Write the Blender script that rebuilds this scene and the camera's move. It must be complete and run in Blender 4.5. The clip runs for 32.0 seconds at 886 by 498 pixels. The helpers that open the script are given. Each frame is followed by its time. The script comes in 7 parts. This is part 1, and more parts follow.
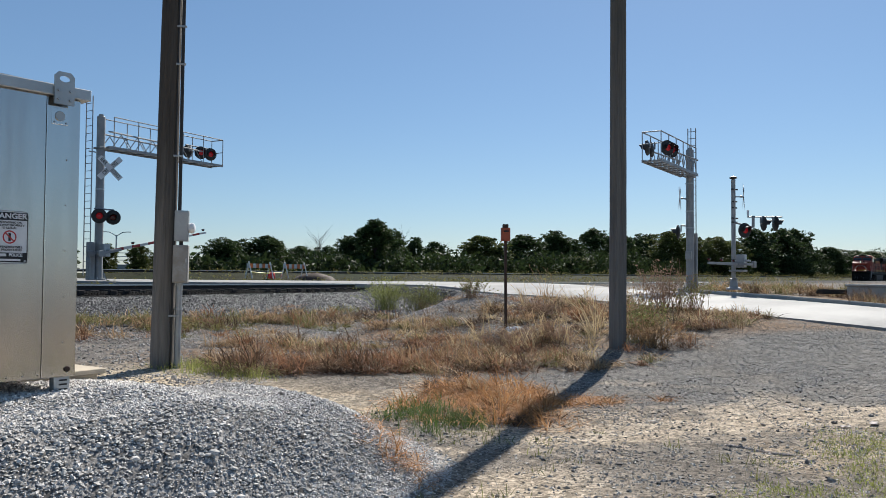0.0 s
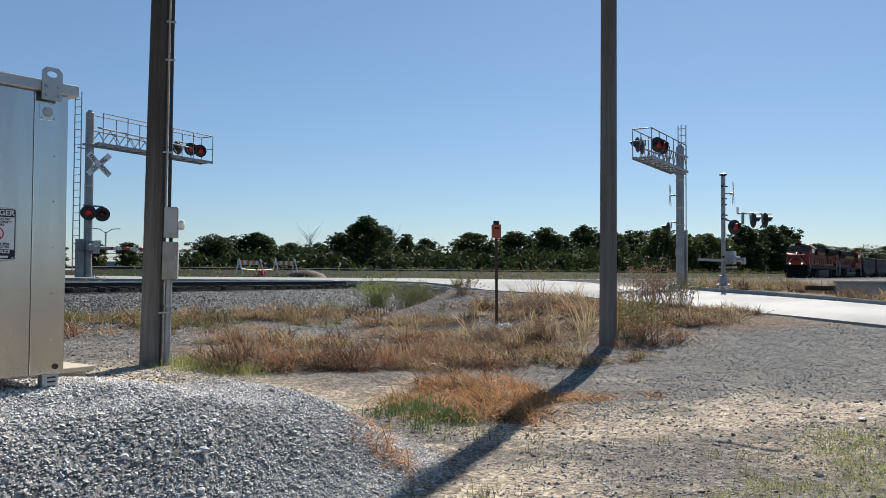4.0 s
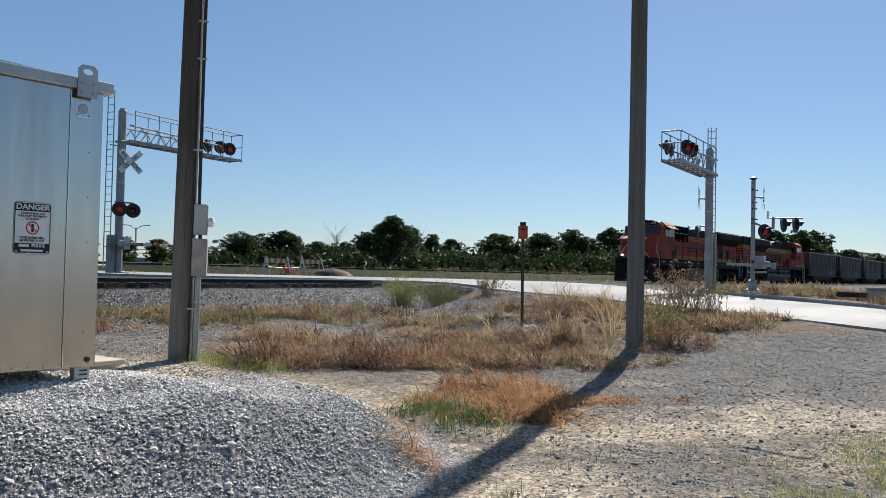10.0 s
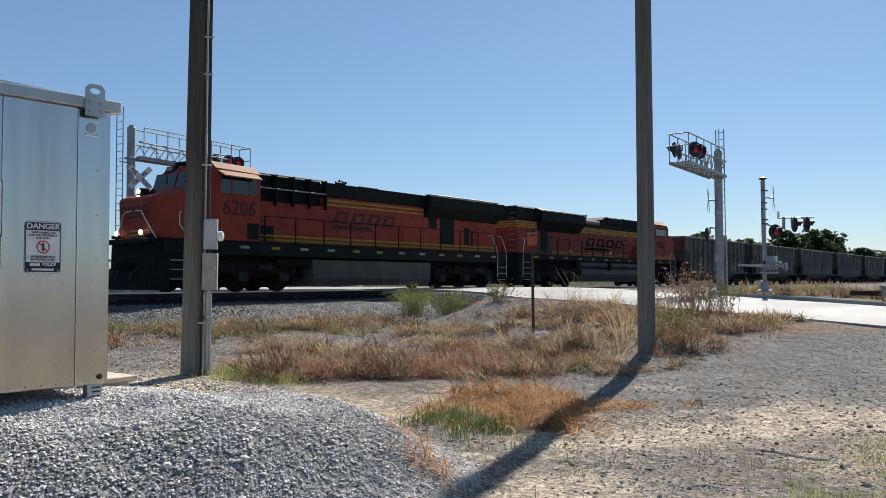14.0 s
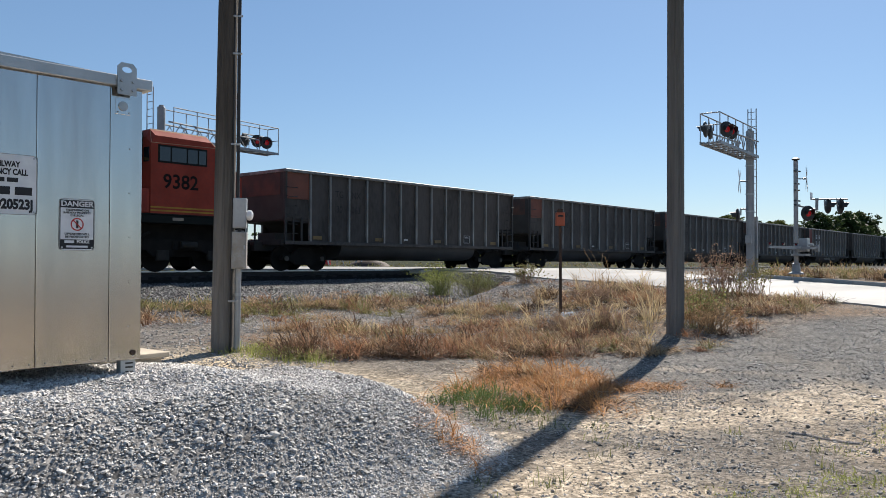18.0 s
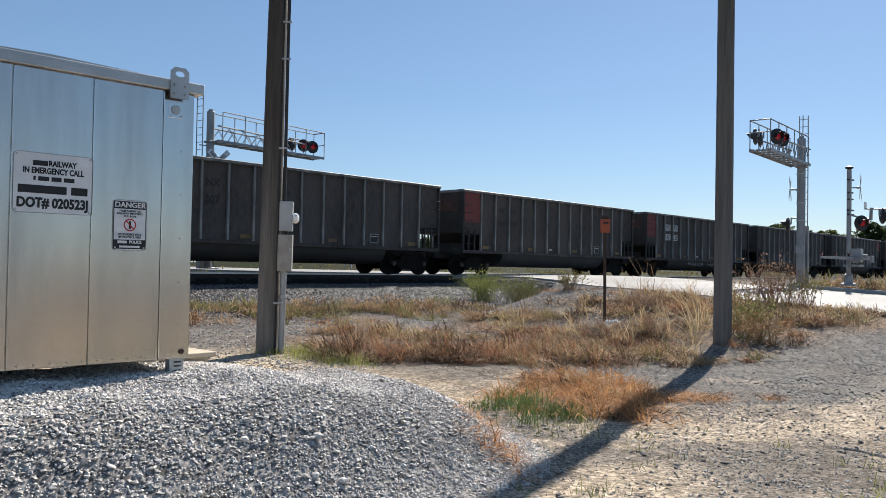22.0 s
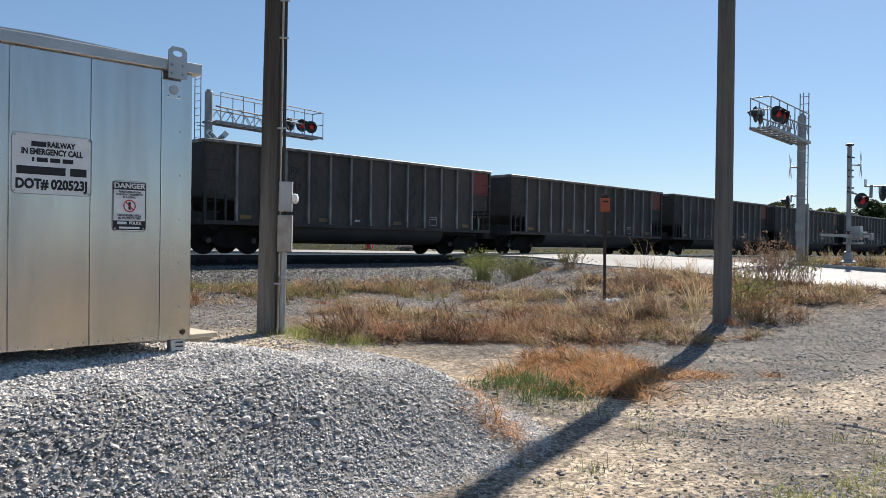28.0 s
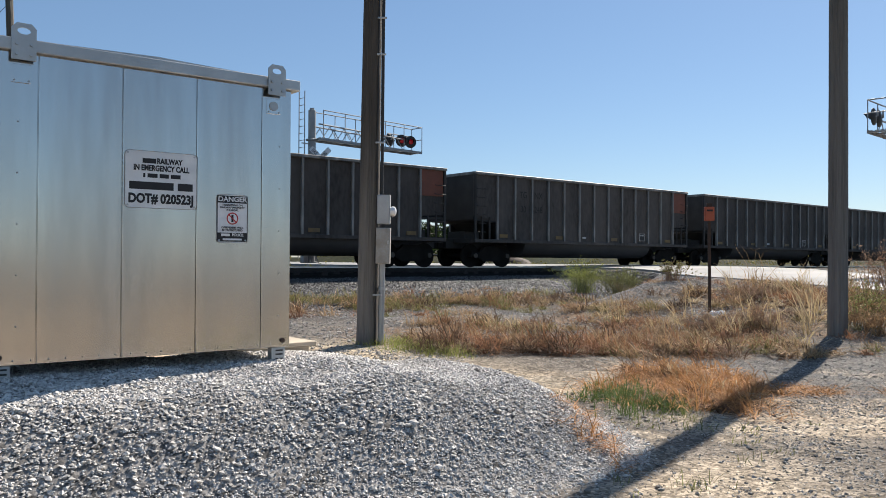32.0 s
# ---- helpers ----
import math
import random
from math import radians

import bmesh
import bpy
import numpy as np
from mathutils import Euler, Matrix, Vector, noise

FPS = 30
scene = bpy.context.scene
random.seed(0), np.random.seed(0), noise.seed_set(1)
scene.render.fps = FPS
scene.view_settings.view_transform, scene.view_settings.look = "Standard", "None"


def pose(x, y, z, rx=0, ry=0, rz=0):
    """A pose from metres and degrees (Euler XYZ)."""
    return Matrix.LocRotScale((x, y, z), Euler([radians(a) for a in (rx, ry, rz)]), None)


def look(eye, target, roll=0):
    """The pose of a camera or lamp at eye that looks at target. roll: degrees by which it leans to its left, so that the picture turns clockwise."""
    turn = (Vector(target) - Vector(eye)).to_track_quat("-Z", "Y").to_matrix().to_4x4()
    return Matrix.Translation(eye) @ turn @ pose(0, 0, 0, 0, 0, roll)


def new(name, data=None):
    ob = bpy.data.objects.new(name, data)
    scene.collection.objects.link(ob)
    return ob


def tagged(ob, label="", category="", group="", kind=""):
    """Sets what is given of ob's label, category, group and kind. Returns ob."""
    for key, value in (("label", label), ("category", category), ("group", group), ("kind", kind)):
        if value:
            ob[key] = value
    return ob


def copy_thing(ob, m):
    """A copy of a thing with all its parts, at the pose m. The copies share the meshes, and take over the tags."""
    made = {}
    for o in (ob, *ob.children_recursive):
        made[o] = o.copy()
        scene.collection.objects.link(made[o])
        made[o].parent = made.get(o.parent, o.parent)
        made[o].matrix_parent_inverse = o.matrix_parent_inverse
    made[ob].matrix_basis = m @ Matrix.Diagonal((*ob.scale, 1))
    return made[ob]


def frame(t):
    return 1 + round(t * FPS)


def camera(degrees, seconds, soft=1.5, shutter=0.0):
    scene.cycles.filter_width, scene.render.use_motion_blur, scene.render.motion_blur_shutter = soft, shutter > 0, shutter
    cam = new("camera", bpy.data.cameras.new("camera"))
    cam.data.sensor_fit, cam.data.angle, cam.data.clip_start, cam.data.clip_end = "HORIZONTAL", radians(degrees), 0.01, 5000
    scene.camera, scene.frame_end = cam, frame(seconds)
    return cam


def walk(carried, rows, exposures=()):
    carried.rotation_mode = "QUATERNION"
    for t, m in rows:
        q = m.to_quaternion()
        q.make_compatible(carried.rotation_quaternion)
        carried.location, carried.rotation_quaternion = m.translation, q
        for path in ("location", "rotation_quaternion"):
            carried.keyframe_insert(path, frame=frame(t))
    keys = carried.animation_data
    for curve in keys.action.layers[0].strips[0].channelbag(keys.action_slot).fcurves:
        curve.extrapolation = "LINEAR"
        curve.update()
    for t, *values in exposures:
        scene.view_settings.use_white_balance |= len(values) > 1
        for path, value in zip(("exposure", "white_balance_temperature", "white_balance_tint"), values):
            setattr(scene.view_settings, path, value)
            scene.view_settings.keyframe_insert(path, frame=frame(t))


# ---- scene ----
cam = camera(58.0, 32.0, soft=0.7)
# seconds, place, yaw, pitch, roll
PATH = [
    (0, 0.001, -0.000, 1.601, 0.037, 1.883, -0.377), (0.5, 0.002, -0.007, 1.600, -0.067, 1.971, -0.371), (1, 0.002, -0.020, 1.599, -0.166, 2.019, -0.416),
    (1.5, 0.006, -0.026, 1.600, -0.310, 1.979, -0.473), (2, -0.002, -0.010, 1.596, -0.495, 1.911, -0.437), (2.5, 0.003, -0.006, 1.595, -0.600, 1.835, -0.365),
    (3, 0.009, -0.006, 1.600, -0.629, 1.756, -0.300), (3.5, 0.007, 0.000, 1.600, -0.604, 1.708, -0.277), (5.5, -0.000, 0.006, 1.593, -0.500, 1.549, -0.811),
    (6, -0.006, 0.002, 1.596, -0.372, 1.584, -0.913), (6.5, -0.006, -0.001, 1.593, -0.152, 1.650, -0.984), (7, -0.010, 0.003, 1.595, 0.048, 1.713, -1.055),
    (7.5, -0.008, 0.001, 1.590, 0.222, 1.779, -1.089), (8, -0.010, -0.000, 1.596, 0.365, 1.758, -1.147), (8.5, -0.004, 0.005, 1.594, 0.534, 1.752, -1.140),
    (9, -0.003, -0.003, 1.599, 0.768, 1.711, -1.127), (9.5, -0.002, -0.001, 1.596, 0.975, 1.692, -1.137), (10, -0.007, -0.002, 1.594, 1.213, 1.676, -1.176),
    (10.5, -0.002, -0.003, 1.592, 1.491, 1.685, -1.119), (11, -0.009, 0.013, 1.595, 1.752, 1.793, -0.950), (11.5, -0.022, 0.019, 1.604, 2.029, 1.975, -0.704),
    (12, -0.008, 0.004, 1.604, 2.187, 2.201, -0.439), (12.5, -0.001, 0.005, 1.603, 2.237, 2.351, -0.137), (13, -0.002, 0.007, 1.605, 2.109, 2.395, 0.068),
    (13.5, 0.004, 0.001, 1.602, 1.972, 2.355, 0.190), (15.5, 0.010, -0.017, 1.602, 2.287, 1.661, -0.007), (16, 0.002, -0.008, 1.601, 2.707, 1.435, -0.092),
    (16.5, -0.008, 0.004, 1.596, 3.161, 1.254, -0.152), (17, -0.009, 0.006, 1.593, 3.566, 1.089, -0.194), (17.5, -0.009, 0.007, 1.591, 3.802, 0.979, -0.162),
    (18, -0.011, 0.007, 1.592, 3.870, 0.851, -0.138), (18.5, -0.008, 0.014, 1.587, 3.916, 0.778, -0.057), (19, -0.011, 0.009, 1.591, 4.033, 0.823, -0.039),
    (19.5, -0.010, 0.005, 1.595, 4.363, 0.985, -0.069), (20, -0.006, -0.011, 1.594, 4.777, 1.234, -0.063), (20.5, -0.011, -0.009, 1.597, 5.156, 1.404, -0.185),
    (21, -0.008, 0.004, 1.593, 5.563, 1.375, -0.404), (21.5, -0.024, 0.004, 1.587, 6.126, 1.275, -0.741), (22, -0.027, 0.009, 1.587, 6.912, 1.211, -0.977),
    (22.5, -0.035, 0.000, 1.588, 7.809, 1.103, -1.205), (23, -0.038, 0.003, 1.581, 8.491, 0.959, -1.293), (23.5, -0.034, 0.009, 1.576, 8.784, 0.800, -1.299),
    (24, -0.040, 0.016, 1.582, 8.596, 0.683, -1.318), (24.5, -0.040, 0.006, 1.583, 8.051, 0.676, -1.258), (25, -0.036, 0.012, 1.585, 7.317, 0.644, -1.155),
    (25.5, -0.027, 0.017, 1.584, 6.680, 0.549, -1.090), (27.5, -0.032, 0.021, 1.578, 6.477, -0.054, -0.803), (28, -0.033, 0.012, 1.584, 6.886, -0.238, -0.678),
    (28.5, -0.033, 0.004, 1.580, 7.709, -0.347, -0.596), (29, -0.027, 0.002, 1.582, 9.102, -0.267, -0.577), (29.5, -0.017, 0.004, 1.571, 10.949, 0.098, -0.503),
    (30, -0.021, 0.021, 1.569, 12.804, 0.501, -0.491), (30.5, -0.004, 0.017, 1.566, 14.168, 0.771, -0.459), (31, 0.007, 0.021, 1.562, 14.820, 0.914, -0.396),
    (31.5, 0.011, 0.026, 1.558, 14.758, 0.873, -0.365), (32, 0.020, 0.028, 1.555, 14.044, 0.649, -0.301),
]
walk(cam, [(t, pose(x, y, z, 90 + p, r, w)) for t, x, y, z, w, p, r in PATH], [(0.0, 0.67, 5950, 9), (12.0, 0.69, 5950, 9), (16.0, 0.84, 6100, 10), (25.0, 0.88, 6150, 11), (32.0, 0.90, 6200, 11)])


# ---- world, sun, exposure ----
A_TRACK = 51.7                      # the track's direction, degrees from +x
UX, UY = math.cos(radians(A_TRACK)), math.sin(radians(A_TRACK))
RAIL_Z, RAIL_N, GAUGE = 1.19, 26.38, 1.435
A_RAIL = 53.19                      # the main track crosses the plan at a slight angle
SUN_AZ, SUN_EL = 20.0, 38.0         # clockwise from +y, above the horizon


def tr(u, n, z=0.0, turn=0.0):
    """A pose in the railway's own frame: u along the track, n across it."""
    return pose(u * UX - n * UY, u * UY + n * UX, z, 0, 0, A_TRACK + turn)


def rl(s, off, z=0.0, turn=0.0):
    """A pose in the main track's frame: s along the rails, off across them, z above the rail head."""
    return pose(25 * UX - RAIL_N * UY, 25 * UY + RAIL_N * UX, RAIL_Z, 0, 0.115, A_RAIL) @ pose(s - 25, off, z, 0, 0, turn)


def rail_n(u):
    return RAIL_N + (u - 25) * math.tan(radians(A_RAIL - A_TRACK))


def to_un(x, y):
    return x * UX + y * UY, -x * UY + y * UX


world = bpy.data.worlds.new("sky")
scene.world = world
world.use_nodes = True
wn = world.node_tree
sky = wn.nodes.new("ShaderNodeTexSky")
sky.sky_type = "NISHITA"
sky.sun_disc = False
sky.sun_elevation, sky.sun_rotation = radians(SUN_EL), radians(SUN_AZ)
sky.air_density, sky.dust_density, sky.ozone_density = 1.0, 0.15, 3.6
air = wn.nodes.new("ShaderNodeMix")
air.data_type = "RGBA"
air.inputs["Factor"].default_value = 0.2
sky_in = [i for i in air.inputs if i.type == "RGBA"]
sky_in[1].default_value = (3.9, 6.2, 8.8, 1)
wn.links.new(sky.outputs[0], sky_in[0])
wn.links.new([o for o in air.outputs if o.type == "RGBA"][0], wn.nodes["Background"].inputs[0])
wn.nodes["Background"].inputs[1].default_value = 0.050
sun_data = bpy.data.lights.new("sun", "SUN")
sun_data.energy, sun_data.angle, sun_data.color = 5.0, radians(0.53), (1.0, 0.90, 0.76)
sun = new("sun", sun_data)
sd = Vector((math.sin(radians(SUN_AZ)) * math.cos(radians(SUN_EL)), math.cos(radians(SUN_AZ)) * math.cos(radians(SUN_EL)), math.sin(radians(SUN_EL))))
sun.matrix_world = look((0, 0, 60), tuple(Vector((0, 0, 60)) - sd))


# ---- materials ----
def ramp_mix(nt, fac, a, b):
    m = nt.nodes.new("ShaderNodeMix")
    m.data_type = "RGBA"
    if isinstance(fac, float):
        m.inputs["Factor"].default_value = fac
    else:
        nt.links.new(fac, m.inputs["Factor"])
    for sock, v in (("A", a), ("B", b)):
        s = [i for i in m.inputs if i.name == sock and i.type == "RGBA"][0]
        if isinstance(v, tuple):
            s.default_value = (*v, 1)
        else:
            nt.links.new(v, s)
    return [o for o in m.outputs if o.type == "RGBA"][0]


def noise_fac(nt, coord, scale, detail=4.0, lo=0.35, hi=0.65, stretch=None):
    if stretch:
        mp = nt.nodes.new("ShaderNodeMapping")
        mp.inputs["Scale"].default_value = stretch
        nt.links.new(coord, mp.inputs[0])
        coord = mp.outputs[0]
    n = nt.nodes.new("ShaderNodeTexNoise")
    n.inputs["Scale"].default_value, n.inputs["Detail"].default_value = scale, detail
    nt.links.new(coord, n.inputs["Vector"])
    r = nt.nodes.new("ShaderNodeMapRange")
    r.inputs["From Min"].default_value, r.inputs["From Max"].default_value = lo, hi
    nt.links.new(n.outputs[0], r.inputs[0])
    return r.outputs[0]


def material(name, col, col2=None, col3=None, rough=0.8, rough2=None, metal=0.0, scale=2.0, fine=30.0, bump=0.3, depth=0.01,
             stretch=None, rnd=0.0, island=0.0, leafy=0.0, glow=None, power=0.0, spec=0.5, see=0.0, lo=0.35, hi=0.65):
    """Base colour varied at a coarse and a fine scale, with a fine relief."""
    m = bpy.data.materials.new(name)
    m.use_nodes = True
    nt = m.node_tree
    b = nt.nodes["Principled BSDF"]
    tc = nt.nodes.new("ShaderNodeTexCoord").outputs["Object"]
    col2 = col2 or tuple(c * 0.7 for c in col)
    col3 = col3 or tuple(0.5 * (x + y) * 0.9 for x, y in zip(col, col2))
    big = noise_fac(nt, tc, scale, 5.0, lo, hi, stretch)
    small = noise_fac(nt, tc, fine, 3.0, 0.3, 0.7, stretch)
    c = ramp_mix(nt, big, col, col2)
    half = nt.nodes.new("ShaderNodeMath")
    half.operation = "MULTIPLY"
    half.inputs[1].default_value = 0.5
    nt.links.new(small, half.inputs[0])
    c = ramp_mix(nt, half.outputs[0], c, col3)
    if rnd or island:
        src = nt.nodes.new("ShaderNodeObjectInfo").outputs["Random"] if rnd else nt.nodes.new("ShaderNodeNewGeometry").outputs["Random Per Island"]
        r = nt.nodes.new("ShaderNodeMapRange")
        r.inputs["To Min"].default_value, r.inputs["To Max"].default_value = 1 - (rnd or island), 1 + (rnd or island)
        nt.links.new(src, r.inputs[0])
        h = nt.nodes.new("ShaderNodeHueSaturation")
        nt.links.new(r.outputs[0], h.inputs["Value"])
        nt.links.new(c, h.inputs["Color"])
        c = h.outputs[0]
    nt.links.new(c, b.inputs["Base Color"])
    if rough2 is None:
        b.inputs["Roughness"].default_value = rough
    else:
        r = nt.nodes.new("ShaderNodeMapRange")
        r.inputs["To Min"].default_value, r.inputs["To Max"].default_value = rough, rough2
        nt.links.new(big, r.inputs[0])
        nt.links.new(r.outputs[0], b.inputs["Roughness"])
    b.inputs["Metallic"].default_value = metal
    b.inputs["Specular IOR Level"].default_value = spec
    if see:
        b.inputs["Transmission Weight"].default_value = see
    if glow:
        b.inputs["Emission Color"].default_value = (*glow, 1)
        b.inputs["Emission Strength"].default_value = power
    if leafy:
        tl = nt.nodes.new("ShaderNodeBsdfTranslucent")
        nt.links.new(c, tl.inputs["Color"])
        mx = nt.nodes.new("ShaderNodeMixShader")
        mx.inputs[0].default_value = leafy
        nt.links.new(b.outputs[0], mx.inputs[1])
        nt.links.new(tl.outputs[0], mx.inputs[2])
        nt.links.new(mx.outputs[0], nt.nodes["Material Output"].inputs["Surface"])
    if bump:
        bp = nt.nodes.new("ShaderNodeBump")
        bp.inputs["Strength"].default_value, bp.inputs["Distance"].default_value = bump, depth
        nt.links.new(small, bp.inputs["Height"])
        nt.links.new(bp.outputs[0], b.inputs["Normal"])
    return m


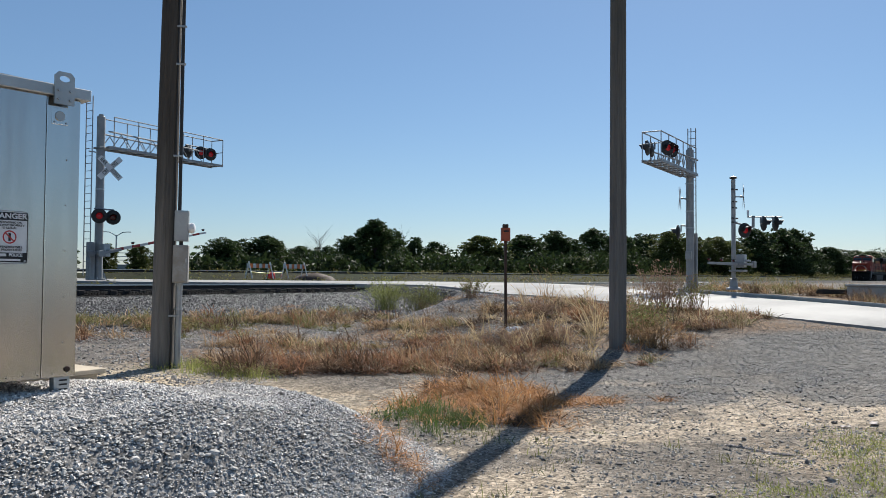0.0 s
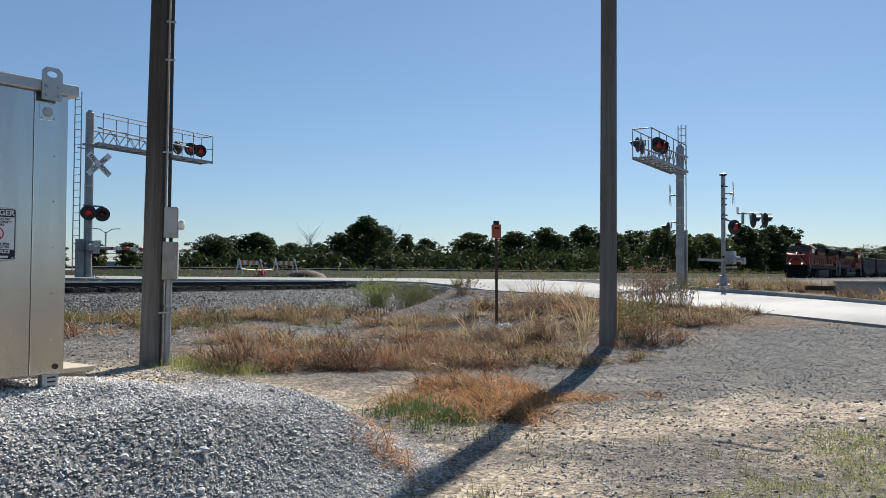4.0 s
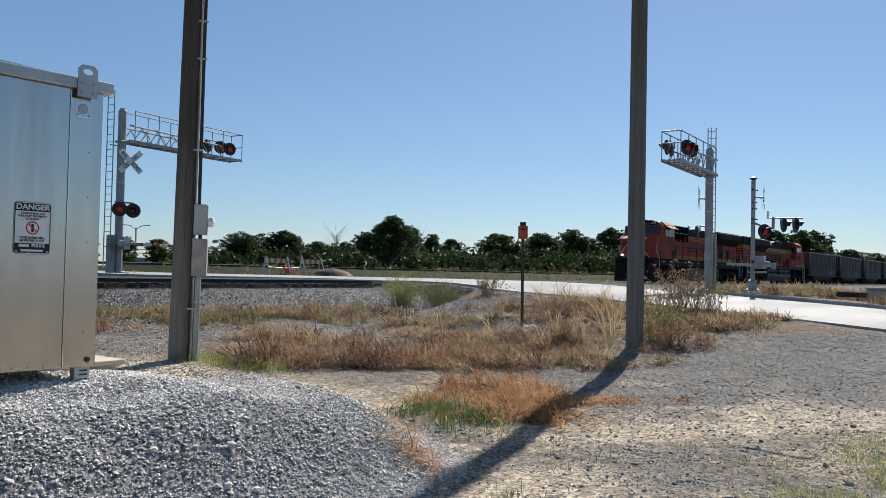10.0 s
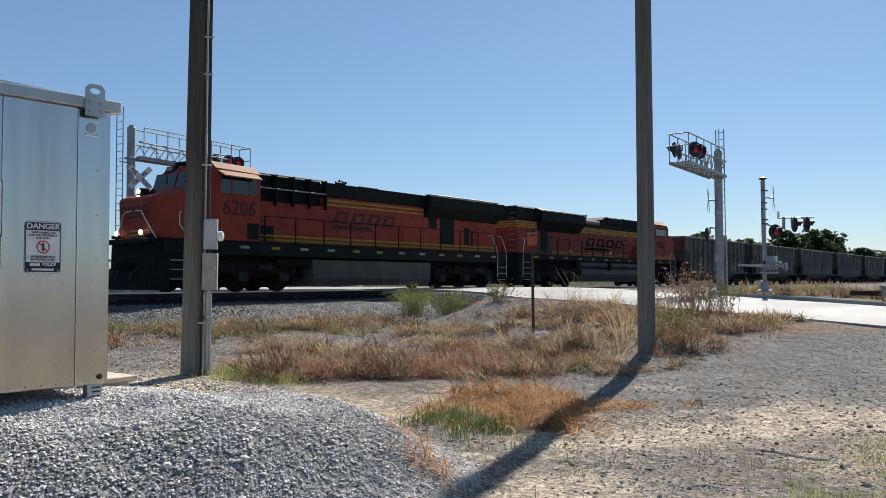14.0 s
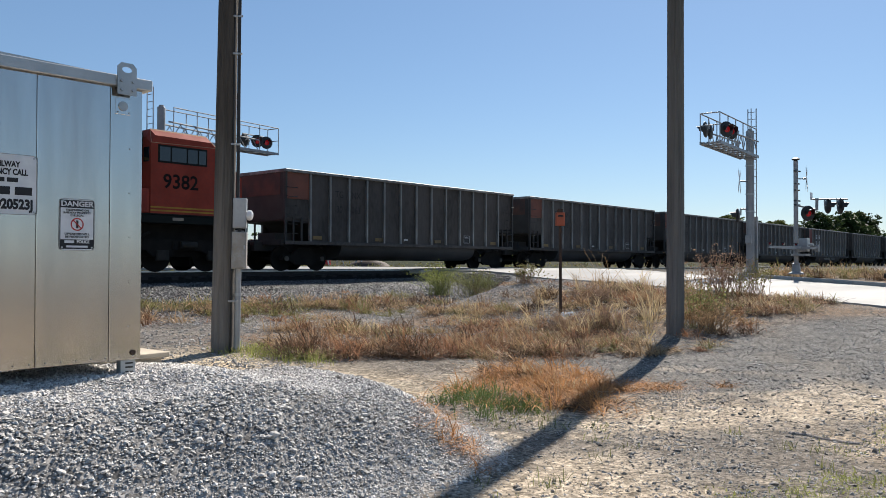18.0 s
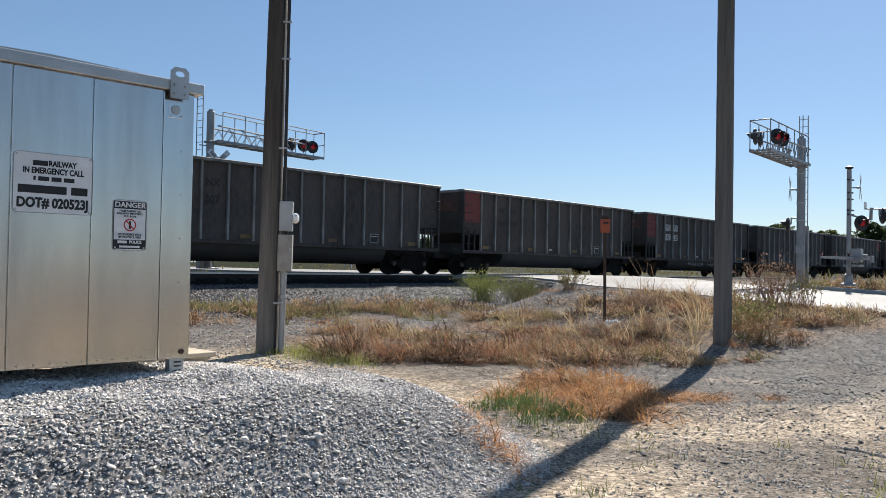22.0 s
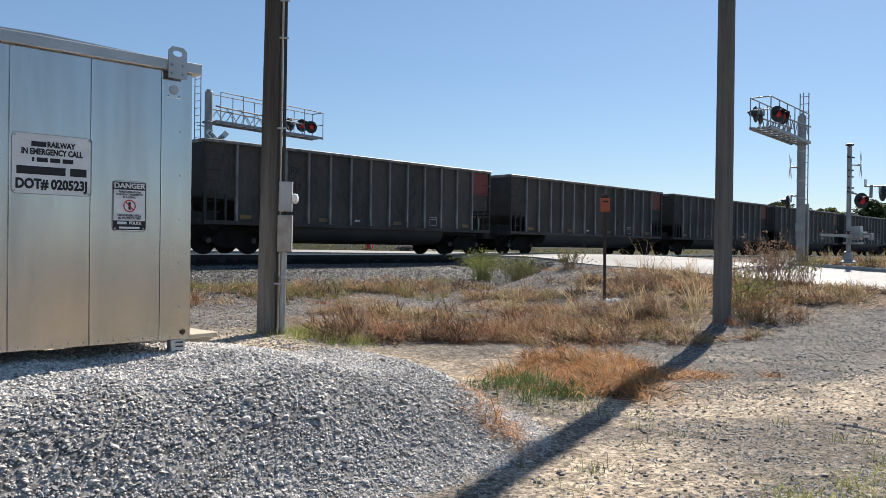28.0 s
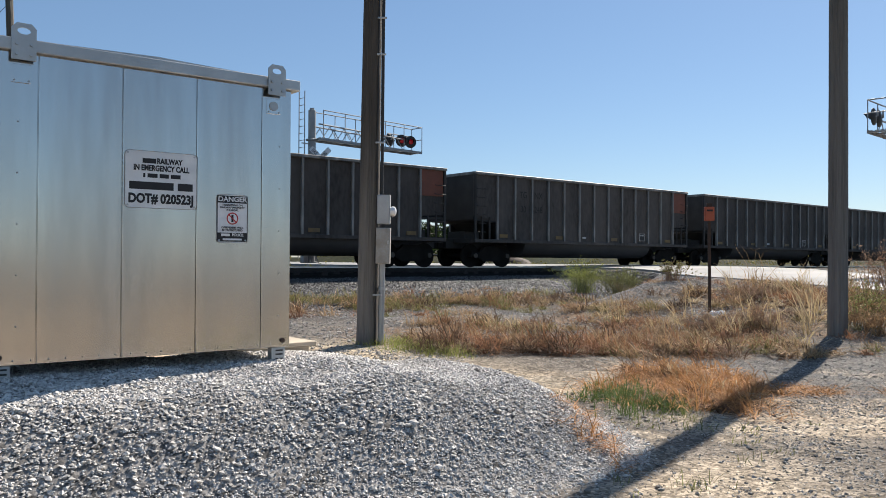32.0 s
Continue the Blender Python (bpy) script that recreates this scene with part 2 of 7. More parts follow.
M = {
    "steel": material("galvanised steel", (0.50, 0.52, 0.53), (0.36, 0.38, 0.40), rough=0.45, metal=0.6, scale=3, fine=40, bump=0.1),
    "silver": material("silver signal paint", (0.33, 0.335, 0.34), (0.23, 0.237, 0.245), rough=0.5, metal=0.3, scale=2, fine=25, bump=0.1),
    "black": material("black signal enamel", (0.012, 0.012, 0.013), (0.02, 0.02, 0.02), rough=0.5, scale=4, fine=30, bump=0.1),
    "red_lens": material("lit red lens", (0.30, 0.01, 0.012), (0.22, 0.008, 0.01), rough=0.2, glow=(1.0, 0.03, 0.05), power=0.05, bump=0.1, fine=60),
    "dark_lens": material("dark red lens", (0.10, 0.006, 0.008), rough=0.2, bump=0.1, fine=60),
    "white_paint": material("white sign sheeting", (0.78, 0.79, 0.80), (0.66, 0.67, 0.68), rough=0.45, scale=6, fine=40, bump=0.05),
    "ink": material("black sign ink", (0.012, 0.012, 0.015), rough=0.5, bump=0.0),
    "red_ink": material("red sign ink", (0.55, 0.03, 0.03), rough=0.5, bump=0.0),
    "aluminium": material("mill-finish aluminium", (0.68, 0.65, 0.62), (0.53, 0.508, 0.49), (0.73, 0.70, 0.665), rough=0.12, rough2=0.22, metal=1.0, scale=0.9, fine=5, bump=0.05, depth=0.004, stretch=(2.2, 2.2, 0.25)),
    "aluminium_trim": material("dull aluminium trim", (0.52, 0.52, 0.51), (0.42, 0.42, 0.41), rough=0.42, metal=0.85, scale=3, fine=30, bump=0.08),
    "pole": material("weathered pole timber", (0.19, 0.18, 0.168), (0.105, 0.10, 0.094), (0.25, 0.238, 0.22), rough=0.9, scale=9, fine=34, bump=1.0, depth=0.02, stretch=(1, 1, 0.035)),
    "conduit": material("grey conduit", (0.40, 0.42, 0.43), (0.30, 0.31, 0.32), rough=0.5, metal=0.4, scale=3, fine=20, bump=0.1),
    "cable": material("black cable", (0.02, 0.02, 0.021), rough=0.6, bump=0.1),
    "box_grey": material("grey enamel box", (0.30, 0.31, 0.31), (0.22, 0.22, 0.21), (0.25, 0.20, 0.15), rough=0.6, scale=7, fine=35, bump=0.1, lo=0.45, hi=0.7),
    "rust": material("rusty steel", (0.075, 0.045, 0.03), (0.045, 0.03, 0.024), rough=0.85, scale=5, fine=40, bump=0.3),
    "rail": material("rail steel", (0.03, 0.025, 0.022), (0.02, 0.017, 0.015), rough=0.8, metal=0.0, scale=3, fine=30, bump=0.2),
    "rail_head": material("polished rail head", (0.66, 0.66, 0.67), (0.52, 0.52, 0.53), rough=0.3, metal=1.0, scale=2, fine=20, bump=0.02),
    "tie": material("creosoted tie", (0.022, 0.019, 0.017), (0.04, 0.035, 0.031), rough=0.9, scale=4, fine=25, bump=0.5, stretch=(1, 0.12, 1), rnd=0.25),
    "concrete": material("old concrete", (0.36, 0.35, 0.33), (0.27, 0.265, 0.25), (0.42, 0.41, 0.39), rough=0.85, scale=1.2, fine=18, bump=0.3),
    "orange_plastic": material("orange marker plastic", (0.42, 0.10, 0.045), (0.34, 0.08, 0.035), rough=0.6, scale=6, fine=30, bump=0.1),
    "board": material("weathered board", (0.46, 0.40, 0.31), (0.36, 0.31, 0.24), rough=0.85, scale=3, fine=25, bump=0.4, stretch=(0.1, 1, 1)),
    "loco_orange": material("faded orange engine paint", (0.30, 0.044, 0.024), (0.22, 0.034, 0.019), (0.17, 0.036, 0.024), rough=0.6, rough2=0.75, spec=0.2, scale=1.3, fine=10, bump=0.06),
    "loco_orange_b": material("sooty orange engine paint", (0.25, 0.036, 0.022), (0.17, 0.027, 0.017), (0.12, 0.027, 0.02), spec=0.2, rough=0.6, rough2=0.7, scale=1.3, fine=10, bump=0.06),
    "loco_black": material("dark green-black engine paint", (0.008, 0.011, 0.010), (0.012, 0.014, 0.013), rough=0.7, spec=0.12, scale=1.5, fine=14, bump=0.1),
    "loco_yellow": material("yellow stripe paint", (0.40, 0.23, 0.03), (0.28, 0.16, 0.025), rough=0.6, spec=0.2, scale=3, fine=20, bump=0.05),
    "loco_under": material("grimy running gear", (0.010, 0.0095, 0.009), (0.02, 0.018, 0.016), rough=0.85, spec=0.1, scale=2.5, fine=18, bump=0.3),
    "truck_grime": material("grey truck grime", (0.045, 0.042, 0.038), (0.025, 0.023, 0.021), rough=0.85, spec=0.1, scale=2.5, fine=18, bump=0.3),
    "grab": material("pale grab rail paint", (0.6, 0.6, 0.58), (0.5, 0.5, 0.48), rough=0.5, scale=3, fine=30, bump=0.05),
    "tank": material("dusty fuel tank", (0.12, 0.108, 0.094), (0.075, 0.068, 0.06), spec=0.15, rough=0.75, scale=1.2, fine=12, bump=0.15),
    # sunlight on the cab roofs is painted in as a paler tan
    "sunlit_tan": material("sunlit tan cab roof", (0.40, 0.23, 0.14), (0.32, 0.18, 0.11), rough=0.7, spec=0.15, scale=2, fine=14, bump=0.1),
    "glass": material("dark cab glass", (0.01, 0.012, 0.014), rough=0.06, bump=0.0, spec=0.8),
    "logo": material("dark logo paint", (0.085, 0.022, 0.014), (0.05, 0.018, 0.012), rough=0.6, spec=0.2, scale=3, fine=20, bump=0.0),
    "logo_black": material("flat black lettering", (0.010, 0.010, 0.011), (0.018, 0.015, 0.014), rough=0.8, spec=0.06, scale=3, fine=20, bump=0.0),
    "tan_hatch": material("dusty tan hatch", (0.34, 0.29, 0.23), (0.26, 0.22, 0.18), rough=0.8, spec=0.1, scale=2, fine=14, bump=0.1),
    "hand_rail": material("handrail paint", (0.30, 0.30, 0.29), (0.2, 0.2, 0.19), rough=0.5, scale=3, fine=30, bump=0.1),
    "headlight": material("lit headlamp", (0.9, 0.85, 0.75), rough=0.2, glow=(1.0, 0.78, 0.52), power=2.2, bump=0.0),
    "gondola": material("dusty grey gondola side", (0.076, 0.066, 0.06), (0.038, 0.034, 0.032), (0.10, 0.088, 0.078), spec=0.3, rough=0.65, rough2=0.8, scale=0.9, fine=9, bump=0.12, stretch=(1, 1, 0.4), rnd=0.16),
    "gondola_rib": material("worn aluminium rib", (0.30, 0.29, 0.275), (0.10, 0.098, 0.094), rough=0.55, metal=0.3, scale=3, fine=20, bump=0.1, stretch=(1, 1, 0.3)),
    "gondola_dark": material("black gondola end and belly", (0.024, 0.023, 0.022), (0.045, 0.042, 0.039), rough=0.75, scale=1.2, fine=12, bump=0.15),
    "belly": material("grey gondola belly", (0.05, 0.048, 0.048), (0.03, 0.029, 0.029), rough=0.65, scale=1.0, fine=12, bump=0.12),
    "car_orange": material("rust-orange end panel", (0.19, 0.055, 0.028), (0.12, 0.04, 0.024), rough=0.65, scale=2, fine=14, bump=0.1),
    "car_red": material("dull red end panel", (0.19, 0.035, 0.028), (0.12, 0.028, 0.024), rough=0.65, scale=2, fine=14, bump=0.1),
    "car_yellow": material("yellow reflector tape", (0.22, 0.14, 0.04), (0.11, 0.08, 0.04), rough=0.6, scale=3, fine=20, bump=0.05),
    "mark": material("faded dark stencil", (0.018, 0.017, 0.017), rough=0.7, bump=0.0),
    "end_dirt": material("soot over faded orange", (0.11, 0.045, 0.03), (0.04, 0.028, 0.024), rough=0.75, scale=1.5, fine=10, bump=0.1),
    "mark_white": material("white stencil", (0.55, 0.55, 0.54), rough=0.6, bump=0.0),
    "bark": material("tree bark", (0.07, 0.055, 0.045), (0.045, 0.036, 0.03), rough=0.9, scale=3, fine=14, bump=0.5),
    "leaf": material("dark summer foliage", (0.048, 0.075, 0.024), (0.026, 0.046, 0.016), (0.07, 0.10, 0.032), rough=0.55, scale=0.5, fine=4, bump=0.0, island=0.5, leafy=0.3, spec=0.12),
    # darker copy of the leaf colour, standing for shade under the trees
    "leaf_shaded": material("shaded hedge foliage", (0.034, 0.052, 0.017), (0.02, 0.033, 0.012), (0.05, 0.07, 0.022), rough=0.6, scale=0.5, fine=4, bump=0.0, island=0.5, leafy=0.3, spec=0.12),
    "paper": material("dusty paper", (0.55, 0.48, 0.44), (0.42, 0.36, 0.32), rough=0.8, scale=9, fine=40, bump=0.1),
    "leaf_light": material("yellow-green foliage", (0.095, 0.11, 0.03), (0.055, 0.072, 0.02), (0.13, 0.145, 0.04), rough=0.55, scale=0.5, fine=4, bump=0.0, island=0.5, leafy=0.3, spec=0.12),
    "straw": material("dry orange straw", (0.46, 0.225, 0.085), (0.27, 0.13, 0.055), (0.56, 0.34, 0.15), rough=0.8, scale=1.2, fine=9, bump=0.0, island=0.5, leafy=0.28, spec=0.25),
    "dry_weed": material("dry brown weeds", (0.4, 0.265, 0.145), (0.235, 0.15, 0.085), (0.56, 0.42, 0.25), rough=0.8, scale=0.9, fine=8, bump=0.0, island=0.5, leafy=0.28, spec=0.25),
    "green_weed": material("green weeds", (0.24, 0.26, 0.085), (0.14, 0.16, 0.055), (0.30, 0.28, 0.12), rough=0.7, scale=1.0, fine=8, bump=0.0, island=0.5, leafy=0.4),
    "rust_weed": material("rust-brown dead weeds", (0.31, 0.155, 0.085), (0.17, 0.085, 0.048), (0.44, 0.245, 0.135), rough=0.8, scale=0.9, fine=8, bump=0.0, island=0.5, leafy=0.28, spec=0.25),
    "brown_weed": material("dark brown dead weeds", (0.13, 0.08, 0.048), (0.065, 0.042, 0.028), (0.2, 0.125, 0.078), rough=0.8, scale=0.9, fine=8, bump=0.0, island=0.5, leafy=0.28, spec=0.25),
    "pale_weed": material("pale straw stalks", (0.528, 0.418, 0.242), (0.396, 0.297, 0.165), (0.616, 0.506, 0.33), rough=0.8, scale=0.9, fine=8, bump=0.0, island=0.4, leafy=0.28, spec=0.25),
    "olive_weed": material("olive weeds", (0.213, 0.2, 0.0688), (0.138, 0.131, 0.05), (0.288, 0.25, 0.1), rough=0.75, scale=0.9, fine=8, bump=0.0, island=0.5, leafy=0.28, spec=0.25),
    "lime_weed": material("yellow-green weeds", (0.30, 0.33, 0.09), (0.2, 0.23, 0.06), (0.4, 0.38, 0.14), rough=0.7, scale=1.0, fine=8, bump=0.0, island=0.5, leafy=0.4),
    "clod": material("dark clods", (0.24, 0.215, 0.19), (0.13, 0.115, 0.10), (0.30, 0.27, 0.24), rough=0.9, scale=2.2, fine=30, bump=0.3, island=0.4),
    "field_stone": material("grey field gravel", (0.37, 0.35, 0.33), (0.20, 0.19, 0.18), (0.43, 0.40, 0.36), rough=0.85, scale=2.2, fine=30, bump=0.2, island=0.45),
    "pole_dark": material("dark weathered pole timber", (0.19, 0.18, 0.168), (0.105, 0.10, 0.094), (0.25, 0.238, 0.222), rough=0.9, spec=0.2, scale=9, fine=34, bump=1.0, depth=0.02, stretch=(1, 1, 0.035)),
    "grass": material("green grass", (0.075, 0.13, 0.03), (0.05, 0.09, 0.022), (0.12, 0.16, 0.045), rough=0.6, scale=1.5, fine=9, bump=0.0, island=0.3, leafy=0.45),
    "tumble": material("dead brown twigs", (0.34, 0.225, 0.155), (0.22, 0.145, 0.1), (0.42, 0.3, 0.21), rough=0.85, scale=0.9, fine=8, bump=0.0, island=0.3, leafy=0.25),
    "stone": material("crushed limestone", (0.55, 0.522, 0.49), (0.36, 0.347, 0.333), (0.63, 0.60, 0.558), rough=0.85, spec=0.3, scale=2.2, fine=40, bump=0.2, island=0.30),
    "lot_stone": material("mixed lot gravel", (0.37, 0.345, 0.315), (0.19, 0.182, 0.172), (0.45, 0.41, 0.36), rough=0.85, spec=0.3, scale=2.2, fine=30, bump=0.2, island=0.55),
    "ballast_stone": material("grey ballast stone", (0.095, 0.094, 0.094), (0.045, 0.045, 0.045), (0.14, 0.135, 0.13), rough=0.6, spec=0.35, scale=2.2, fine=30, bump=0.2, island=0.85),
    "barricade_white": material("barricade white", (0.72, 0.72, 0.70), rough=0.6, scale=5, fine=25, bump=0.05),
    "barricade_orange": material("barricade orange", (0.70, 0.20, 0.05), rough=0.6, scale=5, fine=25, bump=0.05),
    "gate_red": material("gate red sheeting", (0.35, 0.03, 0.035), rough=0.5, scale=5, fine=25, bump=0.05),
    "yellow_tape": material("yellow tape", (0.75, 0.68, 0.15), rough=0.5, bump=0.0),
    "red_cone": material("red plastic", (0.72, 0.04, 0.03), rough=0.5, bump=0.05),
}


def creosote(m, z0, z1, dark):
    """Keeps the old dark treatment on the upper part of a pole, worn off below."""
    nt = m.node_tree
    b = nt.nodes["Principled BSDF"]
    src = b.inputs["Base Color"].links[0].from_socket
    tc = nt.nodes.new("ShaderNodeTexCoord").outputs["Object"]
    xyz = nt.nodes.new("ShaderNodeSeparateXYZ")
    nt.links.new(tc, xyz.inputs[0])
    wear = noise_fac(nt, tc, 5.0, 4.0, 0.3, 0.7, (1, 1, 0.12))
    add = nt.nodes.new("ShaderNodeMath")
    add.operation = "MULTIPLY_ADD"
    add.inputs[1].default_value = 1.6
    nt.links.new(wear, add.inputs[0])
    nt.links.new(xyz.outputs[2], add.inputs[2])
    r = nt.nodes.new("ShaderNodeMapRange")
    r.inputs["From Min"].default_value, r.inputs["From Max"].default_value = z0, z1
    nt.links.new(add.outputs[0], r.inputs[0])
    mul = nt.nodes.new("ShaderNodeMix")
    mul.data_type, mul.blend_type = "RGBA", "MULTIPLY"
    nt.links.new(r.outputs[0], mul.inputs["Factor"])
    ra = [k for k in mul.inputs if k.type == "RGBA"]
    nt.links.new(src, ra[0])
    ra[1].default_value = (*dark, 1)
    nt.links.new([k for k in mul.outputs if k.type == "RGBA"][0], b.inputs["Base Color"])


creosote(M["pole_dark"], 1.6, 4.6, (0.42, 0.39, 0.36))
creosote(M["pole"], 1.0, 8.0, (0.72, 0.68, 0.60))


# ---- mesh tools ----
class MB:
    """Collects vertices and faces of one mesh."""

    def __init__(self):
        self.v, self.f = [], []

    def add(self, verts, faces, m=None):
        k = len(self.v)
        self.v += [tuple(m @ Vector(p)) for p in verts] if m is not None else [tuple(p) for p in verts]
        self.f += [tuple(i + k for i in q) for q in faces]
        return self

    def box(self, x0, x1, y0, y1, z0, z1, c=0.0, m=None):
        """A box; c: the width of its chamfered edges."""
        if c <= 0:
            v = [(x, y, z) for x in (x0, x1) for y in (y0, y1) for z in (z0, z1)]
            return self.add(v, [(0, 1, 3, 2), (4, 6, 7, 5), (0, 4, 5, 1), (2, 3, 7, 6), (0, 2, 6, 4), (1, 5, 7, 3)], m)
        bm = bmesh.new()
        pts = []
        for sx, x in ((1, x0), (-1, x1)):
            for sy, y in ((1, y0), (-1, y1)):
                for sz, z in ((1, z0), (-1, z1)):
                    pts += [(x + sx * c, y + sy * c, z), (x + sx * c, y, z + sz * c), (x, y + sy * c, z + sz * c)]
        for p in pts:
            bm.verts.new(p)
        bmesh.ops.convex_hull(bm, input=bm.verts)
        bm.verts.index_update()
        self.add([x.co for x in bm.verts], [tuple(y.index for y in f.verts) for f in bm.faces], m)
        bm.free()
        return self

    def prism(self, prof, y0, y1, m=None):
        """A profile in x and z, drawn out along y."""
        k = len(prof)
        v = [(x, y0, z) for x, z in prof] + [(x, y1, z) for x, z in prof]
        f = [tuple(range(k)), tuple(range(2 * k - 1, k - 1, -1))] + [(i, i + k, (i + 1) % k + k, (i + 1) % k) for i in range(k)]
        return self.add(v, f, m)

    def lathe(self, prof, seg=12, m=None):
        """A profile of (radius, z) turned round z."""
        v, f = [], []
        for r, z in prof:
            for i in range(seg):
                a = 2 * math.pi * i / seg
                v.append((r * math.cos(a), r * math.sin(a), z))
        for j in range(len(prof) - 1):
            for i in range(seg):
                f.append((j * seg + i, j * seg + (i + 1) % seg, (j + 1) * seg + (i + 1) % seg, (j + 1) * seg + i))
        f.append(tuple(range(seg - 1, -1, -1)))
        f.append(tuple((len(prof) - 1) * seg + i for i in range(seg)))
        return self.add(v, f, m)

    def tube(self, pts, r, seg=8, r2=None):
        """A round bar along a line of points."""
        pts = [Vector(p) for p in pts]
        rings = []
        up = None
        for i, p in enumerate(pts):
            d = (pts[min(i + 1, len(pts) - 1)] - pts[max(i - 1, 0)]).normalized()
            if up is None:
                up = Vector((0, 0, 1)) if abs(d.z) < 0.9 else Vector((1, 0, 0))
            a = d.cross(up).normalized()
            b = a.cross(d).normalized()
            up = b
            rr = r if r2 is None else r + (r2 - r) * i / (len(pts) - 1)
            rings.append([p + a * (rr * math.cos(2 * math.pi * k / seg)) + b * (rr * math.sin(2 * math.pi * k / seg)) for k in range(seg)])
        v = [q for ring in rings for q in ring]
        f = [(j * seg + i, j * seg + (i + 1) % seg, (j + 1) * seg + (i + 1) % seg, (j + 1) * seg + i) for j in range(len(pts) - 1) for i in range(seg)]
        f += [tuple(range(seg - 1, -1, -1)), tuple((len(pts) - 1) * seg + i for i in range(seg))]
        return self.add(v, f)

    def mesh(self, name, mat, smooth=False):
        me = bpy.data.meshes.new(name)
        me.from_pydata(self.v, [], self.f)
        if mat:
            me.materials.append(mat)
        if smooth:
            me.polygons.foreach_set("use_smooth", [True] * len(me.polygons))
            me.set_sharp_from_angle(angle=radians(35))
        me.update()
        return me


def part(name, mb, mat, parent, label="", m=None, smooth=False):
    """One mesh object under a thing or a part."""
    ob = new(name, mb.mesh(name, mat, smooth))
    ob.parent = parent
    if m is not None:
        ob.matrix_local = m
    if label:
        ob["label"] = label
    return ob


def twin(ob, parent, m=None):
    """The same part again on shared mesh data."""
    o = new(ob.name.split(".")[0], ob.data)
    o.parent = parent
    if m is not None:
        o.matrix_local = m
    if "label" in ob:
        o["label"] = ob["label"]
    return o


def thing(name, m, label, category, group="", kind=""):
    ob = new(name)
    ob.matrix_world = m
    return tagged(ob, label, category, group, kind)


def solo(name, mb, mat, m, label, category="", group="", kind="", smooth=False):
    ob = new(name, mb.mesh(name, mat, smooth))
    ob.matrix_world = m
    return tagged(ob, label, category, group, kind)


def cyl(r, z0, z1, seg=16, m=None, c=0.0):
    prof = [(r - c, z0), (r, z0 + c), (r, z1 - c), (r - c, z1)] if c else [(r, z0), (r, z1)]
    return MB().lathe(prof, seg, m)


def box(x0, x1, y0, y1, z0, z1, c=0.0, m=None):
    return MB().box(x0, x1, y0, y1, z0, z1, c, m)


def text_mesh(name, words, height, mat, parent, m, wide=1.0, bold=0.0, space=1.0):
    """Lettering as thin geometry, centred, that reads along x and stands along z, its face to -y."""
    cu = bpy.data.curves.new(name, "FONT")
    cu.body, cu.size, cu.align_x, cu.align_y, cu.extrude, cu.offset, cu.space_character = words, height / 0.69, "CENTER", "CENTER", 0.001, bold, space
    cu.resolution_u = 3
    tmp = bpy.data.objects.new(name, cu)
    scene.collection.objects.link(tmp)
    me = bpy.data.meshes.new_from_object(tmp.evaluated_get(bpy.context.evaluated_depsgraph_get()))
    bpy.data.objects.remove(tmp)
    me.transform(Matrix.Rotation(radians(90), 4, "X") @ Matrix.Diagonal((wide, 1, 1, 1)))
    me.materials.clear()
    me.materials.append(mat)
    ob = new(name, me)
    ob.parent = parent
    ob.matrix_local = m
    return ob


def smooth01(x, a, b):
    t = np.clip((x - a) / (b - a), 0, 1)
    return t * t * (3 - 2 * t)


# ---- ground ----
ROAD_U1 = 29.7


def road_u0(n):
    return np.interp(n, [-60, 10, 13.5, 15, 17, 20, 22.5, 29, 36, 60], [19.9, 19.8, 19.7, 20.4, 22.3, 25.0, 26.6, 26.6, 21.0, 20.9])


def road_u1(n):
    return np.interp(n, [-60, 13.5, 15.5, 21, 25, 31, 45, 60], [29.7, 29.7, 31.0, 37.0, 40.0, 40.0, 30.0, 29.7])


def road_z(n):
    return np.interp(n, [-60, -10, 0, 3.3, 5, 7.7, 12, 16.4, 25, 200], [0.1, 0.2, 0.38, 0.5, 0.64, 0.8, 1.03, 1.17, 1.188, 1.17])


def mound_d(u, n):
    """How far inside the heap of gravel a place lies; its right end is rounded."""
    r = 1.6
    cu, cn = (-14 + 5.9) / 2, (3.75 + 11.4) / 2
    qu, qn = np.abs(u - cu) - (5.9 + 14) / 2 + r, np.abs(n - cn) - (11.4 - 3.75) / 2 + r
    return r - np.hypot(np.maximum(qu, 0), np.maximum(qn, 0)) - np.minimum(np.maximum(qu, qn), 0)


def lumps(x, y, s, k=0.0):
    """An uneven random field of about -1 to 1; s sets how fine it is."""
    total = 0.0
    for octave, amp in ((0.55, 1.0), (1.2, 0.55), (2.7, 0.3)):
        px, py = x * s * octave + 13.7 * k + 91.0, y * s * octave - 7.9 * k + 47.0
        ix, iy = np.floor(px), np.floor(py)
        fx, fy = px - ix, py - iy
        fx, fy = fx * fx * (3 - 2 * fx), fy * fy * (3 - 2 * fy)

        def cell(i, j):
            h = np.sin(i * 12.9898 + j * 78.233 + k * 37.7) * 43758.5453
            return 2 * (h - np.floor(h)) - 1

        total = total + amp * ((cell(ix, iy) * (1 - fx) + cell(ix + 1, iy) * fx) * (1 - fy) + (cell(ix, iy + 1) * (1 - fx) + cell(ix + 1, iy + 1) * fx) * fy)
    return 0.75 * total


def height(x, y):
    u, n = to_un(x, y)
    m = n + (27.4 - rail_n(u)) * smooth01(n, 14, 22) * (1 - smooth01(n, 32, 40)) * (np.abs(u) < 150)
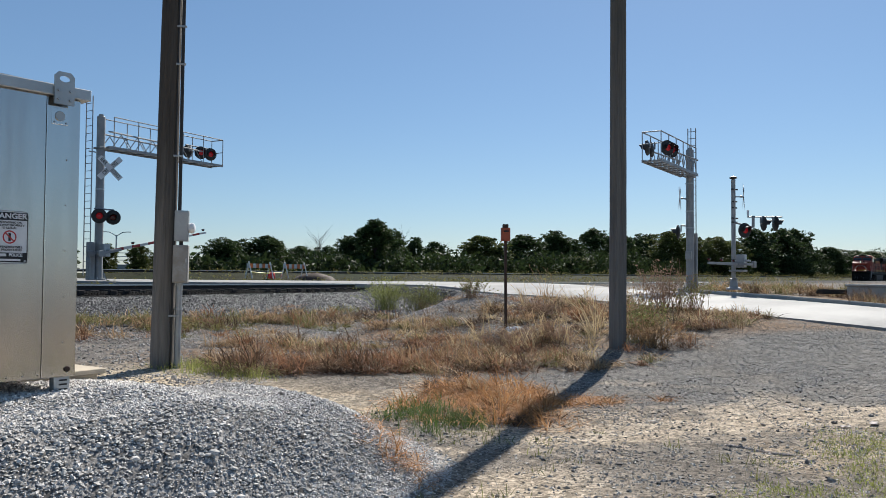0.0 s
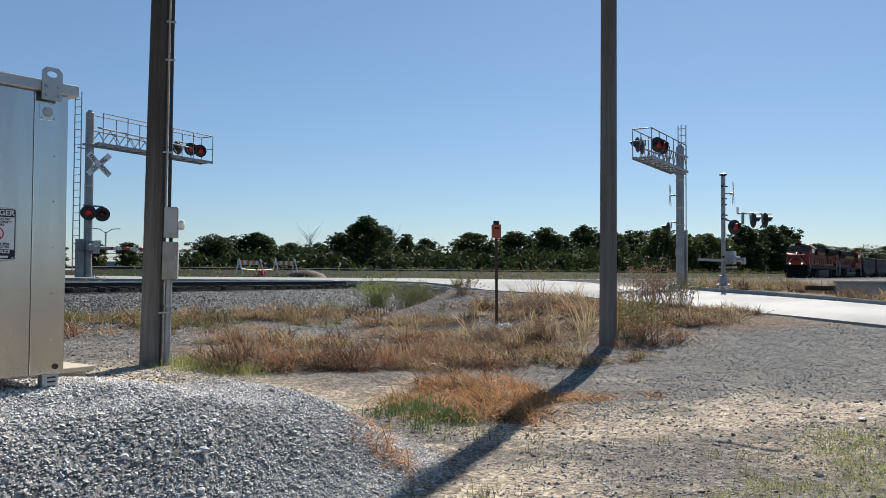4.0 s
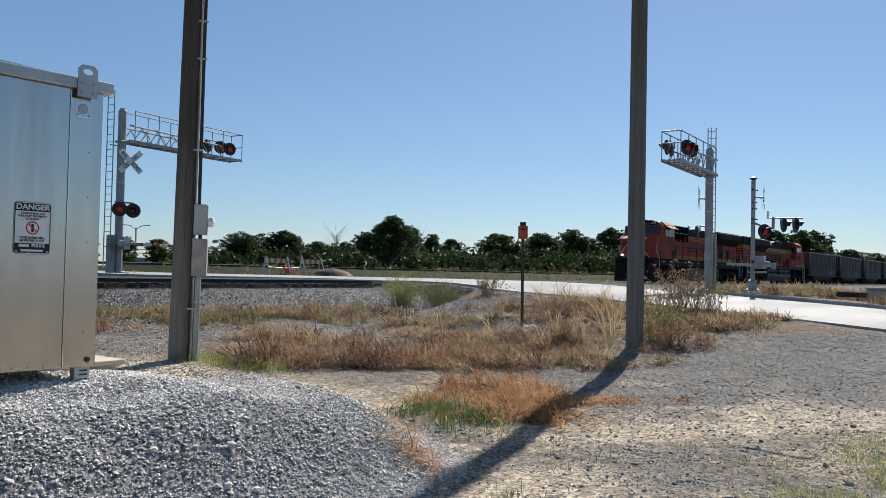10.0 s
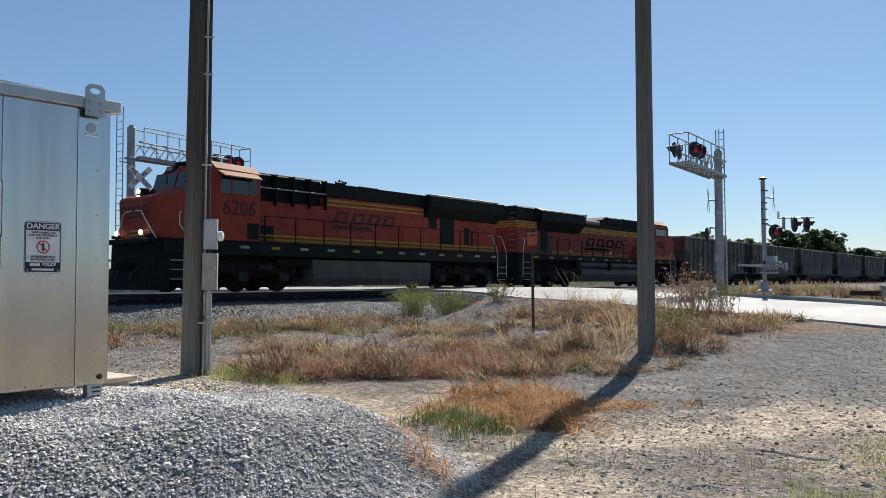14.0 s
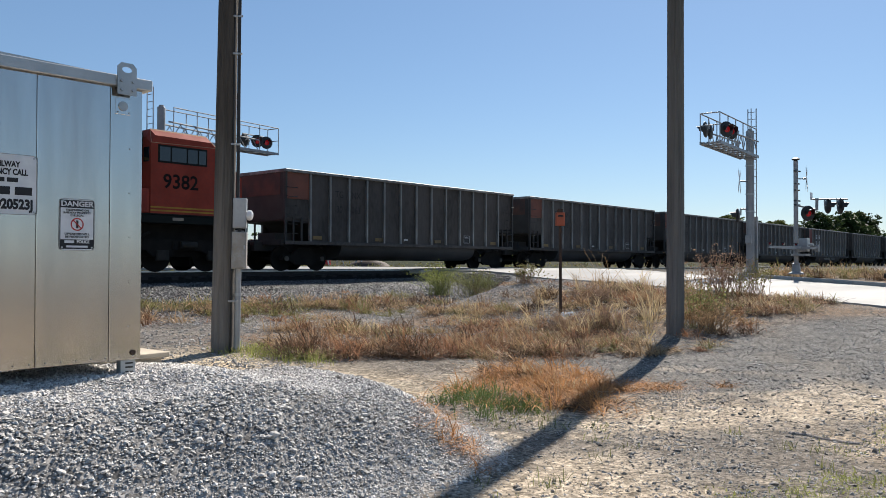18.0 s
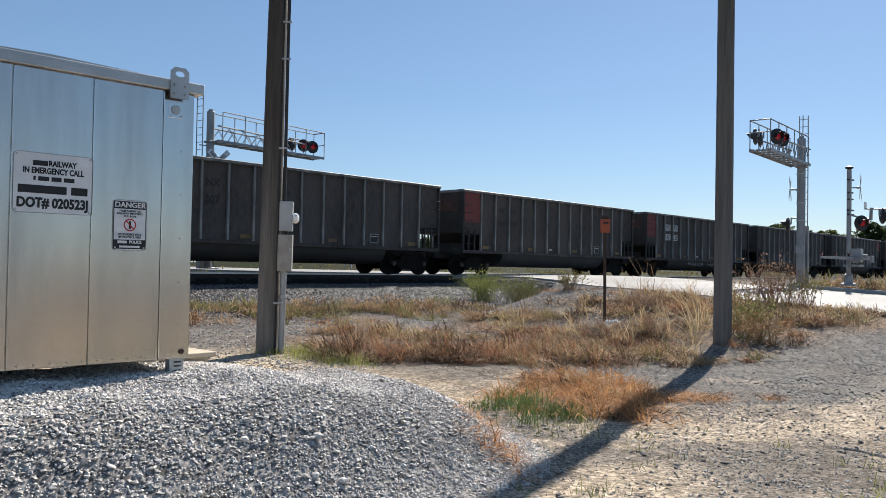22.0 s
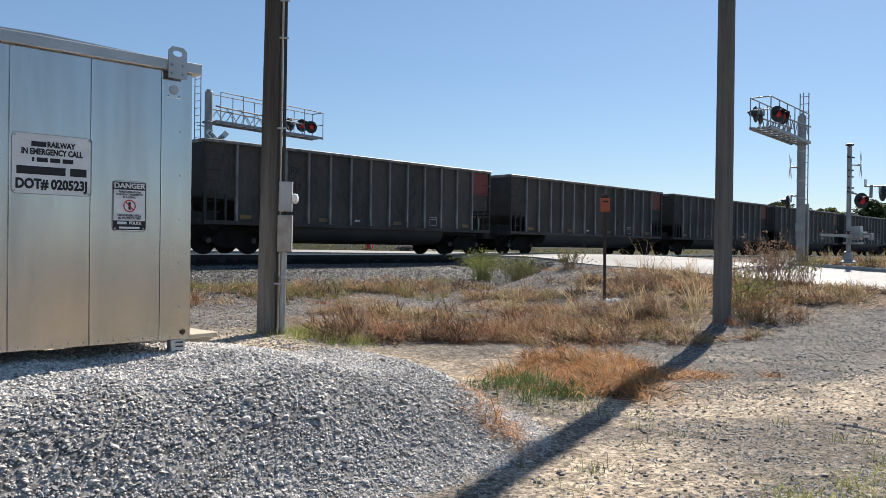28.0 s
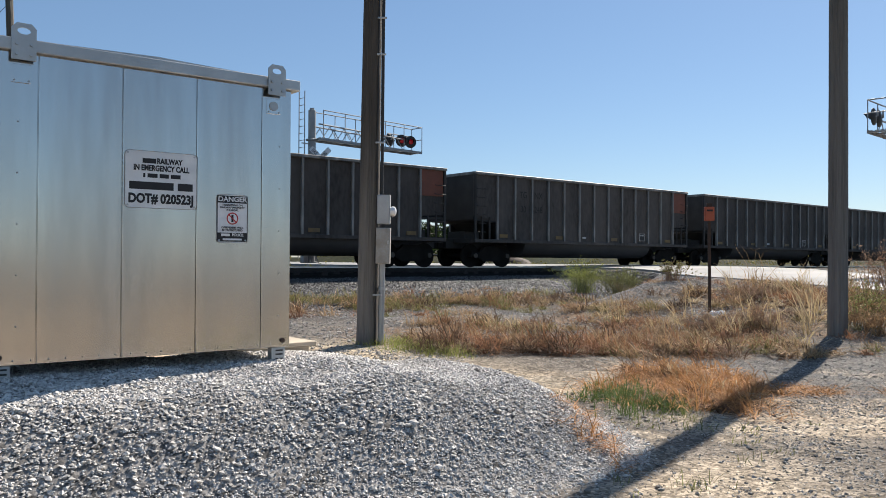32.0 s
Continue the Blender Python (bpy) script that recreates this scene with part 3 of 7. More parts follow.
    base = np.interp(m, [-200, 6, 12, 17.6, 22, 25, 25.7, 26.0, 28.8, 29.8, 33, 46, 49, 53, 60, 4000],
                     [0, 0, 0.15, 0.3, 0.5, 0.78, 0.82, 0.66, 0.66, 0.80, 1.0, 1.15, 1.68, 1.68, 1.4, 1.3])
    rz = road_z(n)
    k = smooth01(n, 12.5, 16.5)
    h = base + smooth01(u, road_u0(n) - 8.5 + 7.1 * k, road_u0(n) - 0.1) * np.maximum(rz - 0.04 - 0.06 * k - base, 0)
    near = np.exp(-(x * x + (y - 12) ** 2) / 900)
    h = h + near * (0.03 * lumps(x, y, 1.1, 0.4) + 0.008 * lumps(x, y, 2.2, 1.9))
    d = mound_d(u, n)
    width = 1.15 + 2.6 * smooth01(n, 6.3, 9.0)
    rise = smooth01(d, 0, width)
    h = h + rise * (0.74 - 0.20 * smooth01(u, 3.0, 4.6) - 0.28 * smooth01(n, 6.2, 8.8) - base * 0.8 + 0.05 * lumps(x, y, 1.3, 3.1) + 0.012 * lumps(x, y, 2.4, 0.8))
    return np.where((u > road_u0(n) + 0.05) & (u < road_u1(n) + 0.2), np.minimum(h, rz - 0.22), h)


def sand(u, n, x, y):
    """Where the lot's pale sand lies bare, 0 to 1."""
    w = lumps(x, y, 1.5, 9.0)
    a = np.exp(-((n - 4.1 + 0.6 * (u - 7.0) + 0.5 * w) / 0.60) ** 2) * smooth01(u, 6.0, 7.0) * (1 - smooth01(u, 10.2, 12.5))
    b = np.exp(-((u - 4.8 + 0.5 * w) / 0.9) ** 2 - ((n - 3.2 + 0.5 * w) / 0.65) ** 2)
    c = smooth01(w + 0.5 * lumps(x, y, 3.7, 4.0), 0.25, 0.6) * (1 - smooth01(u, 10, 13))
    return np.clip(1.5 * a + 1.4 * b + 0.8 * c, 0, 1)


def spaced(lo, hi, step, ends, grow=1.22):
    c = list(np.arange(lo, hi, step))
    s, x = step, c[-1]
    while x < ends[1]:
        s *= grow
        x += s
        c.append(x)
    s, x = step, c[0]
    while x > ends[0]:
        s *= grow
        x -= s
        c.insert(0, x)
    return np.array(c)


def ground():
    xs, ys = spaced(-11, 15, 0.13, (-3500, 3500), 1.12), spaced(2.0, 26, 0.13, (-3500, 4200), 1.10)
    X, Y = np.meshgrid(xs, ys)
    Z = height(X, Y)
    u, n = to_un(X, Y)
    far = np.hypot(X, Y)
    w = lumps(X, Y, 0.9, 5.0) * 0.55 + lumps(X, Y, 2.2, 1.1) * 0.4

    def lay(c, col, k):
        k = np.clip(k, 0, 1)[..., None]
        return c * (1 - k) + np.array(col) * k

    c = np.ones((*X.shape, 3)) * np.array((0.125, 0.11, 0.094))
    c = lay(c, (0.125, 0.115, 0.105), smooth01(n, 10, 12))
    c = lay(c, (0.23, 0.188, 0.14), smooth01(w, 0.05, 0.4) * (1 - 0.6 * smooth01(n, 10, 12)))                                    # bare dirt
    lot = smooth01(u, 8.5, 12.0) * (1 - smooth01(n, 6.5, 8.5))
    c = lay(c, (0.125, 0.12, 0.114), lot * (0.55 + 0.45 * smooth01(w, -0.5, 0.05)))                            # grey gravel lot
    c = lay(c, (0.20, 0.165, 0.125), (1 - smooth01(n, -2.5, -0.5)) * smooth01(w, -0.4, 0.1))
    c = lay(c, (0.10, 0.09, 0.077), 1 - smooth01(n, -16, -6))                                   # unseen yard behind the camera, toned to dim the house's reflection
    c = lay(c, (0.285, 0.24, 0.185), sand(u, n, X, Y) * (1 - smooth01(n, 7.5, 9)))                     # pale sandy ruts
    v = n + 0.6 * (u - 8.6)
    weeds = smooth01(v, 9.6, 10.6) * (1 - smooth01(v, 13 + 0.4 * (u - 9), 16 + 0.4 * (u - 9))) * smooth01(u, 6.5, 8.5) * (1 - smooth01(n, 12.5, 14))
    # brown litter under the weeds, its tint lowered for shade between stalks
    c = lay(c, (0.15, 0.10, 0.062), 0.85 * weeds * smooth01(w, -0.45, 0.15))
    c = lay(c, (0.075, 0.055, 0.038), 0.7 * np.exp(-((n - 17) / 1.6) ** 2) * smooth01(w, -0.3, 0.2) * (1 - smooth01(u, 16, 20)))                  # straw litter, deepened for shade among the stalks
    c = lay(c, (0.045, 0.044, 0.044), smooth01(n + w, 17.5, 20.5) * smooth01(w, -0.7, 0.0) * (1 - smooth01(n, 33, 36)))
    c = lay(c, (0.07, 0.068, 0.066), smooth01(n, 15, 18) * (1 - smooth01(n, 25, 26)) * smooth01(u, 15.5, 18) * (1 - smooth01(u, 27, 28)))
    grassy = smooth01(n, 31, 34)
    c = lay(c, (0.02, 0.021, 0.0095), grassy)
    c = lay(c, (0.016, 0.022, 0.008), grassy * smooth01(lumps(X, Y, 0.13, 2.0), -0.2, 0.4))
    d = mound_d(u, n)
    c = lay(c, (0.42, 0.35, 0.25), smooth01(d, -2.4, 0.2) * smooth01(n + 0.3 * w, 5.9, 7.2) * (1 - weeds))            # sand behind the heap
    # heap ground darker than its stones: shaded gaps put into the colour
    c = lay(c, (0.20, 0.192, 0.185), smooth01(d, -0.15, 0.2) * (1 - smooth01(n + 0.25 * w, 7.0, 7.7)))
    k = len(xs)
    v = np.stack([X, Y, Z], -1).reshape(-1, 3)
    i, j = np.meshgrid(np.arange(len(ys) - 1), np.arange(k - 1), indexing="ij")
    a = (i * k + j).ravel()
    me = bpy.data.meshes.new("ground")
    me.from_pydata(v.tolist(), [], np.stack([a, a + 1, a + 1 + k, a + k], 1).tolist())
    me.polygons.foreach_set("use_smooth", [True] * len(me.polygons))
    at = me.color_attributes.new("soil", "FLOAT_COLOR", "POINT")
    at.data.foreach_set("color", np.concatenate([c.reshape(-1, 3), np.ones((len(v), 1))], 1).astype(np.float32).ravel())
    m = material("dirt and gravel ground", (0.5, 0.5, 0.5), (0.38, 0.37, 0.36), (0.58, 0.56, 0.53), rough=0.95, spec=0.06, scale=1.6, fine=34, bump=0.3, depth=0.012)
    nt = m.node_tree
    b = nt.nodes["Principled BSDF"]
    src = b.inputs["Base Color"].links[0].from_socket
    at_n = nt.nodes.new("ShaderNodeAttribute")
    at_n.attribute_name = "soil"
    mul = nt.nodes.new("ShaderNodeMix")
    mul.data_type, mul.blend_type = "RGBA", "MULTIPLY"
    mul.inputs["Factor"].default_value = 1.0
    ra = [s for s in mul.inputs if s.type == "RGBA"]
    nt.links.new(src, ra[0])
    nt.links.new(at_n.outputs["Color"], ra[1])
    gain = nt.nodes.new("ShaderNodeMix")
    gain.data_type, gain.blend_type = "RGBA", "MULTIPLY"
    gain.inputs["Factor"].default_value = 1.0
    ga = [s for s in gain.inputs if s.type == "RGBA"]
    nt.links.new([s for s in mul.outputs if s.type == "RGBA"][0], ga[0])
    ga[1].default_value = (2.35, 2.35, 2.35, 1)
    # pebbles in the relief
    tc = nt.nodes.new("ShaderNodeTexCoord").outputs["Object"]
    vo = nt.nodes.new("ShaderNodeTexVoronoi")
    vo.inputs["Scale"].default_value = 38
    nt.links.new(tc, vo.inputs["Vector"])
    bp = nt.nodes.new("ShaderNodeBump")
    bp.inputs["Strength"].default_value, bp.inputs["Distance"].default_value, bp.invert = 0.22, 0.008, True
    nt.links.new(vo.outputs["Distance"], bp.inputs["Height"])
    # each pebble its own tone
    spot = nt.nodes.new("ShaderNodeSeparateColor")
    nt.links.new(vo.outputs["Color"], spot.inputs[0])
    tone = nt.nodes.new("ShaderNodeMapRange")
    tone.inputs["To Min"].default_value, tone.inputs["To Max"].default_value = 0.45, 1.65
    nt.links.new(spot.outputs[0], tone.inputs[0])
    hs = nt.nodes.new("ShaderNodeHueSaturation")
    vo2 = nt.nodes.new("ShaderNodeTexVoronoi")
    vo2.inputs["Scale"].default_value = 11
    nt.links.new(tc, vo2.inputs["Vector"])
    spot2 = nt.nodes.new("ShaderNodeSeparateColor")
    nt.links.new(vo2.outputs["Color"], spot2.inputs[0])
    tone2 = nt.nodes.new("ShaderNodeMapRange")
    tone2.inputs["To Min"].default_value, tone2.inputs["To Max"].default_value = 0.68, 1.32
    nt.links.new(spot2.outputs[1], tone2.inputs[0])
    both = nt.nodes.new("ShaderNodeMath")
    both.operation = "MULTIPLY"
    nt.links.new(tone.outputs[0], both.inputs[0])
    nt.links.new(tone2.outputs[0], both.inputs[1])
    nt.links.new(both.outputs[0], hs.inputs["Value"])
    nt.links.new([s for s in gain.outputs if s.type == "RGBA"][0], hs.inputs["Color"])
    nt.links.new(hs.outputs[0], b.inputs["Base Color"])
    old = b.inputs["Normal"].links[0].from_node
    nt.links.new(bp.outputs[0], old.inputs["Normal"])
    me.materials.append(m)
    return tagged(new("ground", me), "dirt, gravel and straw covered ground", "ground", kind="structure")


def hz(x, y):
    return float(height(np.array([x]), np.array([y]))[0])


def road():
    m = material("pale worn concrete road", (0.295, 0.29, 0.28), (0.22, 0.216, 0.21), (0.335, 0.325, 0.31), rough=0.75, rough2=0.9, spec=0.25, scale=0.45, fine=9, bump=0.15, depth=0.006, stretch=(0.25, 1, 1))
    ns = list(np.arange(-60, 12, 1.5)) + list(np.arange(12, 46, 0.5)) + list(np.arange(46, 140, 5.0))
    across = [(0.0, -0.45), (0.003, 0.0), (0.25, 0.04), (0.5, 0.06), (0.75, 0.04), (0.997, 0.0), (1.0, -0.45)]
    v = [(float(road_u0(n) + a * (road_u1(n) - road_u0(n))), n, float(road_z(n)) + c) for n in ns for a, c in across]
    k = len(across)
    f = [(j * k + i, j * k + i + 1, (j + 1) * k + i + 1, (j + 1) * k + i) for j in range(len(ns) - 1) for i in range(k - 1)]
    mb = MB().add(v, f)
    solo("road", mb, m, tr(0, 0), "pale worn concrete road climbing to the tracks", "road", kind="structure")
    kerb = thing("kerb", tr(0, 0), "dark weathered concrete kerb along the road", "kerb", kind="structure")
    prof = [(0, -0.4), (0, 0.10), (0.03, 0.13), (0.14, 0.13), (0.16, -0.4)]
    nn = list(np.arange(-50, 12.6, 2.0))
    kk = len(prof)
    for j in range(len(nn) - 1):
        z0, z1 = float(road_z(nn[j])), float(road_z(nn[j + 1]))
        vv = [(ROAD_U1 + a, nn[j], z0 + b) for a, b in prof] + [(ROAD_U1 + a, nn[j + 1] - 0.02, z1 + b) for a, b in prof]
        part("kerb_stone", MB().add(vv, [(i, i + 1, i + 1 + kk, i + kk) for i in range(kk - 1)] + [tuple(range(kk)), tuple(range(2 * kk - 1, kk - 1, -1))]), M["concrete"], kerb)


def rail_track(m, name, label):
    t = thing(name, m, label, "railway track", kind="structure")
    foot = [(-0.07, -0.17), (0.07, -0.17), (0.07, -0.155), (0.012, -0.13), (0.012, -0.045), (0.036, -0.035), (0.036, -0.008), (-0.036, -0.008), (-0.036, -0.035), (-0.012, -0.045), (-0.012, -0.13), (-0.07, -0.155)]
    turn = Matrix.Rotation(radians(-90), 4, "Z")
    for s in (-1, 1):
        r = part("rail", MB().prism(foot, -400, 900, turn), M["rail"], t, "rusty steel rail", Matrix.Translation((0, s * GAUGE / 2, 0)))
        part("rail_head", MB().box(-400, 900, -0.038, 0.038, -0.034, 0.0), M["rail_head"], r, "polished running surface")
    return t


def track_bed():
    mb = MB()
    prof = [(-3.2, -0.95), (-2.15, -0.55), (-1.70, -0.37), (-1.36, -0.345), (-1.28, -0.21), (1.28, -0.21), (1.45, -0.34), (2.15, -0.6), (3.2, -0.95)]
    v, f = [], []
    us = list(np.arange(-60, 120, 0.5)) + list(np.arange(120, 900, 20))
    rng = np.random.default_rng(4)
    for u in us:
        v += [(u, a, b + (rng.uniform(-0.02, 0.02))) for a, b in prof]
    k = len(prof)
    f = [(j * k + i, j * k + k + i, j * k + k + i + 1, j * k + i + 1) for j in range(len(us) - 1) for i in range(k - 1)]
    mb.add(v, f)
    # near-black ballast: the shade on the track's backlit side is in this colour
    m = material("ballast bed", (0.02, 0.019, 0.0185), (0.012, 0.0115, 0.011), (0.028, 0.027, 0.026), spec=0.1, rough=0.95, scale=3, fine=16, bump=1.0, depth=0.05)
    solo("track_bed", mb, m, rl(0, 0), "ballast bed under the track, blackened for shade", "ballast", kind="structure")


# ---- loose stones and plants ----
ICO = []
phi = (1 + 5 ** 0.5) / 2
for a_, b_ in ((1, phi), (-1, phi), (1, -phi), (-1, -phi)):
    ICO += [(0, a_, b_), (a_, b_, 0), (b_, 0, a_)]
ICO = np.array(ICO) / math.hypot(1, phi)
bmh = bmesh.new()
for p_ in ICO:
    bmh.verts.new(p_)
bmesh.ops.convex_hull(bmh, input=bmh.verts)
bmh.verts.index_update()
ICO = np.array([tuple(p_.co) for p_ in bmh.verts])
ICO_F = np.array([[q_.index for q_ in f_.verts] for f_ in bmh.faces])
bmh.free()
OCT = np.array([(1, 0, 0), (-1, 0, 0), (0, 1, 0), (0, -1, 0), (0, 0, 1), (0, 0, -1.0)])
OCT_F = np.array([(0, 2, 4), (2, 1, 4), (1, 3, 4), (3, 0, 4), (2, 0, 5), (1, 2, 5), (3, 1, 5), (0, 3, 5)])


def stones(name, x, y, size, mat, label, rng, fine=False, rise=0.22):
    """Loose stones pressed into the ground, one jagged lump each."""
    V, F = (ICO, ICO_F) if fine else (OCT, OCT_F)
    k = len(x)
    z = height(x, y)
    sc = size[:, None] * rng.uniform(0.6, 1.25, (k, 3)) * np.array((1, 1, 0.6))
    P = V[None] * rng.uniform(0.75, 1.2, (k, len(V), 1)) * sc[:, None, :]
    a, t = rng.uniform(0, 6.28, k), rng.uniform(-0.6, 0.6, k)
    ca, sa, ct, st = np.cos(a), np.sin(a), np.cos(t), np.sin(t)
    X, Y, Z = P[..., 0], P[..., 1], P[..., 2]
    Y, Z = Y * ct[:, None] - Z * st[:, None], Y * st[:, None] + Z * ct[:, None]
    X, Y = X * ca[:, None] - Y * sa[:, None], X * sa[:, None] + Y * ca[:, None]
    W = np.stack([X + x[:, None], Y + y[:, None], Z + (z + rise * size)[:, None]], -1).reshape(-1, 3)
    fs = (F[None] + (np.arange(k) * len(V))[:, None, None]).reshape(-1, 3)
    me = bpy.data.meshes.new(name)
    me.from_pydata(W.tolist(), [], fs.tolist())
    me.materials.append(mat)
    me.update()
    return tagged(new(name, me), label, "gravel", kind="stuff")


def blades(x, y, z, length, width, lean, rng, curl=0.5, head=None):
    """Arrays of bent grass blades in three lengths; lean: radians from upright. Returns vertices and faces."""
    k = len(x)
    az = rng.uniform(0, 6.28, k) if head is None else head
    bend = curl * rng.uniform(0.2, 1.2, k)
    twist = rng.normal(0, 0.55, k)
    tw = rng.uniform(0, 3.14, k)
    wx, wy = np.cos(tw) * width / 2, np.sin(tw) * width / 2
    px, py, pz = x, y, z - 0.01
    rows = []
    for j, (share, w) in enumerate(((0.0, 1.0), (0.4, 0.9), (0.34, 0.7), (0.26, 0.0))):
        l = np.minimum(lean + bend * (0.0, 0.0, 0.6, 1.3)[j], 2.3)
        a = az + twist * (0, 0, 1, 2)[j]
        px, py, pz = px + np.cos(a) * np.sin(l) * length * share, py + np.sin(a) * np.sin(l) * length * share, np.maximum(pz + np.cos(l) * length * share, z - 0.01 + 0.012 * (j > 0))
        rows += [np.stack([px - wx * w, py - wy * w, pz], -1), np.stack([px + wx * w, py + wy * w, pz], -1)] if w else [np.stack([px, py, pz], -1)]
    b = np.arange(k) * 7
    quads = np.concatenate([np.stack([b, b + 1, b + 3, b + 2], 1), np.stack([b + 2, b + 3, b + 5, b + 4], 1)])
    return np.stack(rows, 1).reshape(-1, 3), quads.tolist() + np.stack([b + 4, b + 5, b + 6], 1).tolist()


def matted(rng, cx, cy, radius, tall, per, length, width):
    """Heaps of dead stalks lying across one another round each centre."""
    k = len(cx)
    i = np.repeat(np.arange(k), per)
    size = rng.uniform(0.5, 1.3, k)[i]
    a, r = rng.uniform(0, 6.28, len(i)), np.sqrt(rng.uniform(0, 1, len(i)))
    x, y = cx[i] + np.cos(a) * r * radius * size, cy[i] + np.sin(a) * r * radius * size
    z = height(x, y) + rng.uniform(0, 1, len(i)) ** 1.3 * tall * size * (1 - 0.8 * r * r)
    lean = np.where(rng.uniform(0, 1, len(i)) < 0.04, np.abs(rng.normal(0, 0.6, len(i))), rng.uniform(1.05, 1.95, len(i)))
    return blades(x, y, z, rng.uniform(0.4, 1.2, len(i)) * length, width * rng.uniform(0.6, 1.3, len(i)), lean, rng, 0.5)


def plant_stuff(name, V, F, mat, label, category="grass", kind="stuff"):
    me = bpy.data.meshes.new(name)
    me.from_pydata(V.tolist(), [], F)
    me.materials.append(mat)
    me.update()
    return tagged(new(name, me), label, category, kind=kind)


# ---- equipment house ----
BOX_L, BOX_H, BOX_D = 2.107, 2.09, 1.9


def sign_plate(parent, x0, x1, z0, z1, y, label):
    r = 0.03
    rim = [(cx + r * math.cos(radians(a)), cz + r * math.sin(radians(a))) for cx, cz, a0 in ((x1 - r, z1 - r, 0), (x0 + r, z1 - r, 90), (x0 + r, z0 + r, 180), (x1 - r, z0 + r, 270)) for a in (a0, a0 + 30, a0 + 60, a0 + 90)]
    plate = part("sign", MB().prism(rim, y - 0.004, y), M["white_paint"], parent, label)
    mb = MB()
    for k in range(len(rim)):
        p, q = rim[k], rim[(k + 1) % len(rim)]
        mb.tube([(p[0], y - 0.003, p[1]), (q[0], y - 0.003, q[1])], 0.0025, 4)
    part("rim", mb, M["box_grey"], plate)
    for a in (x0 + 0.018, x1 - 0.018):
        for b in (z0 + 0.018, z1 - 0.018):
            part("screw", cyl(0.007, 0, 0.003, 8, pose(a, y - 0.004, b, 90)), M["steel"], plate)
    return plate


def equipment_house():
    t = thing("equipment_house", tr(0.83, 5.75, 0.85), "brushed aluminium railway equipment house on galvanised feet", "equipment house")
    body = part("body", box(0, BOX_L, 0, BOX_D, 0, BOX_H, 0.004), M["aluminium"], t)
    seams = [0.0, 0.29, 0.823, 1.347, 1.86, BOX_L]
    for a, b in zip(seams[:-1], seams[1:]):
        mb = box(a + 0.003, b - 0.003, -0.011, -0.0005, 0.002, BOX_H - 0.075, 0.003)
        part("panel", mb, M["aluminium"], t)
    x = 0.05
    rivets = MB()
    while x < BOX_L:
        rivets.lathe([(0.006, 0), (0.005, 0.003), (0.002, 0.005)], 6, pose(x, -0.011, 0.03, 90))
        x += 0.105
    for z in np.arange(0.25, 1.9, 0.33):
        for x in (0.17, BOX_L - 0.10):
            rivets.lathe([(0.006, 0), (0.005, 0.003), (0.002, 0.005)], 6, pose(x, -0.011, float(z), 90))
    part("rivet_row", rivets, M["box_grey"], t)["kind"] = "stuff"
    part("roof", box(-0.05, BOX_L + 0.06, -0.05, BOX_D + 0.05, BOX_H - 0.07, BOX_H + 0.012, 0.006), M["aluminium_trim"], t, "dull aluminium roof cap with a turned-down edge")
    part("roof_crown", MB().prism([(0.0, BOX_H + 0.012), (BOX_L, BOX_H + 0.012), (BOX_L / 2, BOX_H + 0.04)], 0, BOX_D), M["aluminium_trim"], t)
    for x in (0.12, 1.885):
        w, y = 0.145, -0.054
        pts = [(x, BOX_H - 0.13), (x + w, BOX_H - 0.13), (x + w, BOX_H + 0.075), (x + w - 0.03, BOX_H + 0.105), (x + 0.03, BOX_H + 0.105), (x, BOX_H + 0.075)]
        hole = [(x + w / 2 + 0.04 * math.cos(q), BOX_H + 0.055 + 0.022 * math.sin(q)) for q in np.linspace(0, 2 * math.pi, 17)[:-1]]
        bm = bmesh.new()
        outer = [bm.verts.new((a, y, b)) for a, b in pts]
        inner = [bm.verts.new((a, y, b)) for a, b in hole]
        edges = [bm.edges.new((l[i], l[(i + 1) % len(l)])) for l in (outer, inner) for i in range(len(l))]
        g = bmesh.ops.triangle_fill(bm, edges=edges, use_beauty=True)
        fs = [f for f in g["geom"] if isinstance(f, bmesh.types.BMFace)]
        ex = bmesh.ops.extrude_face_region(bm, geom=fs)
        bmesh.ops.translate(bm, verts=[q for q in ex["geom"] if isinstance(q, bmesh.types.BMVert)], vec=(0, -0.012, 0))
        bmesh.ops.recalc_face_normals(bm, faces=bm.faces)
        me = bpy.data.meshes.new("lifting_lug")
        bm.to_mesh(me)
        bm.free()
        me.materials.append(M["aluminium_trim"])
        lug = new("lifting_lug", me)
        lug.parent = t
        lug["label"] = "aluminium lifting lug with an oval eye"
        for a in (0.03, w - 0.03):
            for b in (-0.095, -0.03):
                part("bolt", cyl(0.011, 0, 0.012, 6, pose(x + a, y - 0.012, BOX_H + b, 90)), M["steel"], lug)
        plate = part("backing_plate", box(x + 0.01, x + w - 0.02, -0.018, -0.011, BOX_H - 0.27, BOX_H - 0.15, 0.002), M["aluminium"], t)
        if x > 1:
            part("knockout", cyl(0.036, 0, 0.008, 18, pose(x + 0.065, -0.018, BOX_H - 0.21, 90), 0.002), M["aluminium_trim"], plate)
        for a in (0.025, w - 0.035):
            part("bolt", cyl(0.006, 0, 0.006, 6, pose(x + a, -0.018, BOX_H - 0.255, 90)), M["steel"], plate)
    for x, y in ((0.03, 0.0), (BOX_L - 0.15, 0.0), (0.03, BOX_D - 0.1), (BOX_L - 0.15, BOX_D - 0.1)):
        foot = part("foot", box(x, x + 0.115, y, y + 0.07, -0.13, 0.0, 0.004), M["steel"], t, "galvanised slotted foot")
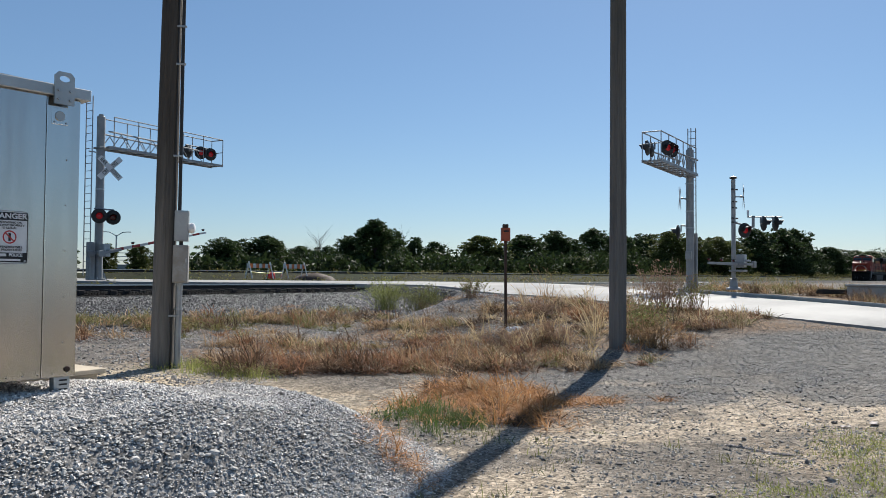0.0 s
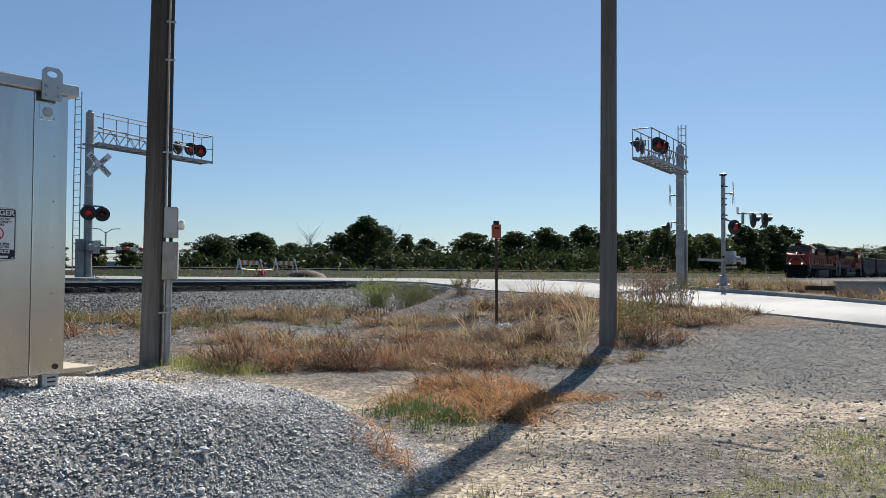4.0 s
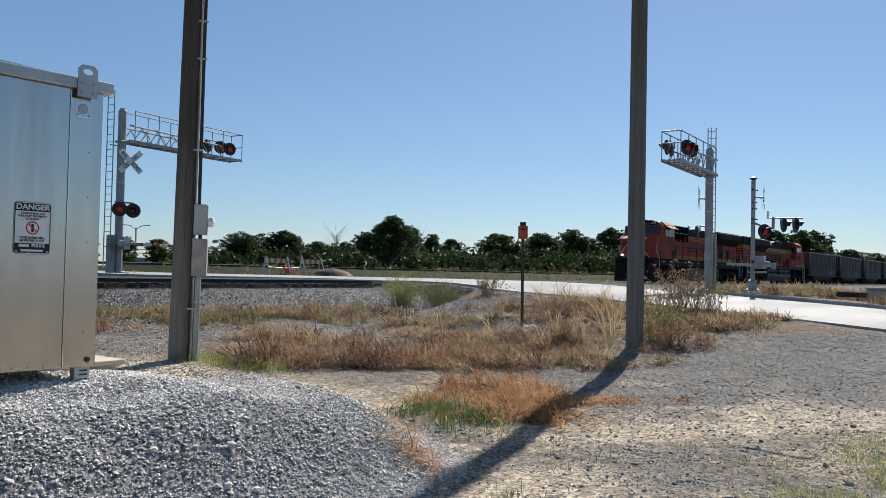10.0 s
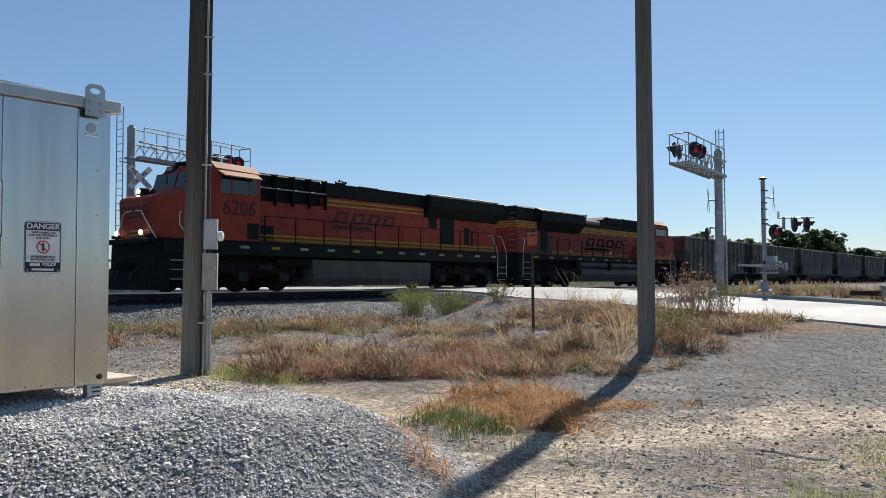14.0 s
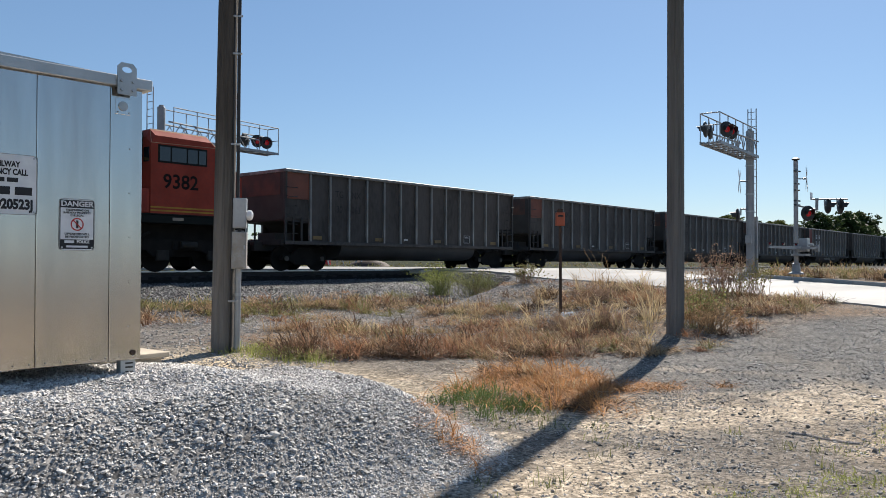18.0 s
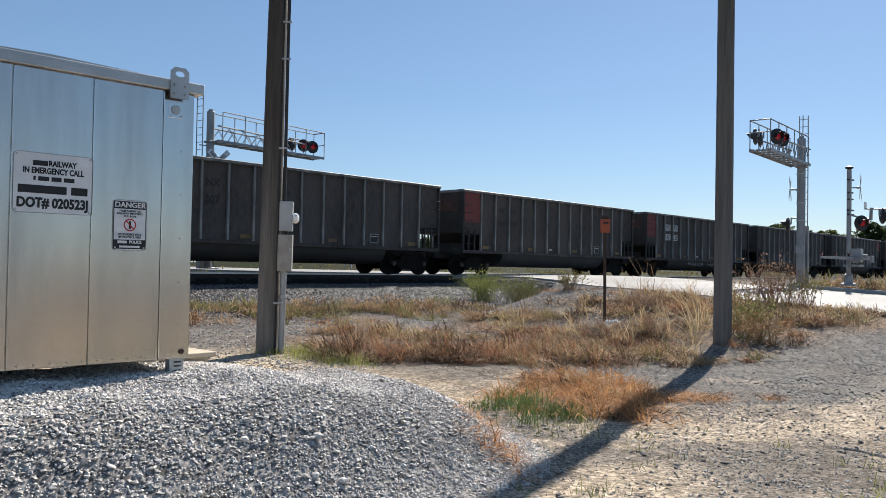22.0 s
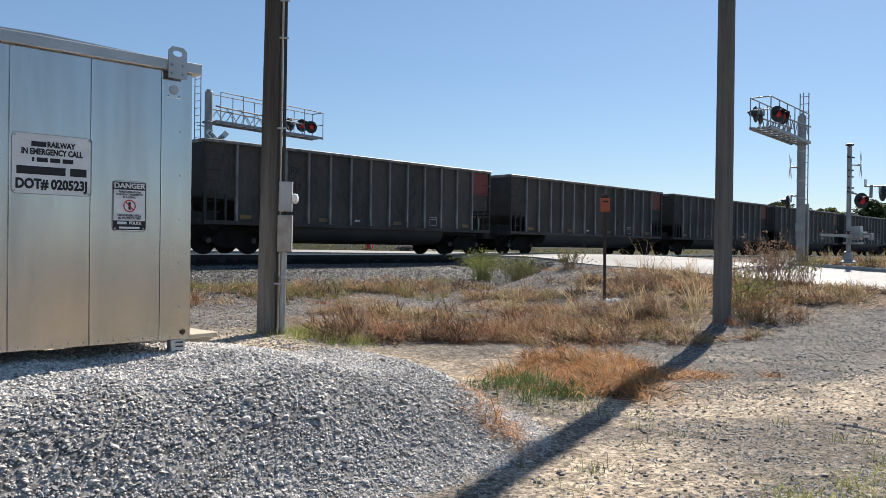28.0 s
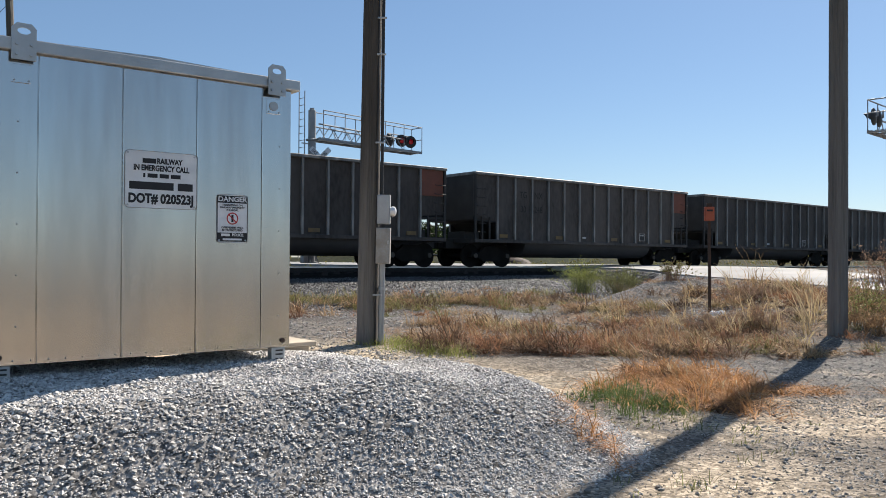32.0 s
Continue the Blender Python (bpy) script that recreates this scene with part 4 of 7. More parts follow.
        for z in (-0.095, -0.06, -0.03):
            part("slot", box(x + 0.035, x + 0.095, y - 0.003, y + 0.004, z, z + 0.012), M["black"], foot)
    for x in (0.075, BOX_L - 0.065):
        part("ground_bolt", cyl(0.02, 0, 0.014, 12, pose(x, -0.011, 0.055, 90), 0.003), M["rust"], t)
    # emergency sign; brand, telephone number and street name stay bars
    s = sign_plate(t, 0.838, 1.345, 1.048, 1.449, -0.012, "white rectangular emergency notice with black lettering")
    y, cx = -0.0175, 1.0915
    part("name_bar", box(cx - 0.135, cx - 0.04, y, y + 0.001, 1.364, 1.398), M["ink"], s)
    text_mesh("lettering", "RAILWAY", 0.036, M["ink"], s, pose(cx + 0.055, y, 1.381), 0.8, 0.0022)
    text_mesh("lettering", "IN EMERGENCY CALL", 0.038, M["ink"], s, pose(cx, y, 1.329), 0.74, 0.0022)
    for a, b in ((-0.13, -0.115), (-0.10, -0.03), (-0.015, 0.05), (0.065, 0.135)):
        part("number_bar", box(cx + a, cx + b, y, y + 0.001, 1.263, 1.292), M["ink"], s)
    for a, b in ((-0.225, 0.085), (0.115, 0.225)):
        part("street_bar", box(cx + a, cx + b, y, y + 0.001, 1.178, 1.232), M["ink"], s)
    text_mesh("lettering", "DOT# 020523J", 0.062, M["ink"], s, pose(cx, y, 1.112), 0.82, 0.0042)
    # danger sign
    s = sign_plate(t, 1.50, 1.745, 0.812, 1.172, -0.012, "white and black danger notice with a red forbidden mark")
    cx = 1.6225
    part("black_band", box(1.507, 1.738, y + 0.0008, y + 0.002, 1.110, 1.165), M["ink"], s)
    part("black_band", box(1.507, 1.738, y + 0.0008, y + 0.002, 0.820, 0.887), M["ink"], s)
    for a, b in ((1.502, 1.507), (1.738, 1.743)):
        part("border", box(a, b, y + 0.0008, y + 0.002, 0.820, 1.165), M["ink"], s)
    text_mesh("lettering", "DANGER", 0.036, M["white_paint"], s, pose(cx, y - 0.0005, 1.137), 1.08, 0.0012)
    for i, words in enumerate(("TRESPASSING ON", "RAILWAY PROPERTY", "IS ILLEGAL")):
        text_mesh("lettering", words, 0.0135, M["ink"], s, pose(cx, y, 1.094 - 0.019 * i), 1.05, 0.0004)
    for i, words in enumerate(("OFFENDERS WILL", "BE PROSECUTED")):
        text_mesh("lettering", words, 0.0145, M["ink"], s, pose(cx, y, 0.925 - 0.02 * i), 1.05, 0.0004)
    ring = MB()
    seg = 28
    pts = [(cx + r * math.cos(2 * math.pi * i / seg), yy, 0.994 + r * math.sin(2 * math.pi * i / seg)) for yy, r in ((y, 0.046), (y, 0.037)) for i in range(seg)]
    ring.add(pts, [(i, (i + 1) % seg, (i + 1) % seg + seg, i + seg) for i in range(seg)])
    part("forbidden_ring", ring, M["red_ink"], s)
    part("forbidden_stroke", box(-0.04, 0.04, y - 0.001, y, -0.004, 0.004), M["red_ink"], s, m=pose(cx, 0, 0.994, 0, 45))
    part("symbol", box(cx - 0.008, cx + 0.008, y - 0.0004, y + 0.0006, 0.967, 1.022), M["ink"], s)
    part("name_bar", box(cx - 0.088, cx - 0.02, y - 0.0004, y + 0.0006, 0.861, 0.880), M["white_paint"], s)
    text_mesh("lettering", "POLICE", 0.02, M["white_paint"], s, pose(cx + 0.042, y - 0.0005, 0.8705), 0.95, 0.001)
    part("number_bar", box(cx - 0.075, cx + 0.075, y - 0.0004, y + 0.0006, 0.830, 0.844), M["white_paint"], s)


def step_board():
    u, n = 3.25, 6.9
    t = thing("step_board", tr(u, n, 0.72, 4), "pale weathered plywood step board beside the house", "board")
    part("deck", box(-0.5, 0.30, -0.45, 0.35, 0.03, 0.075, 0.006), M["board"], t)
    for y in (-0.4, 0.3):
        part("runner", box(-0.45, 0.25, y, y + 0.09, -0.06, 0.028, 0.004), M["board"], t)


# ---- poles ----
def utility_pole(name, x, y, z, r0, r1, h, lean, label):
    t = thing(name, pose(x, y, z, 0, lean, 0), label, "utility pole")
    mb = MB()
    rng = np.random.default_rng(int(abs(x) * 100))
    v, f = [], []
    seg, rows = 20, 26
    for j in range(rows):
        k = j / (rows - 1)
        for i in range(seg):
            a = 2 * math.pi * i / seg
            r = (r0 + (r1 - r0) * k) * (1 + 0.018 * math.sin(3 * a + j * 0.3) + rng.uniform(-0.008, 0.008))
            v.append((r * math.cos(a), r * math.sin(a), -0.4 + (h + 0.4) * k))
    f = [(j * seg + i, j * seg + (i + 1) % seg, (j + 1) * seg + (i + 1) % seg, (j + 1) * seg + i) for j in range(rows - 1) for i in range(seg)]
    f.append(tuple((rows - 1) * seg + i for i in range(seg)))
    mb.add(v, f)
    part("shaft", mb, M["pole" if x > 0 else "pole_dark"], t, smooth=True)
    return t


def poles():
    utility_pole("utility_pole", 3.37, 15.48, 0.13, 0.168, 0.145, 10.5, 0.15, "bare weathered timber utility pole in dry weeds")
    t = utility_pole("utility_pole", -4.41, 12.57, 0.13, 0.178, 0.132, 10.5, 0.75, "weathered timber utility pole with conduit and meter boxes")
    turn = pose(0, 0, 0, 0, 0, 12)
    # conduits, boxes and a dusk lamp on the side of the pole
    x = 0.235
    c = part("conduit", MB().tube([(x, -0.05, -0.2), (x, -0.05, 1.33)], 0.052, 12), M["conduit"], t, "thick grey conduit", turn)
    part("coupling", cyl(0.062, 0.9, 0.94, 12, pose(x, -0.05, 0)), M["steel"], c)
    part("conduit", MB().tube([(x - 0.02, -0.09, 2.4), (x - 0.045, -0.09, 5.2), (x - 0.05, -0.09, 10.0)], 0.028, 10), M["cable"], t, "black riser conduit", turn)
    part("cable", MB().tube([(x - 0.09, -0.11, -0.1), (x - 0.09, -0.13, 2.0), (x - 0.11, -0.11, 5.0), (x - 0.11, -0.1, 10.0)], 0.016, 8), M["cable"], t, "black cable", turn)
    for z in (3.3, 4.75, 5.35, 6.8, 0.8):
        part("strap", box(0.1, 0.25, -0.16, -0.14, z, z + 0.03, 0.003), M["conduit"], t, m=turn)
    b = part("meter_box", box(0.14, 0.37, -0.18, 0.0, 1.33, 1.92, 0.008), M["box_grey"], t, "stained grey lower meter box", turn)
    part("cover", box(0.155, 0.355, -0.19, -0.178, 1.35, 1.90, 0.004), M["box_grey"], b)
    part("hasp", box(0.33, 0.35, -0.2, -0.19, 1.65, 1.71, 0.002), M["steel"], b)
    b = part("switch_box", box(0.15, 0.36, -0.18, -0.02, 1.98, 2.46, 0.008), M["conduit"], t, "grey upper switch box", turn)
    part("cover", box(0.16, 0.35, -0.19, -0.178, 1.995, 2.445, 0.004), M["conduit"], b)
    part("lamp_globe", MB().lathe([(0.03, 0), (0.07, 0.012), (0.085, 0.05), (0.075, 0.09), (0.03, 0.11)], 14, pose(0.35, -0.1, 2.19, 0, 90, 0)), M["white_paint"], t, "white plastic sensor globe", turn, True)
    part("nipple", cyl(0.03, 1.9, 2.0, 10, pose(0.25, -0.09, 0)), M["cable"], t, m=turn)


def marker_post():
    x, y = 1.40, 17.9
    t = thing("marker_post", pose(x, y, hz(x, y) - 0.15, 0, -0.4, 10), "thin dark steel marker post with an orange top", "marker post")
    part("post", box(-0.03, 0.03, -0.02, 0.02, -0.3, 2.15, 0.004), M["rust"], t)
    head = part("marker_head", box(-0.10, 0.10, -0.06, 0.05, 2.12, 2.42, 0.012), M["orange_plastic"], t, "faded orange plastic head")
    part("cap", box(-0.06, 0.06, -0.05, 0.05, 2.42, 2.5, 0.01), M["rust"], head)
    part("label_bar", box(-0.06, 0.06, -0.064, -0.06, 2.32, 2.36), M["ink"], head)


# ---- crossing signals ----
def flasher(parent, m, lit=True, label=""):
    """A crossing lamp that faces -y: background disc, hood and lens."""
    f = part("flasher", MB().lathe([(0.10, -0.10), (0.28, -0.055), (0.30, -0.04), (0.30, -0.02), (0.27, -0.012), (0.13, -0.012)], 22, pose(0, 0, 0, 90)), M["black"], parent, label or "round black flashing signal lamp", m, True)
    part("lens", MB().lathe([(0.125, 0.012), (0.12, 0.02), (0.08, 0.032), (0.02, 0.036)], 18, pose(0, 0, 0, 90)), M["red_lens"] if lit else M["dark_lens"], f, "red lens", None, True)
    hood = MB()
    seg = 12
    v, fc = [], []
    for r in (0.15, 0.142):
        for yy in (-0.01, -0.30):
            for i in range(seg + 1):
                a = math.pi * (-0.12 + 1.24 * i / seg)
                yk = yy if yy > -0.1 else -0.30 + 0.14 * (1 - math.sin(max(0, min(math.pi, a))))
                v.append((r * math.cos(a), yk, r * math.sin(a)))
    k = seg + 1
    for i in range(seg):
        fc += [(i, i + 1, k + i + 1, k + i), (2 * k + i, 3 * k + i, 3 * k + i + 1, 2 * k + i + 1), (k + i, k + i + 1, 3 * k + i + 1, 3 * k + i)]
    part("hood", hood.add(v, fc), M["black"], f)
    part("bracket", MB().tube([(0, 0.05, 0), (0, 0.16, 0.02), (0, 0.16, 0.28)], 0.03, 8), M["silver"], f)
    return f


def crossbuck(parent, m):
    c = part("crossbuck", MB().tube([(0, 0.03, 0), (0, 0.12, 0)], 0.04, 8), M["silver"], parent, "white railroad crossing sign with black letters", m)
    for a, words in ((45, "RAIL      ROAD"), (-45, "CROSSING")):
        y = -0.012 if a > 0 else 0.0
        b = part("blade", box(-0.60, 0.60, y, y + 0.006, -0.115, 0.115, 0.002), M["white_paint"], c, m=pose(0, 0, 0, 0, a, 0))
        text_mesh("lettering", words, 0.15, M["ink"], b, pose(0, y - 0.004, 0), 0.72, 0.004)
    return c


def ladder(parent, x, y, z0, z1, w=0.40):
    l = part("ladder", MB().tube([(x, y - w / 2, z0), (x, y - w / 2, z1)], 0.022, 6), M["silver"], parent, "silver painted ladder")
    part("rail", MB().tube([(x, y + w / 2, z0), (x, y + w / 2, z1)], 0.022, 6), M["silver"], l)
    z = z0 + 0.25
    first = None
    while z < z1:
        if first is None:
            first = part("rung", MB().tube([(x, y - w / 2, 0), (x, y + w / 2, 0)], 0.013, 6), M["silver"], l, m=Matrix.Translation((0, 0, z)))
        else:
            twin(first, l, Matrix.Translation((0, 0, z)))
        z += 0.305
    return l


def cantilever(m, length, side, floor, top, rail, arm_y, label):
    """side: +1 or -1, the way of the arm along the track; floor: height of the walkway; arm_y: its middle."""
    t = thing("cantilever_signal", m, label, "crossing signal", "crossing signals")
    part("mast", cyl(0.165, 0.0, top, 18, None, 0.02), M["silver"], t, "silver painted tubular mast", None, True)
    part("mast_cap", cyl(0.10, top, top + 0.08, 12), M["silver"], t)
    part("base_flange", cyl(0.30, 0.0, 0.06, 16, None, 0.01), M["silver"], t)
    for k in range(4):
        part("base_bolt", cyl(0.025, 0.06, 0.13, 6, pose(0.24 * math.cos(k * 1.57 + 0.78), 0.24 * math.sin(k * 1.57 + 0.78), 0)), M["steel"], t)
    for z in (top * 0.43, top * 0.55, top * 0.75):
        part("band", cyl(0.185, z, z + 0.05, 16), M["steel"], t)
    w = 0.39
    x0, x1 = sorted((side * 0.1, side * length))
    deck = part("walkway", box(x0, x1, arm_y - w, arm_y - w + 0.06, floor - 0.08, floor + 0.03), M["silver"], t, "steel walkway frame with open grating")
    part("stringer", box(x0, x1, arm_y + w - 0.06, arm_y + w, floor - 0.08, floor + 0.03), M["silver"], deck)
    bar = None
    nb = int(length / 0.62)
    for i in range(nb + 1):
        x = side * (0.15 + (length - 0.25) * i / nb)
        if bar is None:
            bar = part("cross_bar", box(-0.04, 0.04, arm_y - w + 0.06, arm_y + w - 0.06, floor - 0.06, floor - 0.01), M["silver"], deck, m=Matrix.Translation((x, 0, 0)))
        else:
            twin(bar, deck, Matrix.Translation((x, 0, 0)))
    plank = None
    for y in np.linspace(arm_y - w + 0.12, arm_y + w - 0.12, 4):
        if plank is None:
            plank = part("grating_plank", box(x0, x1, -0.05, 0.05, floor - 0.008, floor + 0.012), M["steel"], deck, m=Matrix.Translation((0, float(y), 0)))
        else:
            twin(plank, deck, Matrix.Translation((0, float(y), 0)))
    # truss chords and handrails on both sides
    for y in (arm_y - w + 0.03, arm_y + w - 0.03):
        r = part("handrail", MB().tube([(side * 0.35, y, rail), (side * length, y, rail - 0.03)], 0.024, 8), M["silver"], t, "silver tube handrail")
        n = 5
        for i in range(n + 1):
            x = side * (0.35 + (length - 0.35) * i / n)
            part("post", MB().tube([(x, y, floor), (x, y, rail - 0.03 * i / n)], 0.02, 6), M["silver"], r)
        tr_ = part("truss", MB().tube([(side * 0.1, y, floor + 0.62), (side * length * 0.8, y, floor + 0.50)], 0.035, 8), M["silver"], t, "silver truss chord")
        n = 6
        for i in range(n):
            xa, xb = side * (0.3 + length * 0.75 * i / n), side * (0.3 + length * 0.75 * (i + 0.5) / n)
            xc = side * (0.3 + length * 0.75 * (i + 1) / n)
            part("diagonal", MB().tube([(xa, y, floor + 0.02), (xb, y, floor + 0.56)], 0.018, 6), M["silver"], tr_)
            part("diagonal", MB().tube([(xb, y, floor + 0.56), (xc, y, floor + 0.02)], 0.018, 6), M["silver"], tr_)
    x = side * length
    part("end_rail", MB().tube([(x, arm_y - w + 0.03, rail - 0.03), (x, arm_y + w - 0.03, rail - 0.03)], 0.024, 8), M["silver"], t)
    part("end_rail", MB().tube([(x, arm_y - w + 0.03, floor + 0.62), (x, arm_y + w - 0.03, floor + 0.62)], 0.02, 8), M["silver"], t)
    part("arm_clamp", box(-0.2, 0.2, min(0, arm_y) - 0.2, max(0, arm_y) + 0.2, floor - 0.1, floor - 0.02, 0.01), M["silver"], t)
    return t


def gate_mechanism(parent, x, y, z):
    g = part("gate_mechanism", box(x - 0.17, x + 0.17, y - 0.16, y + 0.16, z - 0.26, z + 0.26, 0.02), M["silver"], parent, "silver gate motor housing")
    part("housing_cover", box(x - 0.14, x + 0.14, y - 0.175, y - 0.158, z - 0.25, z + 0.25, 0.006), M["steel"], g)
    part("shaft", cyl(0.05, -0.36, 0.36, 10, pose(x, y, z, 90)), M["steel"], g)
    return g


def gate_arm(m, length, label, weights=True, plain=False):
    """A gate arm that lies along +x from its pivot; red and white bands, three lamps."""
    t = thing("barrier_gate", m, label, "barrier gate", "barrier gates")
    n = int(length / 0.42)
    for i in range(n):
        a, b = 0.25 + (length - 0.25) * i / n, 0.25 + (length - 0.25) * (i + 1) / n
        part("band", box(a, b, -0.022, 0.022, -0.06 + 0.02 * i / n, 0.06 - 0.02 * i / n, 0.004), M["silver"] if plain else M["gate_red"] if i % 2 == 0 else M["barricade_white"], t)
    for k in (0.22, 0.6, 0.97):
        l = part("arm_lamp", cyl(0.045, -0.04, 0.04, 12, pose(length * k, 0, 0.13, 90)), M["dark_lens"], t, "small red gate lamp")
        part("lamp_hood", box(length * k - 0.05, length * k + 0.05, -0.09, 0.05, 0.165, 0.185), M["black"], l)
    if weights:
        for y in (-0.33, 0.33):
            s = part("counterweight_arm", box(-0.75, 0.28, y - 0.02, y + 0.02, -0.05, 0.05, 0.006), M["silver"], t, "silver counterweight arm")
            part("counterweight", box(-0.8, -0.5, y - 0.06, y + 0.06, -0.13, 0.13, 0.015), M["silver"], s)
        part("yoke", box(0.2, 0.3, -0.35, 0.35, -0.04, 0.04, 0.006), M["silver"], t)
    return t


def signals():
    # beyond the tracks
    t = cantilever(tr(16.85, 31.25, 1.30, 9), 6.47, 1, 5.47, 6.72, 6.72, 0.0, "silver cantilever crossing signal beyond the tracks")
    ladder(t, -0.55, 0.0, 0.2, 7.45)
    part("ladder_bracket", box(-0.55, 0, -0.02, 0.02, 5.2, 5.24), M["silver"], t)
    for x, turn, lit in ((4.75, 180, False), (5.3, 0, True), (5.9, 0, True)):
        flasher(t, pose(x, -0.15 if turn == 0 else 0.15, 5.95, 0, 0, turn + (-24 if turn == 0 else 0)), lit)
    part("lamp_bar", MB().tube([(4.5, 0.0, 6.22), (6.2, 0.0, 6.22)], 0.03, 8), M["silver"], t)
    crossbuck(t, pose(0.20, -0.34, 4.60, 0, 0, -22))
    flasher(t, pose(-0.32, -0.42, 2.60, 0, 0, -34), True)
    flasher(t, pose(0.33, -0.42, 2.58, 0, 0, -34), False)
    part("lamp_arm", MB().tube([(-0.4, -0.22, 2.9), (0.5, -0.22, 2.9)], 0.035, 8), M["silver"], t)
    part("case", box(-0.50, -0.27, -0.14, 0.12, 0.0, 1.55, 0.01), M["silver"], t, "tall silver relay case beside the mast")
    part("gusset", MB().prism([(0.15, 0.0), (0.42, 0.0), (0.16, 0.55)], -0.02, 0.02), M["silver"], t)
    gate_mechanism(t, -0.05, -0.42, 1.22)
    # near side: cantilever
    t = cantilever(tr(33.69, 13.04, 1.10, 6.3), 5.35, -1, 4.90, 6.02, 6.0, 0.0, "silver cantilever crossing signal beside the road")
    ladder(t, 0.34, 0.0, 0.2, 7.0, 0.34)
    part("antenna", MB().tube([(0.2, 0, 6.0), (0.2, 0, 7.0)], 0.02, 6), M["silver"], t)
    for x, turn, lit in ((-4.85, 180, False), (-4.3, 180, False), (-4.5, 0, True), (-3.9, 0, True)):
        flasher(t, pose(x, 0.0 + (-0.36 if turn == 0 else 0.36), 5.45, 0, 0, turn + (-38 if turn == 0 else 0)), lit)
    crossbuck(t, pose(-0.65, 0.25, 3.85, 0, 0, 190))
    part("sign_arm", MB().tube([(-0.65, 0.15, 3.85), (0, 0, 3.85)], 0.03, 8), M["silver"], t)
    flasher(t, pose(-0.15, 0.5, 2.45, 0, 0, 180), False)
    part("lamp_arm", MB().tube([(-0.15, 0.34, 2.72), (0.35, 0.0, 2.72)], 0.035, 8), M["silver"], t)
    part("case", box(0.34, 0.50, -0.2, 0.2, 0.0, 2.4, 0.01), M["silver"], t, "tall silver relay case beside the mast")
    part("junction_box", box(-0.32, -0.16, -0.12, 0.12, 1.25, 1.6, 0.01), M["silver"], t)
    # near side: gate mast
    t = thing("gate_mast", tr(32.55, 10.8, 1.10), "silver crossing mast with lamps, signs and gate motor", "crossing signal", "crossing signals")
    part("mast", cyl(0.085, 0, 4.45, 14, None, 0.01), M["silver"], t, smooth=True)
    part("base", MB().lathe([(0.30, 0), (0.28, 0.06), (0.17, 0.12), (0.14, 0.38), (0.17, 0.42), (0.10, 0.46)], 14), M["silver"], t, "cast mast base", None, True)
    part("bell", MB().lathe([(0.03, 0), (0.14, 0.04), (0.15, 0.09), (0.05, 0.14)], 14, pose(0, 0, 4.45)), M["black"], t, smooth=True)
    for z, w in ((4.05, 0.35), (2.88, 0.3), (2.72, 0.3), (3.55, 0.2), (3.3, 0.2)):
        part("clamp_bar", MB().tube([(-w * 0.6, 0.0, z), (w * 0.6, -0.1, z)], 0.03, 6), M["black"], t)
    crossbuck(t, pose(0.2, -0.34, 3.75, 0, 0, 14))
    part("sign_arm", MB().tube([(0.25, -0.3, 3.75), (0, 0, 3.75)], 0.025, 6), M["silver"], t)
    part("track_sign", box(0.1, 0.4, -0.5, -0.495, 2.95, 3.2, 0.001), M["white_paint"], t)
    flasher(t, pose(0.05, -0.45, 2.38, 0, 0, -36), True)
    part("lamp_arm", MB().tube([(0, 0, 2.72), (0.35, -0.4, 2.58), (0.4, -0.65, 2.52)], 0.035, 8), M["silver"], t)
    part("lamp_stub", MB().tube([(0.4, -0.65, 2.5), (0.4, -0.66, 2.98)], 0.06, 8), M["silver"], t)
    part("lamp_arm", MB().tube([(0.3, -0.45, 2.94), (0.85, -1.65, 2.92)], 0.03, 8), M["silver"], t)
    flasher(t, pose(0.55, -1.05, 2.66, 0, 0, 40), False)
    flasher(t, pose(0.75, -1.45, 2.66, 0, 0, 40), False)
    gate_mechanism(t, 0.0, -0.3, 1.15)
    part("bracket", box(-0.3, 0.3, -0.45, 0.1, 0.72, 0.80, 0.01), M["silver"], t)
    gate_arm(tr(32.45, 10.5, 2.12, 180), 3.6, "lowered silver-backed gate arm with small lamps", True, True)


def gate_arm_far():
    return gate_arm(tr(17.07, 30.78, 2.50, 9), 5.3, "red and white striped gate arm coming down over the road")


# ---- train ----
def wheelset(parent, x, z, r, name="wheelset"):
    mb = MB()
    for s in (-1, 1):
        mb.lathe([(0.06, -0.07), (r * 0.45, -0.05), (r * 0.82, -0.06), (r * 0.85, -0.065), (r, -0.065), (r + 0.0, 0.05), (r + 0.028, 0.06), (r + 0.028, 0.075), (r * 0.8, 0.07), (0.06, 0.06)], 20,
                 pose(0, s * GAUGE / 2, 0, 90 if s < 0 else -90))
    mb.lathe([(0.075, -0.75), (0.075, 0.75)], 10, pose(0, 0, 0, 90))
    return part(name, mb, M["loco_under"], parent, "dark steel wheels on an axle", Matrix.Translation((x, 0, z)), True)


def gondola_truck(parent, x):
    t = part("truck", box(-0.25, 0.25, -1.0, 1.0, 0.38, 0.62, 0.03), M["loco_under"], parent, "grimy two-axle truck", Matrix.Translation((x, 0, 0)))
    for s in (-1, 1):
        prof = [(-1.15, 0.42), (-1.05, 0.62), (-0.6, 0.62), (-0.35, 0.86), (0.35, 0.86), (0.6, 0.62), (1.05, 0.62), (1.15, 0.42), (0.75, 0.40), (0.45, 0.22), (-0.45, 0.22), (-0.75, 0.40)]
        part("side_frame", MB().prism(prof, s * 1.02 - 0.08, s * 1.02 + 0.08), M["loco_under"], t)
